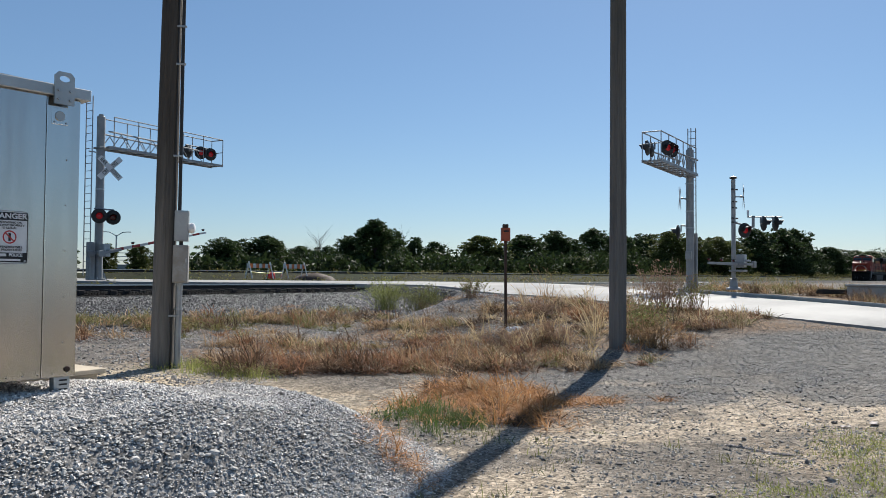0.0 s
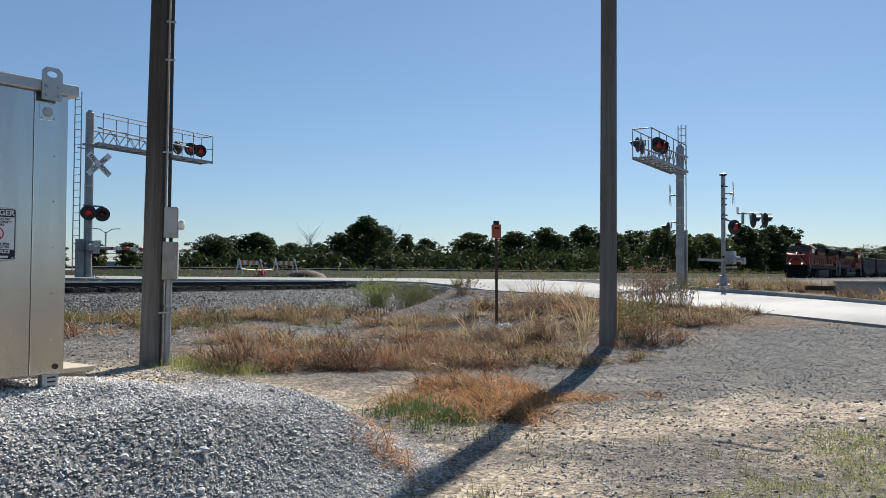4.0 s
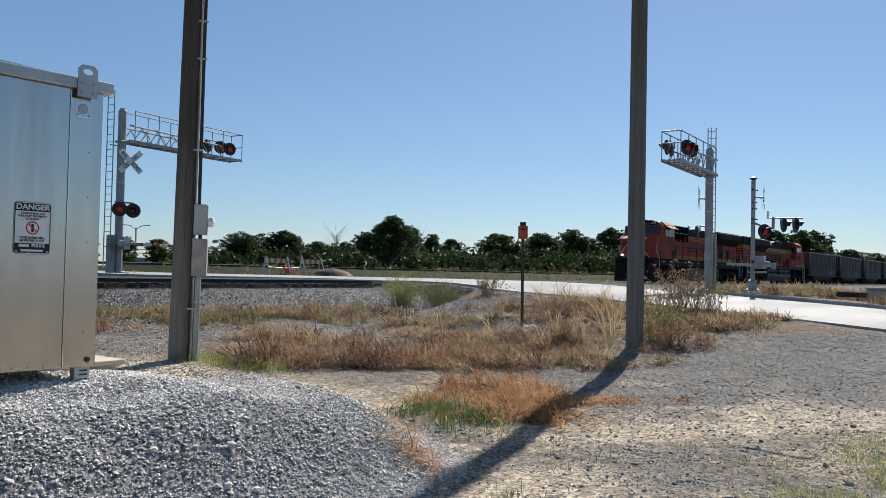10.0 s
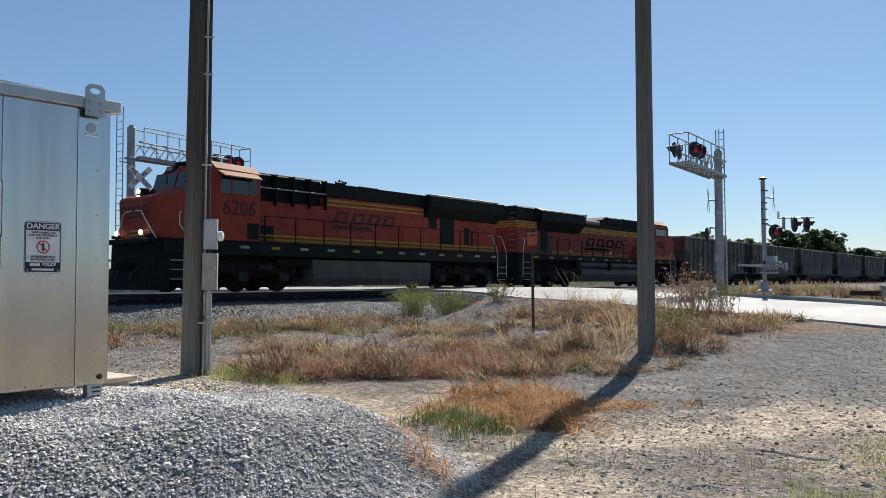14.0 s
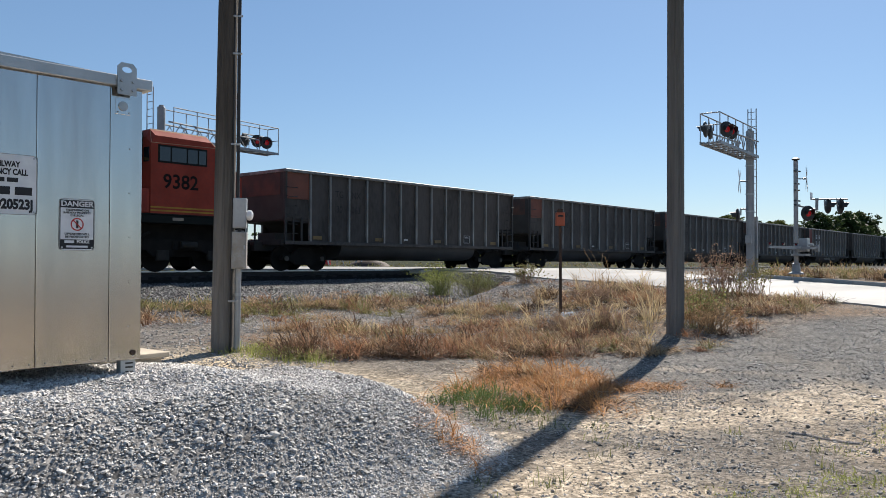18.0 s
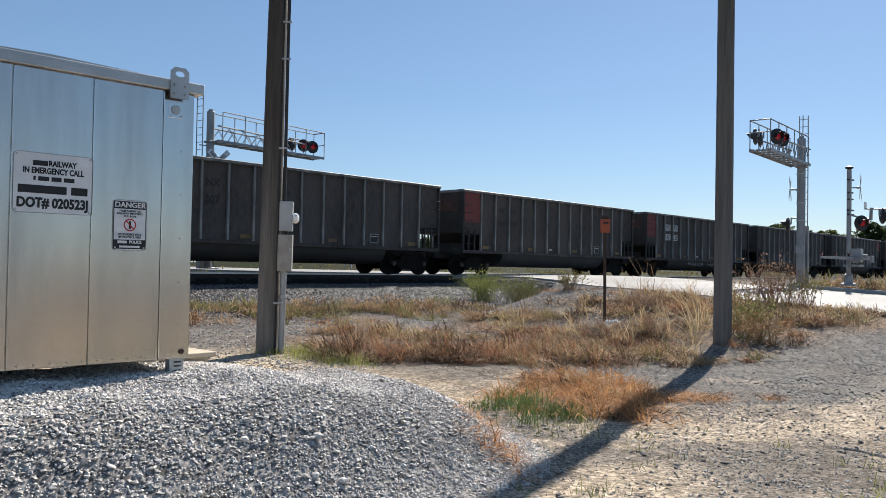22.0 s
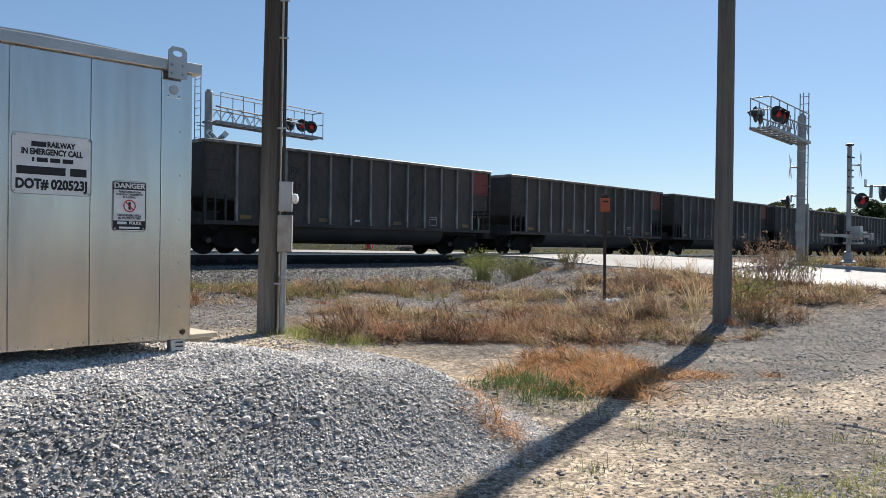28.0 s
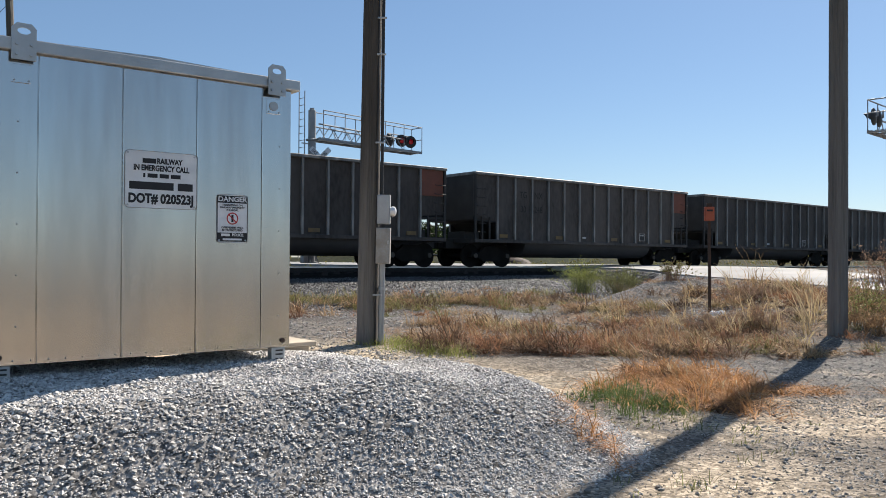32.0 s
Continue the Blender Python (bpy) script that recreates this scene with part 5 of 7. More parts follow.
        for k in range(3):
            part("spring", MB().lathe([(0.07, 0), (0.07, 0.26)], 8, pose(-0.18 + 0.18 * k, s * 1.03, 0.3)), M["rust"], t)
        for a in (-0.89, 0.89):
            part("bearing_cap", cyl(0.10, 0, 0.05, 10, pose(a, s * 1.10 + (0.0 if s > 0 else 0), 0.46, -90 if s > 0 else 90)), M["tank"], t)
    return t, [wheelset(t, a, 0.46, 0.457) for a in (-0.89, 0.89)]


GON_L, G0, G1, G_TOP, G_SILL, G_W = 16.2, 0.78, 15.46, 3.87, 1.12, 1.57
WHEELS = []


def gondola():
    t = thing("coal_gondola", rl(0, 0), "dusty dark grey coal gondola", "gondola car", "coal gondolas")
    bay = 1.25
    # side sheets, leaving the end corners open below
    for s in (-1, 1):
        y0, y1 = sorted((s * (G_W - 0.10), s * (G_W - 0.13)))
        prof = [(G0, G_TOP - 0.05), (G0, 2.05), (G0 + bay, 1.95), (G0 + bay, G_SILL), (G1 - bay, G_SILL), (G1 - bay, 1.95), (G1, 2.05), (G1, G_TOP - 0.05)]
        part("side_sheet", MB().prism(prof, y0, y1), M["gondola"], t)
        a0, a1 = sorted((s * (G_W - 0.13), s * (G_W + 0.01)))
        part("side_sill", box(G0, G1, a0, a1, G_SILL - 0.12, G_SILL + 0.02, 0.01), M["gondola"], t)
        a0, a1 = sorted((s * (G_W - 0.16), s * (G_W + 0.03)))
        part("top_chord", box(G0 - 0.03, G1 + 0.03, a0, a1, G_TOP - 0.11, G_TOP, 0.015), M["gondola_rib"], t, "worn top chord")
        rib = None
        for i in range(13):
            x = G0 + bay + (G1 - G0 - 2 * bay) * i / 12
            y = s * (G_W - 0.05)
            if rib is None:
                rib = part("rib", box(-0.045, 0.045, -0.055, 0.055, G_SILL, G_TOP - 0.1, 0.012), M["gondola_rib"], t, "scuffed vertical rib", Matrix.Translation((x, y, 0)))
            else:
                twin(rib, t, Matrix.Translation((x, y, 0)))
        for x in (G0 + 0.05, G1 - 0.05):
            part("corner_post", box(x - 0.05, x + 0.05, s * (G_W - 0.05) - 0.05, s * (G_W - 0.05) + 0.05, G_SILL - 0.1, G_TOP - 0.1, 0.01), M["gondola_dark"], t)
            d = 1 if x < 8 else -1
            for k in (0.4, 0.8):
                part("end_stay", box(x + d * k - 0.03, x + d * k + 0.03, s * (G_W - 0.08) - 0.03, s * (G_W - 0.08) + 0.03, G_SILL, 2.05), M["gondola_dark"], t)
            for z in (1.45, 1.8, 2.15, 2.5, 2.85, 3.2):
                xa, xb = x + d * 0.02, x + d * 0.48
                part("grab_iron", MB().tube([(xa, s * (G_W + 0.0), z), (xa, s * (G_W + 0.07), z - 0.03), (xb, s * (G_W + 0.07), z - 0.03), (xb, s * (G_W - 0.08), z)], 0.013, 5), M["gondola_dark"], t)
    for x, d in ((G0, 1), (G1, -1)):
        x0, x1 = sorted((x, x + d * 0.05))
        part("end_sheet", box(x0, x1, -(G_W - 0.13), G_W - 0.13, 1.95, G_TOP - 0.02), M["gondola_dark"], t, "blackened end sheet")
        part("end_chord", box(x0 - 0.03, x1 + 0.03, -(G_W - 0.1), G_W - 0.1, G_TOP - 0.12, G_TOP, 0.01), M["gondola_rib"], t)
        part("slope_sheet", MB().prism([(x + d * 0.05, 1.97), (x + d * bay, 1.9), (x + d * (bay + 0.9), G_SILL), (x + d * (bay + 0.8), G_SILL), (x + d * bay, 1.84), (x + d * 0.05, 1.9)], -(G_W - 0.14), G_W - 0.14), M["gondola_dark"], t)
        part("end_sill", box(min(x - d * 0.1, x + d * 0.2), max(x - d * 0.1, x + d * 0.2), -1.45, 1.45, G_SILL - 0.14, G_SILL + 0.06, 0.01), M["gondola_dark"], t)
        part("coupler", box(min(x, x - d * 0.75), max(x, x - d * 0.75), -0.12, 0.12, 0.74, 1.0, 0.03), M["loco_under"], t, "rusty coupler")
        part("brake_rigging", box(min(x + d * 0.25, x + d * 1.1), max(x + d * 0.25, x + d * 1.1), -0.6, 0.5, G_SILL, G_SILL + 0.35, 0.03), M["gondola_dark"], t)
    part("center_sill", box(0.3, GON_L - 0.3, -0.3, 0.3, 0.75, G_SILL, 0.02), M["gondola_dark"], t)
    prof = [(G_W - 0.14, G_SILL), (G_W - 0.16, 0.85), (G_W - 0.30, 0.58), (G_W - 0.6, 0.42), (0.0, 0.40)]
    prof = [(-a, b) for a, b in prof] + [(a, b) for a, b in prof[::-1][1:]]
    mb = MB()
    k = len(prof)
    xs = [3.75, 4.05, 12.15, 12.45]
    v = []
    for i, x in enumerate(xs):
        sc = 1.0 if i in (1, 2) else 0.93
        v += [(x, a, G_SILL - (G_SILL - b) * sc) for a, b in prof]
    f = [(j * k + i, j * k + i + 1, (j + 1) * k + i + 1, (j + 1) * k + i) for j in range(3) for i in range(k - 1)] + [tuple(range(k)), tuple(range(4 * k - 1, 3 * k - 1, -1))]
    part("belly", mb.add(v, f), M["belly"], t, "dull grey rounded belly tub", None, True)
    part("floor", box(G0 + bay, G1 - bay, -(G_W - 0.14), G_W - 0.14, G_SILL - 0.02, G_SILL + 0.02), M["gondola_dark"], t)
    part("placard", box(7.35, 7.6, -G_W + 0.06, -G_W + 0.075, 1.28, 1.36), M["mark_white"], t, "small white data stencil")
    q = part("placard", box(11.55, 11.95, -G_W + 0.08, -G_W + 0.09, 1.28, 1.60), M["ink"], t, "black data panel with a white frame")
    for a, b, c, d in ((11.53, 11.97, 1.60, 1.62), (11.53, 11.97, 1.26, 1.28), (11.53, 11.55, 1.28, 1.60), (11.95, 11.97, 1.28, 1.60), (11.6, 11.9, 1.5, 1.54)):
        part("frame", box(a, b, -G_W + 0.074, -G_W + 0.084, c, d), M["mark_white"], q)
    for x in (2.2, 5.6, 9.4, 13.6):
        part("reflector", box(x, x + 0.45, -G_W + 0.07, -G_W + 0.085, 1.22, 1.36), M["car_yellow"], t)
    for x in (2.1, 14.1):
        gondola_truck(t, x)
    return t


CAR_MARKS = {1: ("TG NX", "30 063"), 2: ("TG NX", "30 193"), 3: ("TG NX", "30 007"), 4: ("WF RX", "966 090"), 5: ("MQ RX", "42 221"), 7: ("SG PX", "18 017"), 10: ("TG NX", "30 248")}


def gondolas(count):
    first = gondola()
    cars = [first] + [copy_thing(first, rl(0, 0)) for _ in range(count - 1)]
    for i, car in enumerate(cars, 1):
        y = -G_W + 0.062
        side = M["car_orange"] if i <= 3 or i >= 8 else M["car_red"]
        if i <= 5:
            part("end_panel", box(G0 + 0.12, G0 + 1.2, y, y + 0.03, 2.75 if i < 4 else 2.4, G_TOP - 0.12), side, car, "rust-coloured painted end panel")
            part("end_mark", box(G0 - 0.015, G0 - 0.002, -1.25, 1.25, 2.9, G_TOP - 0.14), M["end_dirt"], car, "rust-coloured painted end")
            tagged(car, "dusty dark grey coal gondola with %s leading end panel" % ("an orange" if i < 4 else "a red"))
        elif i not in (6, 11):
            part("end_panel", box(G1 - 1.2, G1 - 0.12, y, y + 0.03, 2.75, G_TOP - 0.12), side, car, "rust-coloured painted end panel")
            tagged(car, "dusty dark grey coal gondola with %s trailing end panel" % ("an orange" if i > 7 else "a red"))
        if i in CAR_MARKS:
            pale = i == 5
            for row, z in zip(CAR_MARKS[i], (3.05, 2.45)):
                for k, word in enumerate(row.split()):
                    x = 3.58 if k == 0 else 4.5
                    if pale:
                        part("mark_patch", box(x - 0.31, x + 0.31, y + 0.028, y + 0.034, z - 0.19, z + 0.19), M["mark_white"], car)
                    text_mesh("lettering", word, 0.27, M["mark"], car, pose(x, y + 0.025, z), 0.88, 0.0)
        if i == 5:
            rng = random.Random(3)
            for k in range(9):
                x = 6.3 + 0.36 * k + (0.6 if k > 5 else 0.0)
                line = [(x + 0.11 * j * rng.uniform(0.3, 1.2), -G_W + 0.11 + 0.02 * (j % 2), 0.84 + 0.15 * math.sin(2.1 * j + k) * rng.uniform(0.5, 1.0)) for j in range(6)]
                part("graffiti_stroke", MB().tube(line, 0.012, 5), M["mark_white"], car)
        for o in car.children_recursive:
            if o.name.startswith("wheelset"):
                WHEELS.append((o, 0.457))
    return cars


def loco_truck(parent, x):
    t = part("truck", box(-1.9, 1.9, -0.5, 0.5, 0.55, 0.95, 0.05), M["loco_under"], parent, "grimy three-axle truck", Matrix.Translation((x, 0, 0)))
    for s in (-1, 1):
        prof = [(-2.5, 0.55), (-2.5, 0.95), (-1.6, 1.08), (1.6, 1.08), (2.5, 0.95), (2.5, 0.55), (2.05, 0.45), (1.4, 0.72), (0.6, 0.72), (0.35, 0.5), (-0.35, 0.5), (-0.6, 0.72), (-1.4, 0.72), (-2.05, 0.45)]
        part("side_frame", MB().prism(prof, s * 1.12 - 0.10, s * 1.12 + 0.10), M["loco_under"], t)
        for a in (-1.95, 0.0, 1.95):
            part("axle_box", box(a - 0.22, a + 0.22, s * 1.2 - 0.09, s * 1.2 + 0.09, 0.36, 0.72, 0.03), M["truck_grime"], t)
            part("spring", MB().lathe([(0.11, 0), (0.11, 0.3)], 10, pose(a + 0.45, s * 1.22, 0.72)), M["loco_under"], t)
        part("brake_cylinder", cyl(0.12, -0.3, 0.3, 12, pose(0.95, s * 1.26, 0.9, 0, 90)), M["truck_grime"], t)
        part("damper", MB().tube([(-1.2, s * 1.28, 0.95), (-0.5, s * 1.28, 1.3)], 0.05, 8), M["loco_under"], t)
    for a in (-1.95, 0.0, 1.95):
        WHEELS.append((wheelset(t, a, 0.535, 0.533), 0.533))


def side_rails(t, x0, x1, z, y, step, lo=1.0):
    n = max(1, round((x1 - x0) / step))
    r = part("handrail", MB().tube([(x0, y, z + lo), (x1, y, z + lo)], 0.02, 6), M["loco_black"], t)
    post = None
    for i in range(n + 1):
        m = Matrix.Translation((x0 + (x1 - x0) * i / n, y, 0))
        post = part("stanchion", box(-0.02, 0.02, -0.02, 0.02, z, z + lo), M["loco_black"], r, m=m) if i == 0 else twin(post, r, m)


def steps(t, x, d, rails=True):
    """A corner stairway with pale tread edges; d: the way the engine's end lies."""
    for s in (-1, 1):
        w = part("stairwell", box(x - 0.35, x + 0.35, s * 1.25 - 0.16, s * 1.25 + 0.16, 0.45, 1.75, 0.02), M["loco_black"], t)
        for z in (0.45, 0.78, 1.10, 1.42):
            part("tread", box(x - 0.34, x + 0.34, s * 1.44 - 0.05, s * 1.44 + 0.05, z, z + 0.035), M["hand_rail"], w)
        for k in (-0.42, 0.42) if rails else ():
            part("grab_rail", MB().tube([(x + k, s * 1.48, 0.6), (x + k, s * 1.5, 1.9), (x + k + d * 0.35, s * 1.4, 2.75), (x + k + d * 0.35, s * 1.15, 2.8)], 0.02, 6), M["grab"], t, "pale corner grab rail")


def logo_bars(t, x0, x1, z0, z1, y, mat):
    """A maker's mark as plain slanted shapes over a bar."""
    n = 4
    w = (x1 - x0) / n
    for i in range(n):
        a = x0 + i * w
        q = part("logo_shape", MB().prism([(a, z0), (a + w * 0.72, z0), (a + w * 0.92, z1), (a + w * 0.2, z1)], y - 0.004, y + 0.004), mat, t)
        part("logo_gap", MB().prism([(a + w * 0.25, z0 + 0.12), (a + w * 0.6, z0 + 0.12), (a + w * 0.7, z1 - 0.12), (a + w * 0.35, z1 - 0.12)], y - 0.006, y - 0.0045), M["loco_orange"], q)
    part("logo_bar", MB().prism([(x0 - 0.3, z0 - 0.26), (x1 * 0.6 + x0 * 0.4, z0 - 0.26), (x1 * 0.55 + x0 * 0.45, z0 - 0.08), (x0, z0 - 0.08)], y - 0.004, y + 0.004), mat, t)


def lead_engine():
    t = thing("locomotive", rl(0, 0), "faded orange and dark green diesel locomotive with lit headlamps", "locomotive", "locomotives")
    O, K, Y = M["loco_orange"], M["loco_black"], M["loco_yellow"]
    part("frame", box(0.9, 21.5, -1.5, 1.5, 1.34, 1.84, 0.02), K, t, "dark green side sill")
    part("walkway", box(0.85, 21.55, -1.52, 1.52, 1.842, 1.875), K, t)
    # nose, chamfered at its sides
    mid = [(0.72, 1.88), (0.68, 3.22), (0.76, 3.32), (2.15, 3.80), (2.4, 3.80), (2.4, 1.88)]
    edge = [(1.45, 1.88), (1.45, 3.36), (1.5, 3.44), (2.2, 3.70), (2.4, 3.70), (2.4, 1.88)]
    mb = MB()
    k = len(mid)
    v = []
    for y, prof in ((-1.47, edge), (-0.98, mid), (0.98, mid), (1.47, edge)):
        v += [(x, y, z) for x, z in prof]
    f = [(j * k + i, (j + 1) * k + i, (j + 1) * k + (i + 1) % k, j * k + (i + 1) % k) for j in range(3) for i in range(k)] + [tuple(range(k)), tuple(range(4 * k - 1, 3 * k - 1, -1))]
    nose = part("nose", mb.add(v, f), O, t, "faded orange nose")
    part("nose_door", box(0.685, 0.70, 0.35, 0.95, 1.95, 2.9, 0.006), O, nose)
    for i in range(4):
        y = -0.92 + 0.46 * i
        part("logo_shape", MB().prism([(0.0, 0), (0.34, 0), (0.42, 0.26), (0.10, 0.26)], -0.004, 0.004, pose(0.683, y, 2.74, 0, 0, 90)), M["logo"], nose)
        part("logo_gap", MB().prism([(0.12, 0.08), (0.26, 0.08), (0.31, 0.18), (0.17, 0.18)], -0.002, 0.002, pose(0.676, y, 2.74, 0, 0, 90)), O, nose)
    part("logo_bar", box(0.68, 0.69, -0.7, 0.5, 2.58, 2.66), M["logo"], nose)
    for z in (1.95, 2.10):
        part("stripe", box(0.69, 0.72, -0.97, 0.97, z, z + 0.07), Y, nose)
    part("front_plate", cyl(0.17, 0, 0.03, 18, pose(1.12, -0.42, 3.47, 0, -71)), K, nose, "dark round plate")
    part("lamp_housing", box(0.86, 1.2, -0.14, 0.16, 3.2, 3.66, 0.03), K, nose)
    cab = MB()
    prof = [(2.25, 1.88), (2.25, 3.72), (2.46, 4.40), (2.68, 4.62), (3.1, 4.74), (4.95, 4.68), (4.95, 1.88)]
    v = []
    k = len(prof)
    for y, dz in ((-1.50, 0.28), (-1.15, 0.0), (1.15, 0.0), (1.50, 0.28)):
        v += [(x, y, z - dz * (1 if z > 4.5 else 0)) for x, z in prof]
    f = [(j * k + i, (j + 1) * k + i, (j + 1) * k + (i + 1) % k, j * k + (i + 1) % k) for j in range(3) for i in range(k)] + [tuple(range(k)), tuple(range(4 * k - 1, 3 * k - 1, -1))]
    cab = part("cab", cab.add(v, f), O, t, "faded orange cab")
    lean = math.degrees(math.atan2(4.40 - 3.72, 2.46 - 2.25))
    face = Matrix.Translation((2.25, 0, 3.72)) @ Matrix.Rotation(radians(-lean), 4, "Y")
    for s in (-1, 1):
        rim = [(0.12, 0.06), (0.04, 0.5), (-0.10, 0.95), (0.04, 1.3), (0.22, 1.42), (0.62, 1.40), (0.66, 0.06)] if s < 0 else [(0.12, 0.06), (0.10, 0.6), (0.12, 1.25), (0.24, 1.40), (0.62, 1.40), (0.66, 0.06)]
        v = [(a, s * b, 0.03) for a, b in rim] + [(a, s * b, -0.01) for a, b in rim]
        kk = len(rim)
        part("windshield", MB().add([face @ Vector(p) for p in v], [tuple(range(kk)), tuple(range(2 * kk - 1, kk - 1, -1))] + [(i, i + kk, (i + 1) % kk + kk, (i + 1) % kk) for i in range(kk)]), M["glass"], cab, "dark windshield glass")
        part("wiper", MB().tube([face @ Vector((0.68, s * 0.75, 0.05)), face @ Vector((0.25, s * 0.55, 0.05))], 0.012, 5), K, cab)
    for y0, y1 in ((-1.05, -0.45), (0.45, 1.05)):
        b = part("number_board", MB().prism([(2.47, 4.42), (2.60, 4.68), (2.74, 4.68), (2.74, 4.42)], y0, y1), K, cab)
        part("number", box(2.50, 2.515, y0 + 0.1, y1 - 0.1, 4.51, 4.62, 0.0), M["hand_rail"], b)
    for x0, x1 in ((3.18, 3.62), (3.68, 4.35), (4.41, 4.8)):
        part("side_window", box(x0, x1, -1.508, -1.49, 3.58, 4.22, 0.006), M["glass"], cab, "dark side window glass")
    part("sunshade", MB().add([(3.0, -1.5, 4.38), (4.75, -1.5, 4.36), (4.75, -1.86, 4.14), (3.1, -1.86, 4.16), (3.0, -1.5, 4.42), (4.75, -1.5, 4.40), (4.75, -1.88, 4.18), (3.1, -1.88, 4.20)], [(0, 1, 2, 3), (7, 6, 5, 4), (0, 4, 5, 1), (1, 5, 6, 2), (2, 6, 7, 3), (3, 7, 4, 0)]), M["sunlit_tan"], cab, "tan sunshade, lightened for sunlight")
    # thin pale sheet over the roof slope, colour stands for sun on it
    part("roof_panel", MB().add([(2.95, -1.15, 4.745), (4.95, -1.15, 4.685), (4.95, -1.5, 4.405), (2.95, -1.5, 4.465), (2.95, -1.15, 4.755), (4.95, -1.15, 4.695), (4.95, -1.51, 4.415), (2.95, -1.51, 4.475)],
                                [(0, 1, 2, 3), (7, 6, 5, 4), (0, 4, 5, 1), (1, 5, 6, 2), (2, 6, 7, 3), (3, 7, 4, 0)]), M["sunlit_tan"], cab, "cab roof slope, painted tan for sunlight")
    text_mesh("lettering", "6206", 0.52, M["logo"], cab, pose(4.0, -1.503, 3.05), 1.0, 0.012)
    part("cab_door", box(4.35, 4.9, -1.508, -1.495, 1.95, 2.55, 0.01), M["loco_black"], cab)
    for z in (3.34, 3.12):
        part("headlamp", cyl(0.085, 0, 0.05, 14, pose(0.86, 0.01, z + 0.2, 0, -90)), M["headlight"], nose, "lit headlamp")
    part("air_conditioner", box(2.6, 3.9, -0.6, 0.6, 4.70, 4.80, 0.03), K, cab)
    part("antenna", box(2.75, 2.95, -0.1, 0.1, 4.62, 4.86, 0.02), K, cab)
    for y in (-1.05, 1.05):
        b = part("ditch_lamp_bracket", box(0.5, 0.75, y - 0.12, y + 0.12, 1.88, 2.0, 0.01), K, t)
        part("ditch_lamp", cyl(0.085, 0, 0.06, 14, pose(0.5, y * 0.75, 2.06, 0, -90)), M["headlight"], t, "lit ditch lamp")
        s = 1 if y > 0 else -1
        part("front_rail", MB().tube([(0.8, s * 1.3, 0.95), (0.8, s * 1.34, 1.05), (0.78, s * 1.34, 1.75), (0.62, s * 0.62, 2.72), (0.66, s * 0.5, 2.82), (0.68, s * 0.1, 2.84)], 0.022, 6), M["grab"], t, "pale bent grab rail")
        part("corner_rail", MB().tube([(1.95, s * 1.50, 0.75), (1.95, s * 1.54, 1.80), (1.5, s * 1.5, 2.35), (1.5, s * 1.5, 2.75), (1.6, s * 1.46, 2.8)], 0.022, 6), M["grab"], t, "pale bent grab rail")
    part("pilot", MB().prism([(0.95, 0.10), (0.42, 0.10), (0.5, 0.5), (0.64, 0.9), (0.66, 1.85), (1.2, 1.85), (1.2, 0.10)], -1.42, 1.42), M["loco_under"], t, "black pilot and plow")
    part("underframe", box(1.2, 21.0, -0.9, 0.9, 0.55, 1.345), M["loco_under"], t)
    for x in (2.45, 4.4, 6.35, 16.25, 18.2, 20.15):
        part("traction_motor", box(x - 0.55, x + 0.55, -0.62, 0.62, 0.16, 0.8, 0.05), M["loco_under"], t)
    part("anticlimber", box(0.45, 0.9, -1.3, 1.3, 1.68, 1.86, 0.03), K, t)
    part("coupler", box(-0.05, 0.8, -0.14, 0.14, 0.78, 1.06, 0.03), M["loco_under"], t, "front coupler")
    part("coupler", box(21.4, 22.35, -0.14, 0.14, 0.78, 1.06, 0.03), M["loco_under"], t, "rear coupler")
    for y in (-0.5, 0.45, 0.8):
        part("air_hose", MB().tube([(0.7, y, 0.95), (0.35, y, 0.7), (0.3, y + 0.1, 0.45)], 0.03, 6), M["cable"], t)
    steps(t, 1.55, 1, False)
    steps(t, 21.0, -1)
    # hoods
    hood = part("hood", MB().prism([(4.95, 1.88), (4.95, 3.5), (8.6, 3.5), (8.62, 3.92), (15.1, 3.92), (15.1, 1.88)], -0.98, 0.98), O, t, "faded orange engine hood")
    for i in range(7):
        x = 5.3 + i * 1.38
        part("hood_door", box(x, x + 1.22, -0.995, -0.98, 2.25, 3.5, 0.008), O, hood)
        part("latch", box(x + 1.08, x + 1.14, -1.005, -0.994, 2.85, 2.95), K, hood)
    part("louvre", box(5.25, 6.0, -0.999, -0.98, 1.95, 2.55, 0.004), K, hood)
    part("blower_duct", box(4.95, 8.6, -0.86, 0.86, 3.5, 4.58, 0.05), K, t, "black blower duct")
    for z in (4.0, 4.55):
        part("roof_rail", MB().tube([(5.0, -1.12, z), (8.7, -1.12, z)], 0.03, 6), M["hand_rail"], t, "pale roof rail")
    for i in range(5):
        part("roof_rail_post", box(5.1 + i * 0.88, 5.17 + i * 0.88, -1.15, -0.85, 3.35, 4.57), K, t)
    part("upper_hood", MB().prism([(8.6, 3.95), (8.9, 4.52), (15.1, 4.5), (15.1, 3.95)], -1.0, 1.0), K, t, "dark green upper hood")
    part("exhaust", box(11.4, 12.6, -0.4, 0.4, 4.5, 4.66, 0.03), K, t)
    h = part("air_horn", MB().tube([(9.7, -0.6, 4.62), (10.25, -0.6, 4.62)], 0.05, 8), K, t)
    for k in range(3):
        part("trumpet", MB().lathe([(0.03, 0), (0.04, 0.3), (0.1, 0.42)], 10, pose(9.85 + 0.1 * k, -0.7, 4.62 + 0.05 * k, 0, -90 + 180 * (k % 2), 0) @ Matrix.Scale(0.6, 4)), K, h)
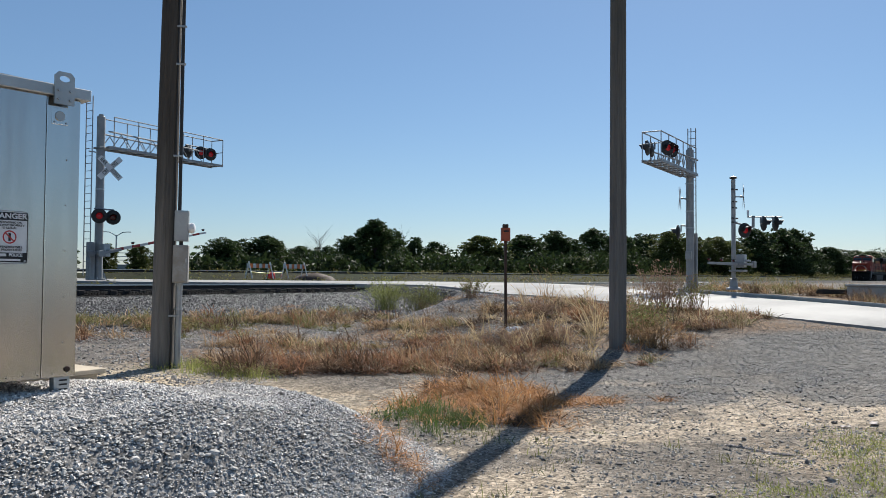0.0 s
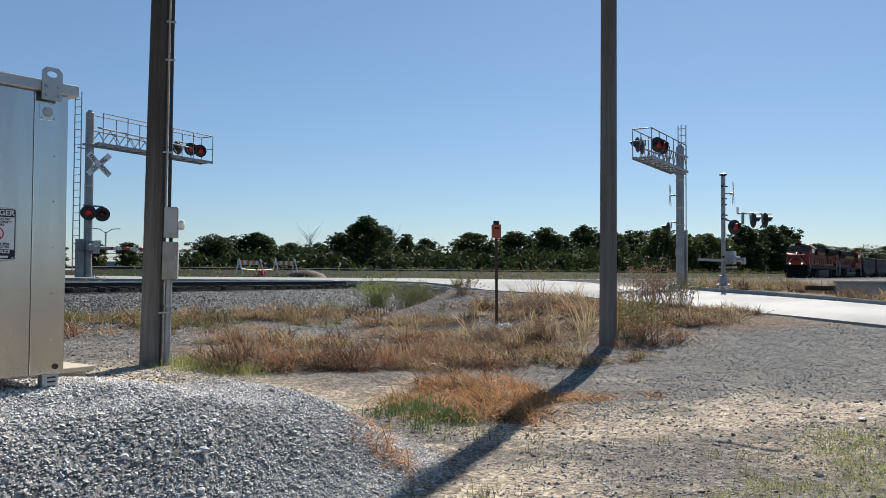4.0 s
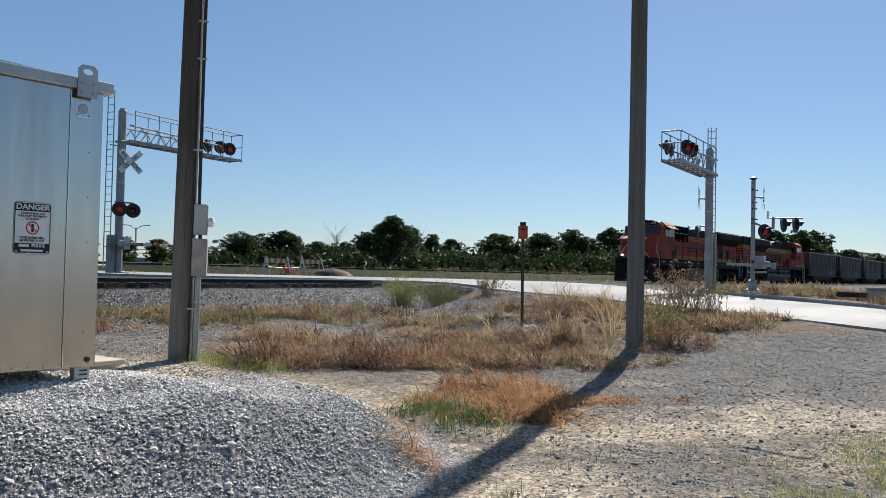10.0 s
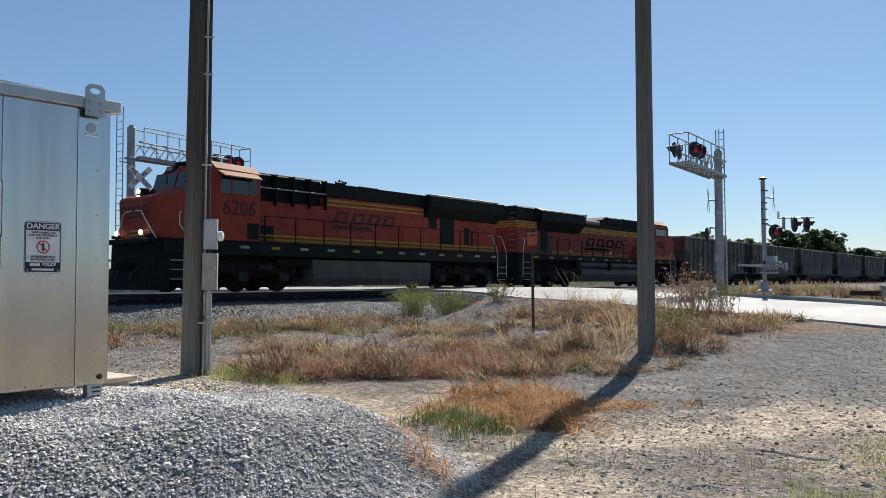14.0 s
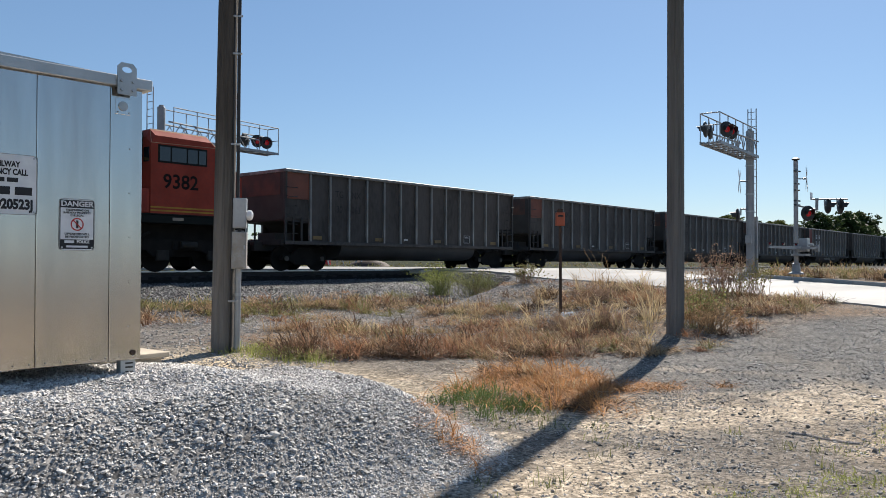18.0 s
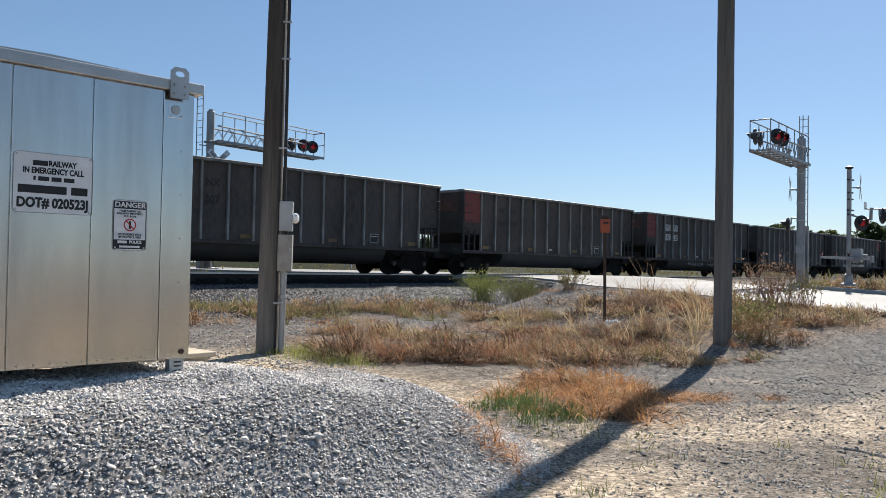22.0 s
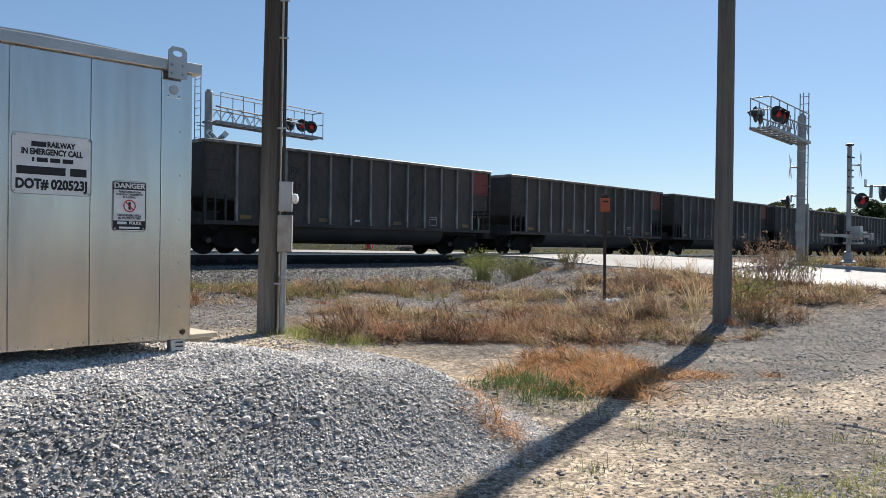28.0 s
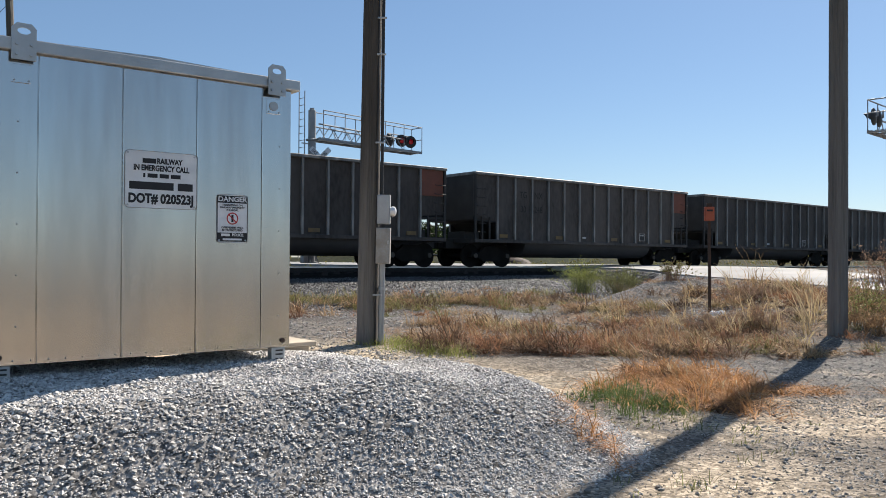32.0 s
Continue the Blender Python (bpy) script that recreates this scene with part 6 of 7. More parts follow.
    part("stripe", box(8.7, 15.1, -1.006, -0.992, 3.56, 3.64), Y, hood)
    part("stripe", box(8.7, 15.1, -1.006, -0.992, 3.74, 3.82), Y, hood)
    rad = part("radiator", MB().prism([(15.1, 3.55), (15.1, 4.50), (21.25, 4.50), (21.25, 3.95), (20.9, 3.55)], -1.0, 1.0), K, t, "dark flared radiator housing")
    for s in (-1, 1):
        v = [(15.1, s * 0.98, 3.45), (21.2, s * 0.98, 3.45), (21.25, s * 1.5, 4.0), (15.1, s * 1.5, 4.0), (21.25, s * 1.5, 4.45), (15.1, s * 1.5, 4.45), (15.3, s * 1.0, 4.56), (21.2, s * 1.0, 4.56)]
        part("radiator_wing", MB().add(v, [(0, 1, 2, 3), (3, 2, 4, 5), (5, 4, 7, 6), (0, 3, 5, 6), (1, 7, 4, 2), (0, 6, 7, 1)]), K, rad)
    # light grey strip stands for the sun catching the radiator's roof edge
    part("radiator_roof", box(15.3, 21.0, -1.3, -0.9, 4.53, 4.57, 0.01), M["hand_rail"], rad, "pale strip painted as sunlight on the radiator roof")
    rear = part("rear_hood", box(15.1, 21.15, -0.98, 0.98, 1.88, 3.55, 0.03), O, t, "faded orange rear hood")
    for x0, x1, z0, z1 in ((15.5, 16.1, 2.95, 3.5), (16.35, 17.5, 2.2, 3.5), (18.35, 18.75, 2.1, 3.1), (18.9, 19.1, 2.1, 3.0)):
        part("dark_door", box(x0, x1, -0.998, -0.98, z0, z1, 0.006), K, rear)
    for x in (19.3, 20.2):
        part("hood_door", box(x, x + 0.8, -0.995, -0.98, 2.2, 3.2, 0.008), O, rear)
    logo_bars(t, 9.2, 13.2, 2.85, 3.35, -1.0, M["logo"])
    for x0, x1 in ((5.0, 15.1), (15.1, 21.15)):
        for z in (1.96, 2.12):
            part("stripe", box(x0, x1, -0.999, -0.984, z, z + 0.09), Y, t)
    x = 2.6
    while x < 21:
        part("reflector", box(x, x + 0.4, -1.512, -1.5, 1.60, 1.70), Y if int(x) % 2 else M["hand_rail"], t)
        x += 1.45
    tank = MB().prism([(-1.42, 1.26), (-1.5, 1.2), (-1.5, 0.5), (-1.35, 0.2), (1.35, 0.2), (1.5, 0.5), (1.5, 1.2), (1.42, 1.26)], 7.6, 15.0, Matrix.Rotation(radians(-90), 4, "Z"))
    part("fuel_tank", tank, M["tank"], t, "dusty grey-brown fuel tank")
    part("air_tank", cyl(0.2, -1.0, 1.0, 14, pose(6.9, -1.2, 1.1, 0, 90)), M["loco_under"], t)
    for x in (4.4, 18.2):
        loco_truck(t, x)
    side_rails(t, 5.2, 20.4, 1.87, -1.46, 1.55)
    side_rails(t, 5.2, 20.4, 1.87, 1.46, 1.55)
    for y in (-1.2, 1.2):
        part("end_rail", MB().tube([(21.5, y, 1.87), (21.5, y, 2.9), (21.5, y * 0.3, 2.9), (21.5, y * 0.3, 1.87)], 0.02, 6), M["loco_black"], t)
    return t


def second_engine():
    t = thing("locomotive", rl(0, 0), "sooty orange and black diesel locomotive running cab last", "locomotive", "locomotives")
    O, K, Y = M["loco_orange_b"], M["loco_black"], M["loco_yellow"]
    part("frame", box(0.7, 21.6, -1.5, 1.5, 1.60, 1.88, 0.02), K, t, "black side sill")
    part("walkway", box(0.65, 21.65, -1.52, 1.52, 1.882, 1.915), K, t)
    e = part("end_hood", box(0.75, 3.0, -1.05, 1.05, 1.92, 4.45, 0.06), O, t, "sooty orange end hood")
    part("end_hood_top", box(0.70, 2.95, -1.09, 1.09, 3.78, 4.62, 0.08), K, e, "black upper end hood")
    for z in (3.43, 3.56, 3.69):
        part("stripe", box(0.73, 2.98, -1.06, 1.06, z, z + 0.085), Y, e)
    for z in np.arange(2.1, 4.2, 0.3):
        part("grab_iron", MB().tube([(0.72, -0.95, float(z)), (0.6, -0.95, float(z)), (0.6, -0.6, float(z)), (0.72, -0.6, float(z))], 0.015, 5), M["hand_rail"], e)
    hood = part("hood", box(3.0, 18.0, -0.98, 0.98, 1.92, 3.80, 0.03), O, t, "sooty orange engine hood")
    part("grille", box(3.05, 4.6, -1.0, -0.98, 2.0, 3.1, 0.004), M["rust"], hood)
    part("fan_guard", box(3.3, 4.1, -1.01, -0.98, 2.2, 3.3, 0.004), K, hood)
    for i in range(10):
        x = 4.8 + 1.22 * i
        part("hood_door", box(x, x + 1.1, -0.995, -0.98, 2.1, 3.3, 0.008), O, hood)
        part("latch", box(x + 0.98, x + 1.03, -1.004, -0.994, 2.9, 3.02), M["hand_rail"], hood)
        part("hinge", box(x + 0.1, x + 0.16, -1.004, -0.994, 3.18, 3.24), M["tank"], hood)
    for x in (6.6, 11.9):
        part("data_plate", box(x, x + 0.4, -1.0, -0.994, 2.16, 2.32), M["hand_rail"], hood)
    rad = MB()
    for s in (-1, 1):
        v = [(2.9, s * 0.98, 3.3), (7.9, s * 0.98, 3.3), (7.9, s * 1.5, 3.9), (2.7, s * 1.5, 3.9), (7.9, s * 1.5, 4.40), (2.7, s * 1.5, 4.44), (2.7, s * 1.0, 4.64), (7.9, s * 1.0, 4.58)]
        rad.add(v, [(0, 1, 2, 3), (3, 2, 4, 5), (5, 4, 7, 6), (0, 3, 5, 6), (1, 7, 4, 2), (0, 6, 7, 1)])
    rad.box(2.8, 7.9, -1.0, 1.0, 3.72, 4.56)
    rad = part("radiator", rad, K, t, "black flared radiator housing")
    # painted highlight: a pale strip where sun meets the black roof edge
    part("roof_edge", box(2.9, 7.85, -1.46, -1.30, 4.43, 4.49, 0.01), M["hand_rail"], rad, "pale strip painted as sunlight on the roof edge")
    for x in (3.9, 5.5, 6.9):
        part("roof_fan", cyl(0.6, 4.56, 4.70, 20, pose(x, 0, 0), 0.02), K, rad)
    part("exhaust_hatch", box(7.9, 11.0, -0.9, 0.9, 4.02, 4.34, 0.10), M["tan_hatch"], t, "pale tan rounded exhaust hatch")
    part("hood_roof", box(7.9, 11.2, -0.97, 0.97, 3.80, 4.03, 0.02), K, t, "black upper hood")
    h = part("air_horn", MB().tube([(9.1, -0.3, 4.55), (9.9, -0.3, 4.55)], 0.05, 8), K, t)
    part("horn_post", cyl(0.03, 4.3, 4.55, 8, pose(9.5, -0.3, 0)), K, h)
    for k in range(5):
        part("trumpet", MB().lathe([(0.03, 0), (0.04, 0.28), (0.11, 0.4)], 10, pose(9.25 + 0.13 * k, -0.3 + 0.05 * (k % 3), 4.55 + 0.06 * (k % 2), 0, -90 + 180 * (k % 2), 0)), K, h)
    part("upper_hood", MB().prism([(11.0, 3.80), (11.0, 4.42), (11.5, 4.60), (14.0, 4.60), (14.3, 4.62), (18.0, 4.62), (18.0, 3.80)], -0.98, 0.98), K, t, "black upper hood")
    part("dynamic_brake", box(11.6, 13.9, -1.06, 1.06, 4.12, 4.62, 0.06), K, t)
    part("roof_seam", box(14.05, 14.12, -1.0, 1.0, 3.82, 4.66), M["loco_under"], t)
    part("intake_grille", box(14.3, 16.2, -1.0, -0.98, 3.98, 4.52, 0.004), M["loco_under"], t)
    part("stripe_ground", box(7.9, 17.95, -0.996, -0.982, 3.42, 3.80), K, hood)
    for z in (3.435, 3.565, 3.69):
        part("stripe", box(7.9, 17.95, -1.0, -0.985, z, z + 0.095), Y, hood)
    for z in (1.99, 2.10):
        part("stripe", box(3.0, 17.95, -0.999, -0.984, z, z + 0.05), Y, hood)
    logo_bars(t, 8.75, 14.1, 2.60, 3.12, -1.0, M["logo_black"])
    cab = MB()
    prof = [(18.0, 1.92), (18.0, 4.44), (18.15, 4.72), (20.25, 4.70), (20.5, 4.5), (20.52, 1.92)]
    v = []
    k = len(prof)
    for y, dz in ((-1.5, 0.24), (-1.15, 0.0), (1.15, 0.0), (1.5, 0.24)):
        v += [(x, y, z - dz * (1 if z > 4.3 else 0)) for x, z in prof]
    f = [(j * k + i, (j + 1) * k + i, (j + 1) * k + (i + 1) % k, j * k + (i + 1) % k) for j in range(3) for i in range(k)] + [tuple(range(k)), tuple(range(4 * k - 1, 3 * k - 1, -1))]
    cab = part("cab", cab.add(v, f), M["loco_orange"], t, "faded orange cab")
    # same pale sheet here: sunlight painted onto the cab's roof slope
    part("roof_panel", MB().add([(18.0, -1.5, 4.225), (20.5, -1.5, 4.28), (20.25, -1.15, 4.71), (18.15, -1.15, 4.73), (18.0, -1.51, 4.235), (20.5, -1.51, 4.29), (20.25, -1.15, 4.72), (18.15, -1.15, 4.74)],
                                [(0, 1, 2, 3), (7, 6, 5, 4), (0, 4, 5, 1), (1, 5, 6, 2), (2, 6, 7, 3), (3, 7, 4, 0)]), M["sunlit_tan"], cab, "cab roof slope, painted tan for sunlight")
    part("window_surround", box(18.25, 20.1, -1.506, -1.49, 3.60, 4.20, 0.01), K, cab)
    for x0, x1 in ((18.32, 18.7), (18.76, 19.3), (19.36, 19.72), (19.78, 20.05)):
        part("side_window", box(x0, x1, -1.512, -1.495, 3.66, 4.14, 0.006), M["glass"], cab, "dark side window glass")
    part("rear_cab_window", box(17.985, 18.0, -1.4, -1.05, 3.62, 4.1, 0.004), M["glass"], cab, "bright window in the cab's rear wall")
    text_mesh("lettering", "9382", 0.46, M["logo_black"], cab, pose(19.1, -1.504, 2.98), 1.0, 0.012)
    for z in (1.99, 2.10):
        part("stripe", box(18.0, 21.5, -1.506, -1.498, z, z + 0.05), Y, cab)
    part("data_plate", box(21.05, 21.25, -1.456, -1.45, 2.25, 2.42), M["hand_rail"], cab)
    part("nose", MB().prism([(20.52, 1.92), (20.52, 3.78), (20.9, 3.70), (21.35, 3.55), (21.55, 3.3), (21.6, 1.92)], -1.45, 1.45), M["loco_orange"], t, "faded orange nose")
    part("equipment_box", box(15.7, 18.0, -1.48, -0.98, 1.92, 2.72, 0.03), M["loco_orange"], t, "orange battery box")
    part("equipment_step", MB().prism([(15.2, 1.92), (15.25, 2.35), (15.7, 2.6), (15.7, 1.92)], -1.46, -0.98), M["loco_orange"], t)
    for x in (15.85, 16.65, 17.3):
        part("box_door", box(x, x + 0.6, -1.488, -1.478, 2.0, 2.62, 0.006), M["loco_orange_b"], t)
    for x0, x1 in ((7.3, 10.9), (11.4, 15.6)):
        part("air_tank", cyl(0.22, 0, x1 - x0, 14, pose(x0, -1.24, 1.40, 0, 90), 0.05), M["belly"], t, "dusty air reservoir", None, True)
    tank = MB().prism([(-1.35, 1.16), (-1.42, 1.10), (-1.46, 0.80), (-1.3, 0.34), (1.3, 0.34), (1.46, 0.80), (1.42, 1.10), (1.35, 1.16)], 7.4, 15.9, Matrix.Rotation(radians(-90), 4, "Z"))
    part("fuel_tank", tank, M["belly"], t, "dusty grey fuel tank")
    for x in (10.95, 11.2):
        part("filler_pipe", MB().tube([(x, -1.46, 1.05), (x, -1.48, 1.55), (x, -1.4, 1.65)], 0.05, 8), K, t)
    part("coupler", box(-0.05, 0.7, -0.14, 0.14, 0.78, 1.06, 0.03), M["loco_under"], t, "coupler")
    part("coupler", box(21.5, 22.9, -0.14, 0.14, 0.78, 1.06, 0.03), M["loco_under"], t, "coupler")
    for x0, x1 in ((0.45, 0.75), (21.4, 21.8)):
        part("pilot", box(x0, x1, -1.4, 1.4, 0.2, 1.85, 0.03), K, t, "black end plate")
    part("underframe", box(1.0, 21.3, -0.9, 0.9, 0.5, 1.60), M["loco_under"], t)
    for x in (2.65, 4.6, 6.55, 16.65, 18.6, 20.55):
        part("traction_motor", box(x - 0.55, x + 0.55, -0.62, 0.62, 0.16, 0.8, 0.05), M["loco_under"], t)
    steps(t, 1.1, 1)
    steps(t, 21.3, -1)
    for x in (4.6, 18.6):
        loco_truck(t, x)
    side_rails(t, 3.0, 14.6, 1.87, -1.46, 1.45)
    side_rails(t, 3.0, 17.0, 1.87, 1.46, 1.45)
    x = 1.8
    while x < 21:
        part("reflector", box(x, x + 0.4, -1.512, -1.5, 1.70, 1.80), Y if int(x) % 2 else M["tan_hatch"], t)
        x += 1.7
    return t


# the lead coupler's place along the track, by the second
TRAIN = [(0.0, 156.3), (4.0, 116.0), (8.0, 75.25), (12.0, 34.05), (16.0, -6.98), (20.0, -48.05), (24.0, -89.05), (28.0, -129.95), (32.0, -170.9)]
ENGINE_2, CARS = 22.35, 45.0


def train_rows(offset):
    return [(t, rl(s + offset, 0)) for t, s in TRAIN]


def train_at(t):
    return float(np.interp(t, [a for a, _ in TRAIN], [b for _, b in TRAIN]))


# ---- trees and far things ----
def leaf_cloud(centres, radii, per, size, rng):
    """Small bent leaf clumps in lobes with an uneven outline."""
    P = []
    for c, r in zip(centres, radii):
        k = int(per * r * r)
        d = rng.normal(size=(k, 3))
        d /= np.linalg.norm(d, axis=1)[:, None]
        rr = r * rng.uniform(0.2, 1.25, k) ** 0.6
        P.append(np.array(c) + d * rr[:, None] * np.array((1, 1, 0.85)))
    P = np.concatenate(P)
    k = len(P)
    a = rng.normal(size=(k, 3))
    a /= np.linalg.norm(a, axis=1)[:, None]
    b = np.cross(a, rng.normal(size=(k, 3)))
    b /= np.linalg.norm(b, axis=1)[:, None]
    s = size * rng.uniform(0.5, 1.3, k)[:, None]
    n = np.cross(a, b)
    V = np.stack([P - a * s, P + b * s * 0.55 + n * s * 0.2, P + a * s, P - b * s * 0.55 + n * s * 0.2], 1).reshape(-1, 3)
    i = np.arange(k) * 4
    return V, np.concatenate([np.stack([i, i + 1, i + 2], 1), np.stack([i, i + 2, i + 3], 1)]).tolist()


def tree_model(seed, leafy, wide):
    """Trunk and crown meshes of a tree about 10 m high: limbs that rise from the trunk, each with ragged sprays of leaves."""
    rng = np.random.default_rng(seed)
    trunk = MB()
    trunk.tube([(0, 0, -0.4), (0.1, 0.05, 1.5), (0.05, -0.1, 3.5), (0.2, 0.1, 6.5)], 0.24, 8, 0.07)
    cs, rs = [], []
    ph = rng.uniform(0, 6.28, 6)

    def reach(a, h):
        """How far the crown stands out at a bearing and a height from 0 to 1."""
        body = max(0.0, 1.0 - abs(2 * h - 0.86) ** 2.6 * (0.62 if h > 0.43 else 0.9)) ** 0.6
        return wide * body * (0.82 + 0.16 * math.sin(2 * a + ph[0]) * math.sin(5 * h + ph[1]) + 0.16 * math.sin(3 * a + ph[2] + 6 * h) + 0.10 * math.sin(7 * a + ph[3] + 11 * h))

    for i in range(10):
        a, h = 0.628 * i * 3.1, 0.35 + 0.06 * i
        r = reach(a, h) * 0.8
        trunk.tube([(0.08, 0, 1.0 + 4.0 * i / 9), (r * 0.5 * math.cos(a), r * 0.5 * math.sin(a), h * 7.4), (r * math.cos(a), r * math.sin(a), h * 9.4)], 0.08, 5, 0.015)
    for k, lo, hi, r0, r1 in ((75, 0.25, 0.86, 0.65, 1.15), (230, 0.7, 1.2, 0.2, 0.5)):
        for i in range(k):
            a, h = rng.uniform(0, 6.28), rng.uniform(0.03, 1.0)
            out = reach(a, h) * rng.uniform(lo, hi)
            cs.append((out * math.cos(a), out * math.sin(a), 0.3 + 9.1 * h))
            rs.append(rng.uniform(r0, r1) * (1.0 - 0.35 * h))
    V, F = leaf_cloud(cs, rs, 250, 0.17, rng)
    me = bpy.data.meshes.new("crown")
    me.from_pydata(V.tolist(), [], F)
    me.materials.append(M[leafy])
    return trunk.mesh("trunk", M["bark"], True), me


def ray_place(az, n):
    """Where the bearing az from the origin crosses the line n from the railway's frame."""
    a = radians(az)
    s = n / (-math.sin(a) * UY + math.cos(a) * UX)
    return s * math.sin(a), s * math.cos(a)


# bearing, height angle of the top, half width in degrees, model, distance line
TREES = [(-15.5, 2.59, 1.51, 0, 66), (-14.6, 2.27, 1.07, 2, 70), (-12.7, 2.73, 1.78, 1, 66), (-11.7, 2.12, 0.98, 3, 70), (-10.2, 2.01, 1.42, 2, 70), (-8.3, 2.1, 1.16, 0, 74), (-6.9, 2.84, 1.16, 3, 74),
         (-4.8, 3.98, 1.6, 1, 68), (-5.8, 3.29, 1.07, 2, 72), (-3.6, 3.34, 0.98, 0, 72), (-2.1, 2.78, 0.89, 3, 76), (-0.6, 2.38, 1.25, 2, 72), (0.8, 1.3, 0.71, 4, 74), (2.7, 2.88, 1.78, 4, 68),
         (3.9, 2.04, 1.07, 2, 66), (5.7, 2.94, 1.69, 1, 72), (7.8, 3.27, 1.42, 3, 72), (9.1, 2.71, 1.16, 0, 70), (10.8, 3.37, 1.51, 1, 72), (12.6, 2.89, 1.34, 2, 70), (14.0, 3.02, 1.51, 3, 72),
         (9.4, 1.46, 1.07, 5, 62), (15.9, 3.19, 1.51, 4, 62), (17.3, 2.76, 1.25, 5, 62), (18.7, 2.77, 1.42, 4, 60), (19.8, 2.45, 1.07, 5, 60), (21.3, 3.18, 1.6, 2, 62), (22.7, 3.27, 1.51, 3, 62),
         (23.8, 3.2, 1.16, 1, 60), (24.5, 2.15, 0.8, 0, 60), (25.8, 1.96, 1.42, 2, 58), (27.0, 1.8, 1.34, 3, 58), (28.3, 1.69, 1.6, 1, 56), (30.0, 1.78, 1.78, 2, 54), (31.7, 1.8, 1.96, 3, 50),
         (-23.0, 2.0, 0.9, 4, 92), (-20.9, 1.9, 0.9, 5, 90), (-19.6, 1.5, 0.8, 4, 94), (-25.6, 1.9, 1.1, 1, 92), (-28.5, 2.2, 1.4, 2, 92), (-32.0, 2.3, 1.5, 3, 92)]


def trees():
    models = [tree_model(11 + i, "leaf_light" if i >= 4 else "leaf", 2.9) for i in range(6)]
    rng = random.Random(5)
    names = {0: "dark green broadleaf tree in the far hedge line", 4: "yellow-green broadleaf tree in the far hedge line"}
    for az, el, half, k, n in TREES:
        x, y = ray_place(az, n)
        d = math.hypot(x, y)
        z = hz(x, y)
        top = 1.6 + d * math.tan(radians(el)) - z
        r = d * math.tan(radians(half))
        t = thing("tree", pose(x, y, z - 0.1, 0, 0, rng.uniform(0, 360)), names[4 if k >= 4 else 0], "tree", "far trees")
        sx, sz = r / 2.75, top / 9.6
        for nm, me in zip(("trunk", "crown"), models[k]):
            o = new(nm, me)
            o.parent = t
            o.scale = (sx, sx, sz)
    # undergrowth that closes the foot of the hedge; shade is put into its leaf colour
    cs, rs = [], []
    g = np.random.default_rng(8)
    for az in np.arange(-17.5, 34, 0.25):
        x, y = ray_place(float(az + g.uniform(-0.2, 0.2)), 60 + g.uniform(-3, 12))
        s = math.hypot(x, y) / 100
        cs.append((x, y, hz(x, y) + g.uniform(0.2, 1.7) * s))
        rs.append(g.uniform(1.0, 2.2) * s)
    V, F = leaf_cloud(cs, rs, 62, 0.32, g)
    plant_stuff("undergrowth", V, F, M["leaf_shaded"], "undergrowth below the far trees, darkened for shade", "bushes")
    cs, rs = [], []
    for az in np.arange(-30, 32, 0.07):
        x, y = ray_place(float(az + g.uniform(-0.1, 0.1)), 36 + g.uniform(0, 24))
        k = math.hypot(x, y) / 80
        cs.append((x, y, hz(x, y) + 0.02))
        rs.append(g.uniform(0.2, 0.62) * k)
    V, F = leaf_cloud(cs, rs, 110, 0.10, g)
    plant_stuff("field_weeds", V, F, M["olive_weed"], "low green weeds beyond the tracks", "weeds")


def bare_tree(az, n, el):
    x, y = ray_place(az, n)
    d, z = math.hypot(x, y), hz(x, y)
    h = 1.6 + d * math.tan(radians(el)) - z
    rng = random.Random(int(az * 10))
    t = thing("bare_tree", pose(x, y, z), "leafless grey tree among green ones", "tree", "far trees")
    mb = MB().tube([(0, 0, -0.2), (0.1, 0, h * 0.5), (0, 0.1, h)], 0.09, 6, 0.01)
    for i in range(60):
        b = h * rng.uniform(0.3, 0.92)
        a, l = rng.uniform(0, 6.28), rng.uniform(0.6, 1.8)
        mb.tube([(0.08, 0, b), (l * 0.5 * math.cos(a), l * 0.5 * math.sin(a), b + l * 0.5), (l * math.cos(a), l * math.sin(a), b + l * 1.1)], 0.018, 4, 0.004)
    part("branch_work", mb, M["bark"], t)


def barricade(u, n, turn):
    t = thing("barricade", tr(u, n, 1.24, turn), "orange and white striped road barricade", "barricade", "barricades")
    for y in (-1.1, 1.1):
        for x in (-0.35, 0.35):
            part("leg", MB().tube([(x, y, 0), (0, y, 1.25)], 0.045, 6), M["barricade_white"], t)
    for z in (0.95,):
        for i in range(8):
            a = -1.25 + 2.5 * i / 8
            part("stripe", MB().add([(-0.06, a, z - 0.16), (-0.06, a + 0.31, z - 0.16), (-0.06, a + 0.31, z + 0.16), (-0.06, a, z + 0.16), (-0.03, a, z - 0.16), (-0.03, a + 0.31, z - 0.16), (-0.03, a + 0.31, z + 0.16), (-0.03, a, z + 0.16)],
                 [(0, 3, 2, 1), (4, 5, 6, 7), (0, 1, 5, 4), (1, 2, 6, 5), (2, 3, 7, 6), (3, 0, 4, 7)]), M["barricade_orange"] if i % 2 else M["barricade_white"], t)
    return t


def far_things():
    barricade(36.9, 46.0, -81)
    barricade(40.2, 46.0, -81)
    x, y = ray_place(-12.2, 46.5)
    t = thing("water_barrel", pose(x, y, 1.2), "low red plastic barrel beside a barricade", "barrel")
    part("body", MB().lathe([(0.30, 0), (0.36, 0.05), (0.34, 0.4), (0.28, 0.5), (0.1, 0.52)], 14), M["red_cone"], t, smooth=True)
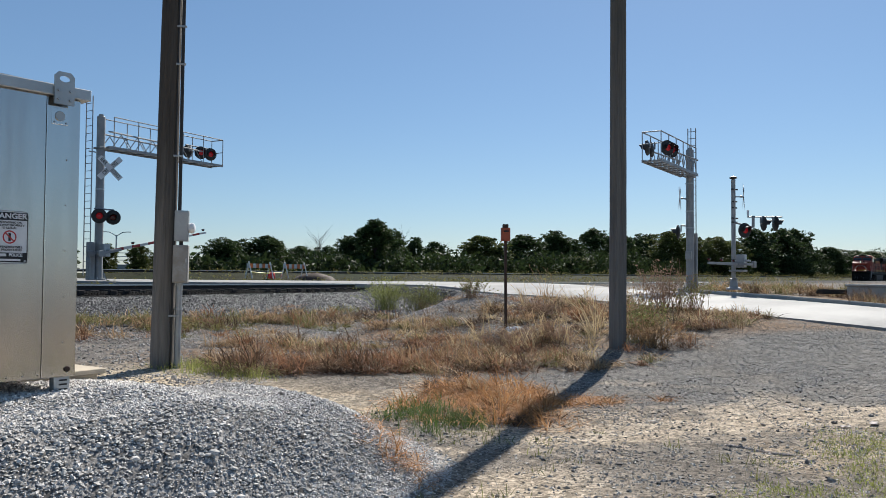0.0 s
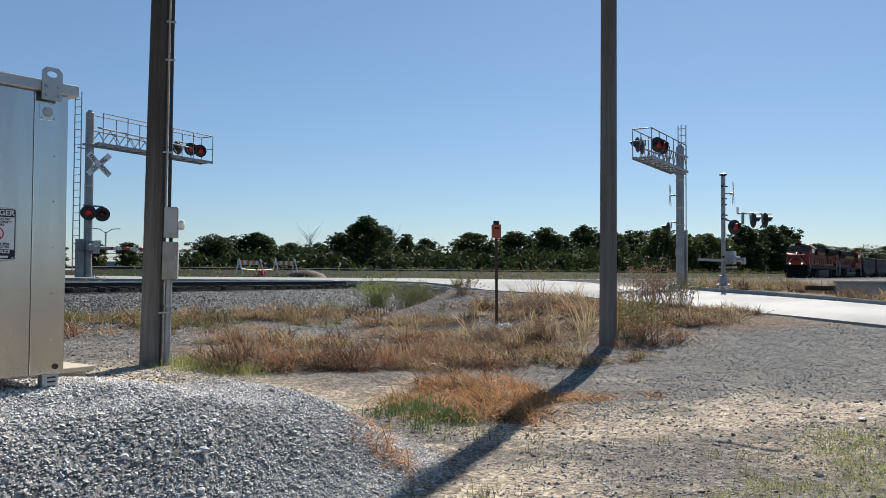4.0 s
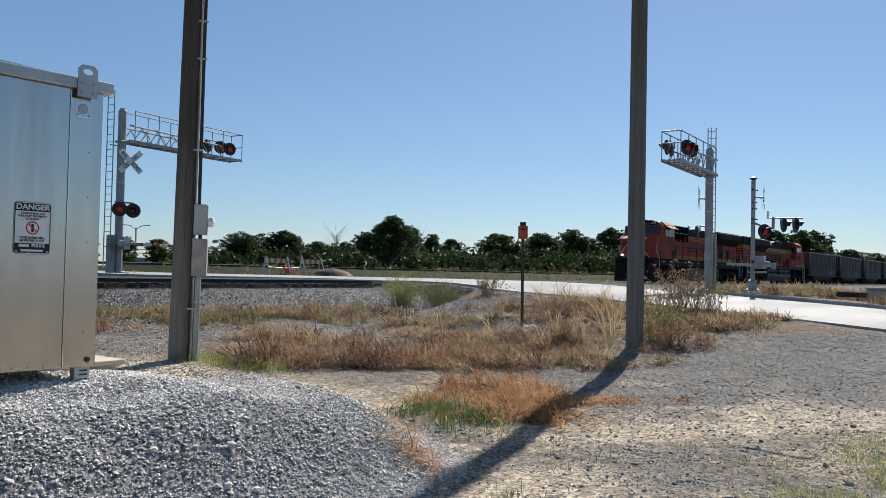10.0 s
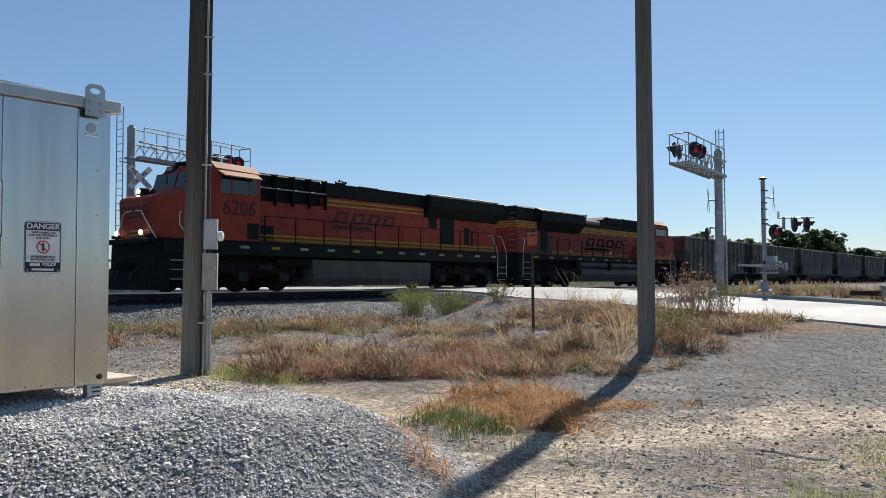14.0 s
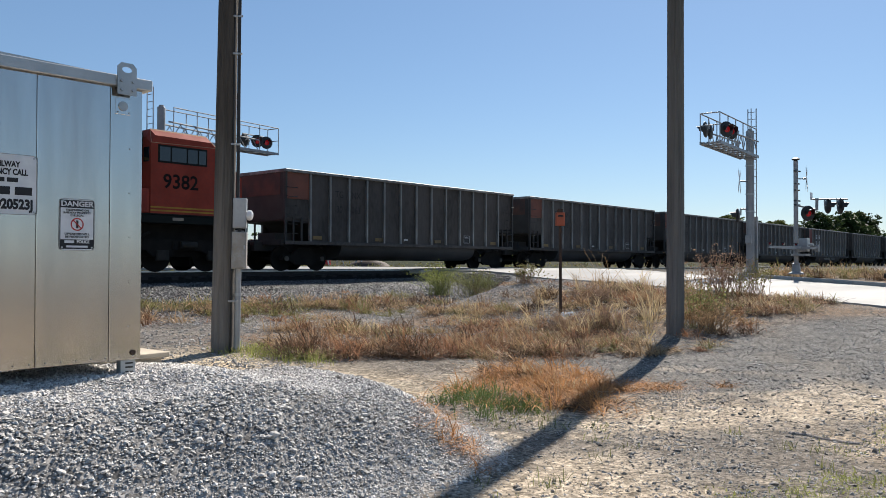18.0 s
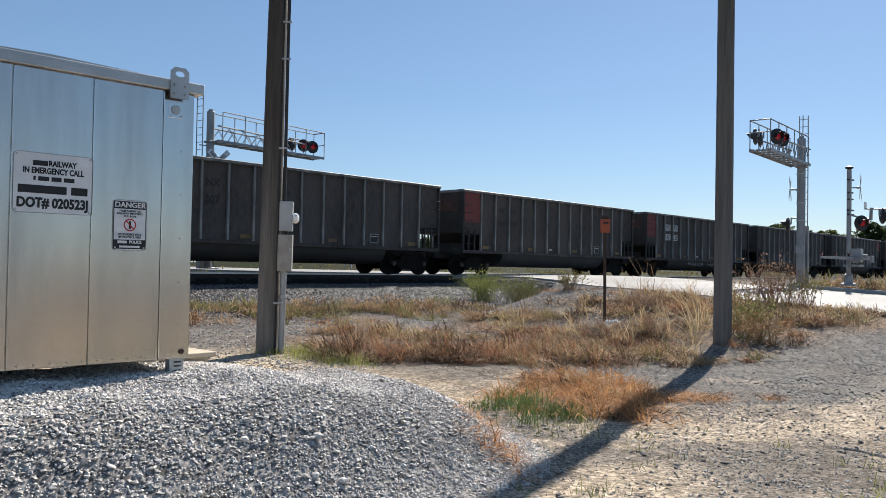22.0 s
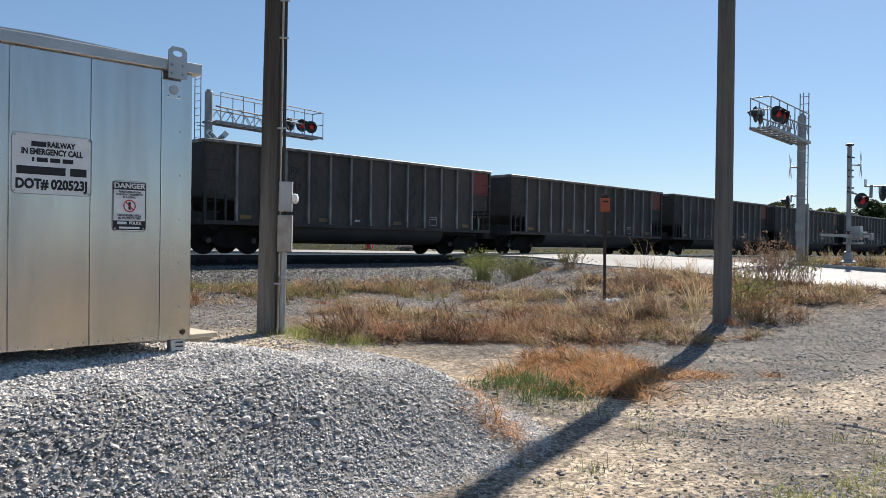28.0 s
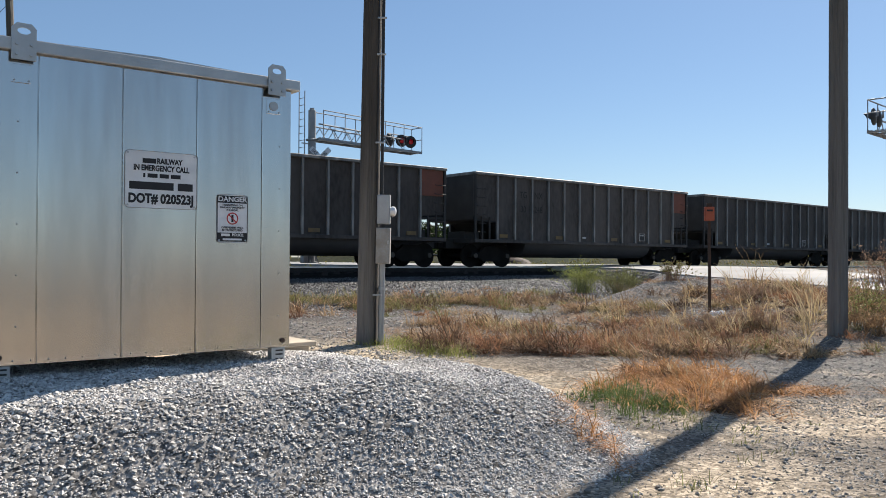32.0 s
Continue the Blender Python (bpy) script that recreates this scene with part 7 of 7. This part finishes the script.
    a, b = ray_place(-13.6, 46.3), ray_place(-11.4, 46.3)
    solo("caution_tape", MB().tube([(*a, 1.75), ((a[0] + b[0]) / 2, (a[1] + b[1]) / 2, 1.66), (*b, 1.72)], 0.035, 4), M["yellow_tape"], Matrix(), "sagging yellow caution tape between barricades", "tape")
    x, y = ray_place(-9.2, 46)
    mb = MB()
    rng = np.random.default_rng(2)
    mb.lathe([(1.3, -0.2), (0.95, 0.2), (0.5, 0.42), (0.15, 0.5)], 16)
    mb.v = [(p[0] * 1.5 + rng.uniform(-0.1, 0.1), p[1] + rng.uniform(-0.1, 0.1), p[2] + rng.uniform(-0.05, 0.05)) for p in mb.v]
    solo("dirt_mound", mb, M["rust"], pose(x, y, 1.2), "low brown heap of dirt by the closed road", "dirt heap", smooth=True)
    # distant railing of a road bridge
    x, y = ray_place(-18.0, 98)
    t = thing("bridge_railing", pose(x, y, 1.5, 0, 0, 12), "grey distant bridge wall with a steel railing", "railing")
    part("wall", box(-9, 9, -0.2, 0.2, -0.4, 1.3, 0.02), M["concrete"], t)
    for i in range(13):
        part("post", box(-9 + 1.5 * i - 0.05, -9 + 1.5 * i + 0.05, -0.05, 0.05, 1.3, 2.9), M["steel"], t)
    for z in (1.9, 2.4, 2.9):
        part("rail", box(-9, 9, -0.04, 0.04, z - 0.05, z + 0.05), M["steel"], t)
    # twin-armed street lamp
    x, y = ray_place(-22.3, 120)
    t = thing("street_lamp", pose(x, y, 1.3, 0, 0, 10), "distant twin-armed grey street lamp", "street lamp")
    part("pole", cyl(0.12, 0, 6.4, 8), M["steel"], t)
    for s in (-1, 1):
        part("arm", MB().tube([(0, 0, 6.2), (s * 0.9, 0, 6.8), (s * 1.7, 0, 6.9)], 0.07, 6), M["steel"], t)
        part("lamp_head", box(s * 1.9 - 0.35, s * 1.9 + 0.35, -0.15, 0.15, 6.82, 6.95, 0.03), M["steel"], t)
    # concrete wall end at the side road, with a broken timber rail
    t = thing("concrete_block_wall", tr(36.2, 4.2, 0.62), "grey concrete block retaining wall", "wall")
    part("block", box(0, 0.5, -5.5, 3.2, -0.3, 0.62, 0.03), M["concrete"], t)
    part("cap", box(-0.05, 0.55, -5.5, 3.25, 0.622, 0.72, 0.02), M["concrete"], t)
    part("timber", box(0.1, 0.3, 3.1, 4.4, 0.3, 0.5, 0.02), M["tie"], t)
    # leaning utility pole behind the house, with wires
    x, y = ray_place(-42.0, 40)
    t = thing("distant_utility_pole", pose(x, y, 1.2, 0, -3, 0), "dark far utility pole with two wires", "utility pole")
    part("shaft", cyl(0.16, -0.3, 13, 10), M["pole"], t)
    for z in (11.8, 10.4):
        part("wire", MB().tube([(0, 0, z), (-14, 9, z - 0.3), (-30, 20, z + 0.3)], 0.015, 4), M["cable"], t)
    far_poles = [(0.05, 1.9), (-0.6, 1.6), (21.0, 1.2)]
    for az, el in far_poles:
        x, y = ray_place(az, 130)
        d = math.hypot(x, y)
        t = thing("distant_utility_pole", pose(x, y, 1.3), "thin far utility pole", "utility pole")
        part("shaft", cyl(0.14, -0.3, d * math.tan(radians(el)) + 0.3, 8), M["pole"], t)


# ---- near plants and gravel ----
def patch(rng, k, u0, u1, n0, n1, keep):
    """k random places of a stretch of the plan, kept by a weight between 0 and 1."""
    u, n = rng.uniform(u0, u1, k), rng.uniform(n0, n1, k)
    x, y = u * UX - n * UY, u * UY + n * UX
    ok = rng.uniform(0, 1, k) < keep(u, n, x, y)
    return x[ok], y[ok]


def gravel():
    rng = np.random.default_rng(21)
    x, y = patch(rng, 150000, -1.5, 6.2, 3.4, 8.6, lambda u, n, x, y: smooth01(mound_d(u, n), -0.1, 0.15) * (1 - smooth01(n, 7.0, 8.6)))
    stones("heap_gravel", x, y, 0.0098 + 0.016 * rng.power(0.4, len(x)) ** 2, M["stone"], "loose crushed limestone on the heap", rng)
    x, y = patch(rng, 900, -3.0, 5.9, 3.9, 7.4, lambda u, n, x, y: smooth01(mound_d(u, n), 0.0, 0.3) * (0.3 + 0.7 * np.exp(-((u - 3.3) / 0.8) ** 2 - ((n - 4.7) / 0.5) ** 2)))
    stones("heap_stones", x, y, rng.uniform(0.016, 0.036, len(x)), M["stone"], "coarser stones on the heap", rng, True)
    x, y = patch(rng, 270000, 3.6, 20.5, -2.5, 8.5, lambda u, n, x, y: np.clip(11 / (1 + np.hypot(x, y)), 0, 1) ** 1.3 * (1 - 0.62 * sand(u, n, x, y)) * (1 - 0.9 * smooth01(n, 5.8, 6.8) * (1 - smooth01(u, 8, 9.5))) * (0.35 + 0.65 * smooth01(lumps(x, y, 2.2, 1.1), -0.3, 0.2)))
    stones("lot_gravel", x, y, 0.0075 + 0.017 * rng.power(0.35, len(x)) ** 2, M["lot_stone"], "grey gravel strewn over the lot", rng, rise=0.08)
    x, y = patch(rng, 900, 3.6, 13, 0.3, 6.5, lambda u, n, x, y: 0.25 + 0.75 * smooth01(lumps(x, y, 1.4, 6.0), 0.0, 0.4))
    stones("lot_stones", x, y, rng.uniform(0.014, 0.034, len(x)), M["clod"], "dark clods and stones on the lot", rng, True)
    x, y = patch(rng, 62000, 4.5, 21, 9, 19, lambda u, n, x, y: 0.3 + 0.7 * smooth01(lumps(x, y, 1.3, 2.0), -0.3, 0.3))
    stones("field_gravel", x, y, 0.014 + 0.024 * rng.power(0.5, len(x)) ** 2, M["field_stone"], "grey gravel between the weeds", rng)
    x, y = patch(rng, 78000, 0, 26.5, 16.0, 25.0, lambda u, n, x, y: (u < road_u0(n) - 0.1) * np.maximum(smooth01(n + 0.8 * lumps(x, y, 1.0, 7.0), 16.5, 20), smooth01(u, 16, 18)))
    stones("ballast", x, y, rng.uniform(0.022, 0.058, len(x)), M["ballast_stone"], "dark ballast stones on the bank", rng)


def tufts(rng, cx, cy, spread, per, length, width, lean, curl=0.5):
    k = len(cx)
    i = np.repeat(np.arange(k), per)
    x, y = cx[i] + rng.normal(0, 1, k * per) * spread, cy[i] + rng.normal(0, 1, k * per) * spread
    size = rng.uniform(0.35, 1.25, k)[i]
    return blades(x, y, height(x, y), rng.uniform(0.45, 1.2, k * per) * length * size, width * rng.uniform(0.6, 1.2, k * per), np.abs(rng.normal(0, 1, k * per)) * lean, rng, curl)


def clumps(rng, cx, cy, tall, radius, per, width, flat=0.45):
    """Arching dead stems from each centre, over a mat of fallen ones."""
    k = len(cx)
    i = np.repeat(np.arange(k), per)
    m = len(i)
    size = (0.35 + 0.9 * rng.uniform(0, 1, k) ** 1.6)[i]
    lying = rng.uniform(0, 1, m) < flat
    a, r = rng.uniform(0, 6.28, m), np.sqrt(rng.uniform(0, 1, m)) * np.where(lying, 1.0, 0.45) * radius * size
    x, y = cx[i] + np.cos(a) * r, cy[i] + np.sin(a) * r
    z = height(x, y) + np.where(lying, rng.uniform(0, 0.45, m) ** 1.3 * tall * size, 0.0)
    sway = (rng.uniform(0, 6.28, k))[i]
    head = np.where(lying, rng.uniform(0, 6.28, m), a * 0.6 + sway * 0.4 + rng.normal(0, 0.5, m))
    lean = np.where(lying, rng.uniform(1.0, 1.8, m), np.abs(rng.normal(0.45, 0.4, m)))
    length = np.where(lying, rng.uniform(0.5, 1.1, m) * radius * 1.2, rng.uniform(0.5, 1.25, m) * tall * size * 1.25)
    return blades(x, y, z, length, width * rng.uniform(0.5, 1.4, m), lean, rng, 1.0, head)


def weed_area(rng, k, area, keep, tall, radius, per, width, mats, label, flat=0.45):
    """Clumps of one stretch, shared out among materials by clump."""
    x, y = patch(rng, k, *area, keep)
    pick = rng.uniform(0, 1, len(x))
    lo = 0.0
    for mat, share in mats:
        ok = (pick >= lo) & (pick < lo + share)
        lo += share
        V, F = clumps(rng, x[ok], y[ok], tall, radius, per, width, flat)
        plant_stuff("dry_weeds", V, F, M[mat], label, "dry grass")


def ridge(u, n, u0, n0, u1, n1, half):
    """1 on the line between two places of the plan, falling to 0 at its sides."""
    du, dn = u1 - u0, n1 - n0
    k = np.clip(((u - u0) * du + (n - n0) * dn) / (du * du + dn * dn), 0, 1)
    return np.exp(-(np.hypot(u - u0 - k * du, n - n0 - k * dn) / half) ** 2)


def weeds():
    rng = np.random.default_rng(31)
    # orange matted straw by the heap
    weed_area(rng, 190, (6.4, 10.0, 4.2, 7.4), lambda u, n, x, y: np.clip(1.7 * ridge(u, n, 7.6, 5.3, 8.8, 6.2, 0.68) - 0.1, 0, 1), 0.24, 0.40, 130, 0.011,
              (("straw", 0.76), ("pale_weed", 0.1), ("brown_weed", 0.14)), "matted orange dead grass beside the heap", 0.72)
    weed_area(rng, 26, (8.8, 10.2, 4.0, 5.2), lambda u, n, x, y: ridge(u, n, 9.2, 4.9, 9.7, 4.5, 0.35), 0.10, 0.3, 90, 0.010, (("straw", 0.6), ("brown_weed", 0.4)), "flat rust-brown dead grass patch", 0.8)
    x, y = patch(rng, 90, 4.3, 5.4, 3.6, 4.9, lambda u, n, x, y: ridge(u, n, 4.95, 4.6, 4.7, 3.95, 0.17))
    V, F = matted(rng, x, y, 0.17, 0.07, 44, 0.24, 0.007)
    plant_stuff("orange_straw", V, F, M["straw"], "small orange straw clump at the heap's foot", "dry grass")
    # green grass in the hollow
    x, y = patch(rng, 170, 5.2, 7.6, 4.3, 6.4, lambda u, n, x, y: ridge(u, n, 6.75, 5.2, 7.15, 6.25, 0.27))
    V, F = tufts(rng, x, y, 0.10, 50, 0.22, 0.008, 0.7, 0.8)
    plant_stuff("green_grass", V, F, M["grass"], "green grass tuft in the hollow by the heap", "grass")
    x, y = patch(rng, 40, 5.4, 7.4, 4.0, 5.2, lambda u, n, x, y: ridge(u, n, 6.0, 5.0, 6.7, 4.6, 0.25))
    V, F = tufts(rng, x, y, 0.12, 30, 0.10, 0.009, 0.8, 0.6)
    plant_stuff("green_grass", V, F, M["green_weed"], "small pale green sprouts by the heap", "grass")
    # brown ridge of dead weeds
    weed_area(rng, 420, (6.8, 11.5, 7.2, 11.6), lambda u, n, x, y: np.clip(1.6 * ridge(u, n, 8.25, 10.3, 10.9, 7.9, 0.55), 0, 1), 0.36, 0.46, 105, 0.014,
              (("dry_weed", 0.24), ("rust_weed", 0.36), ("brown_weed", 0.34), ("pale_weed", 0.06)), "matted rust-brown dead weeds across the ground", 0.66)
    # the wide patch to the road and the pole
    weed_area(rng, 1050, (9.5, 20.4, 5.6, 13.5), lambda u, n, x, y: smooth01(n + 0.75 * (u - 10), 7.6, 8.6) * (1 - smooth01(n + 0.25 * (u - 14), 11.6, 13.6)) * (0.12 + 0.88 * smooth01(lumps(x, y, 1.2, 4.0), -0.25, 0.25)),
              0.27, 0.42, 72, 0.015, (("dry_weed", 0.34), ("brown_weed", 0.22), ("rust_weed", 0.22), ("pale_weed", 0.12), ("olive_weed", 0.10)), "tangled dry brown weeds on the stony ground", 0.66)
    weed_area(rng, 34, (13, 20, 7.0, 12.0), lambda u, n, x, y: 0.8 + 0 * u, 0.85, 0.3, 26, 0.013, (("pale_weed", 0.6), ("dry_weed", 0.4)), "tall dry grass stalks above the weeds", 0.1)
    weed_area(rng, 220, (7, 20, 10, 15.5), lambda u, n, x, y: smooth01(lumps(x, y, 0.9, 8.0), 0.0, 0.4), 0.14, 0.34, 50, 0.013, (("dry_weed", 0.6), ("rust_weed", 0.4)), "scattered low dry tufts on the stony ground", 0.7)
    # along the bank below the track
    weed_area(rng, 900, (4.5, 18.5, 14.0, 20.5), lambda u, n, x, y: np.exp(-((n - 17.3) / 1.5) ** 2) * (0.1 + 0.9 * smooth01(lumps(x, y, 0.8, 1.0), -0.3, 0.25)), 0.32, 0.5, 66, 0.02,
              (("dry_weed", 0.26), ("rust_weed", 0.16), ("brown_weed", 0.24), ("olive_weed", 0.34)), "dry brown and olive weeds on the bank", 0.6)
    x, y = patch(rng, 240, 9, 18.5, 16.0, 21.0, lambda u, n, x, y: np.exp(-((n - 18.6) / 1.1) ** 2) * smooth01(lumps(x, y, 0.9, 3.0), 0.0, 0.4))
    V, F = tufts(rng, x, y, 0.24, 60, 0.34, 0.013, 0.8, 0.8)
    plant_stuff("bank_weeds", V, F, M["olive_weed"], "olive green weeds on the ballast bank", "weeds")
    # green fringe by the left pole, at the lot's near side, and sparse sprigs
    x, y = patch(rng, 260, 6.4, 9.0, 8.8, 11.8, lambda u, n, x, y: ridge(u, n, 7.5, 11.1, 7.6, 9.7, 0.3))
    V, F = tufts(rng, x, y, 0.16, 45, 0.16, 0.010, 0.6, 0.5)
    plant_stuff("green_grass", V, F, M["lime_weed"], "low yellow-green weeds near the pole's foot", "weeds")
    x, y = patch(rng, 1100, 3.8, 9.5, -1.8, 2.4, lambda u, n, x, y: (1 - smooth01(n - 0.05 * (u - 5) + 0.4 * lumps(x, y, 2.0, 5.0), 1.3, 2.3)) * (0.15 + 0.85 * smooth01(lumps(x, y, 1.6, 2.0), -0.3, 0.2)))
    V, F = tufts(rng, x, y, 0.11, 44, 0.065, 0.008, 1.1, 0.6)
    plant_stuff("green_weeds", V, F, M["lime_weed"], "yellow-green creeping weeds on the gravel", "weeds")
    x, y = patch(rng, 30, 4.0, 8, 1.8, 4.2, lambda u, n, x, y: 0.6 + 0 * u)
    V, F = tufts(rng, x, y, 0.06, 12, 0.11, 0.007, 0.5, 0.5)
    plant_stuff("green_sprigs", V, F, M["green_weed"], "single green sprigs in the dirt", "weeds")
    # right of the road
    weed_area(rng, 420, (31, 44, 4.5, 13), lambda u, n, x, y: smooth01(lumps(x, y, 0.6, 3.0), -0.3, 0.3), 0.5, 0.6, 60, 0.022, (("dry_weed", 0.4), ("brown_weed", 0.2), ("olive_weed", 0.4)), "dry weeds on the verge behind the kerb")


def stem_bush(x, y, h, r, k, mats, label, seed, leaves=8, leaf=0.026):
    """A loose bush of thin stems with small leaves or seed heads."""
    rng = np.random.default_rng(seed)
    t = thing("weed_bush", pose(x, y, hz(x, y)), label, "bush", "weed bushes")
    mb = MB()
    P = []
    for i in range(k):
        a, out = rng.uniform(0, 6.28), r * rng.uniform(0.15, 1.0)
        hh = h * rng.uniform(0.6, 1.05) * (1 - 0.35 * (out / r) ** 2)
        b = (rng.normal(0, r * 0.25), rng.normal(0, r * 0.25), -0.02)
        e = (b[0] + out * math.cos(a), b[1] + out * math.sin(a), hh)
        mid = ((b[0] + e[0]) / 2 * 0.8 + b[0] * 0.2, (b[1] + e[1]) / 2 * 0.8 + b[1] * 0.2, hh * 0.6)
        mb.tube([b, mid, e], 0.007, 4, 0.003)
        for j in range(leaves):
            f = rng.uniform(0.25, 1.0)
            p = Vector(mid).lerp(Vector(e), (f - 0.4) / 0.6) if f > 0.4 else Vector(b).lerp(Vector(mid), f / 0.4)
            P.append(tuple(p + Vector(rng.normal(0, 0.05, 3))))
    part("stem_tangle", mb, mats[0], t)
    P = np.array(P)
    V, F = leaf_cloud(P, np.full(len(P), leaf * 1.6), 1.0 / (leaf * 1.6) ** 2 * 2.2, leaf, rng)
    part("foliage", MB().add(V.tolist(), F), mats[1], t)
    return t


def bushes():
    G, D, T = M["olive_weed"], M["tumble"], M["tumble"]
    p = lambda u, n: tr(u, n).translation
    for u, n, h, r, k, mats, label, seed in (
            (20.5, 18.7, 1.15, 1.0, 120, (M["lime_weed"], M["lime_weed"]), "yellow-green flowering weed bush on the bank", 1), (21.3, 17.7, 1.0, 1.1, 110, (M["olive_weed"], M["green_weed"]), "olive weed bush with dark seed heads", 2),
            (15.2, 6.9, 0.85, 0.75, 60, (M["dry_weed"], M["green_weed"]), "tall olive and brown weeds round the pole", 3), (14.7, 6.4, 0.6, 0.6, 50, (M["dry_weed"], M["dry_weed"]), "dry brown weeds at the pole's foot", 4),
            (14.1, 8.3, 0.5, 0.6, 36, (D, D), "dry brown weeds behind the pole", 5), (17.6, 8.2, 0.8, 0.7, 36, (M["dry_weed"], M["dry_weed"]), "tall dry brown grass stand", 6),
            (19.1, 8.1, 1.3, 0.85, 64, (T, T), "tangled rust-brown tumbleweed bush by the road", 7), (19.3, 7.5, 0.95, 0.8, 44, (D, G), "olive and brown weed bush by the road", 8),
            (16.4, 10.0, 0.5, 0.7, 36, (D, D), "dry brown weed clump", 9), (18.4, 13.5, 0.6, 0.5, 40, (D, G), "olive weed clump by the road edge", 10), (13.2, 9.0, 0.45, 0.7, 36, (D, D), "dry brown weed clump", 11)):
        q = p(u, n)
        stem_bush(q.x, q.y, h, r, k, mats, label, seed)


def litter():
    """A pale chain, paper scraps and a crumpled bag on the ground."""
    rng = np.random.default_rng(12)
    t = thing("ground_chain", pose(0, 0, 0), "pale chain lying on the gravel", "chain")
    link = MB()
    seg = 10
    ring = [(0.016 * math.cos(2 * math.pi * i / seg), 0.010 * math.sin(2 * math.pi * i / seg), 0) for i in range(seg + 1)]
    me = link.tube(ring, 0.0036, 5).mesh("link", M["paper"])
    for i in range(44):
        k = i / 43
        x, y = 2.72 + 0.46 * k, 7.70 - 0.43 * k + 0.03 * math.sin(7 * k)
        o = new("link", me)
        o.parent = t
        o.matrix_local = pose(x, y, hz(x, y) + 0.009, 70 if i % 2 else 0, 0, -34 + float(rng.uniform(-12, 12)))
    for az, d, s in ((24.4, 10.6, 0.07), (25.0, 10.0, 0.05), (26.6, 9.7, 0.06), (28.2, 10.0, 0.08), (17.0, 13.3, 0.06), (10.0, 13.0, 0.05), (14.6, 9.2, 0.05), (29.4, 10.4, 0.07), (5.0, 17.4, 0.2)):
        x, y = d * math.sin(radians(az)), d * math.cos(radians(az))
        bag = az == 5.0
        n = 5
        v = [(s * (i / (n - 1) - 0.5) * 1.6, s * (j / (n - 1) - 0.5), float(rng.uniform(0, s * (0.8 if bag else 0.22)))) for i in range(n) for j in range(n)]
        v += [(p[0], p[1], p[2] + 0.004) for p in v]
        f = [(i * n + j, i * n + j + 1, (i + 1) * n + j + 1, (i + 1) * n + j) for i in range(n - 1) for j in range(n - 1)]
        f += [tuple(q + n * n for q in reversed(p)) for p in f]
        solo("plastic_bag" if bag else "paper_scrap", MB().add(v, f), M["white_paint"] if bag else M["paper"], pose(x, y, hz(x, y) + 0.015, 0, 0, float(rng.uniform(0, 180))),
             "crumpled pale plastic bag in dry weeds" if bag else "small pale paper scrap lying on gravel", "bag" if bag else "litter", "" if bag else "paper scraps")


def ties():
    rng = np.random.default_rng(6)
    bed = bpy.data.objects["railway_track"]
    me = box(-0.115, 0.115, -1.3, 1.3, -0.34, -0.172, 0.015).mesh("tie", M["tie"])
    for i in range(150):
        o = new("tie", me)
        o.parent = bed
        o.matrix_local = Matrix.Translation((-12 + 0.55 * i, float(rng.uniform(-0.04, 0.04)), float(rng.uniform(-0.01, 0.01)))) @ pose(0, 0, 0, 0, 0, float(rng.uniform(-1, 1)))
    for i in range(7):
        u = 25.9 + 2.1 * i
        for y0, y1 in ((-0.62, -0.01), (0.01, 0.62), (-1.55, -0.82), (0.82, 1.55)):
            part("crossing_panel", box(0.01, 2.09, y0, y1, -0.16, 0.0, 0.012), M["concrete"], bed, "concrete crossing panel", Matrix.Translation((u, 0, -0.004)))


# ---- build ----
ground()
road()
track_bed()
rail_track(rl(0, 0), "railway_track", "polished rails on dark ties across the road")
rail_track(tr(0, 51.0, 1.86), "far_railway_track", "second rusty track on a low bank")
equipment_house()
step_board()
poles()
marker_post()
signals()
far_gate = gate_arm_far()
lead, second = lead_engine(), second_engine()
cars = gondolas(20)
trees()
bare_tree(-8.9, 70, 2.7)
bare_tree(-2.9, 72, 2.9)
bare_tree(-0.2, 74, 1.9)
far_things()
gravel()
weeds()
bushes()
litter()
ties()


def motions():
    walk(lead, train_rows(0.0))
    walk(second, train_rows(ENGINE_2))
    for i, car in enumerate(cars):
        walk(car, train_rows(CARS + GON_L * i))
    for wheel, r in WHEELS[:12 + 4 * 12]:
        p = wheel.matrix_local.translation.copy()
        walk(wheel, [(k / 15, Matrix.Translation(p) @ Matrix.Rotation((train_at(k / 15) - 156.3) / r, 4, "Y")) for k in range(481)])
    base = tr(17.07, 30.78, 2.50, 9)
    walk(far_gate, [(t, base @ pose(0, 0, 0, 0, -a, 0)) for t, a in ((0.0, 11.0), (0.5, 6.0), (1.0, 1.6), (1.4, 0.0), (32.0, 0.0))])


motions()
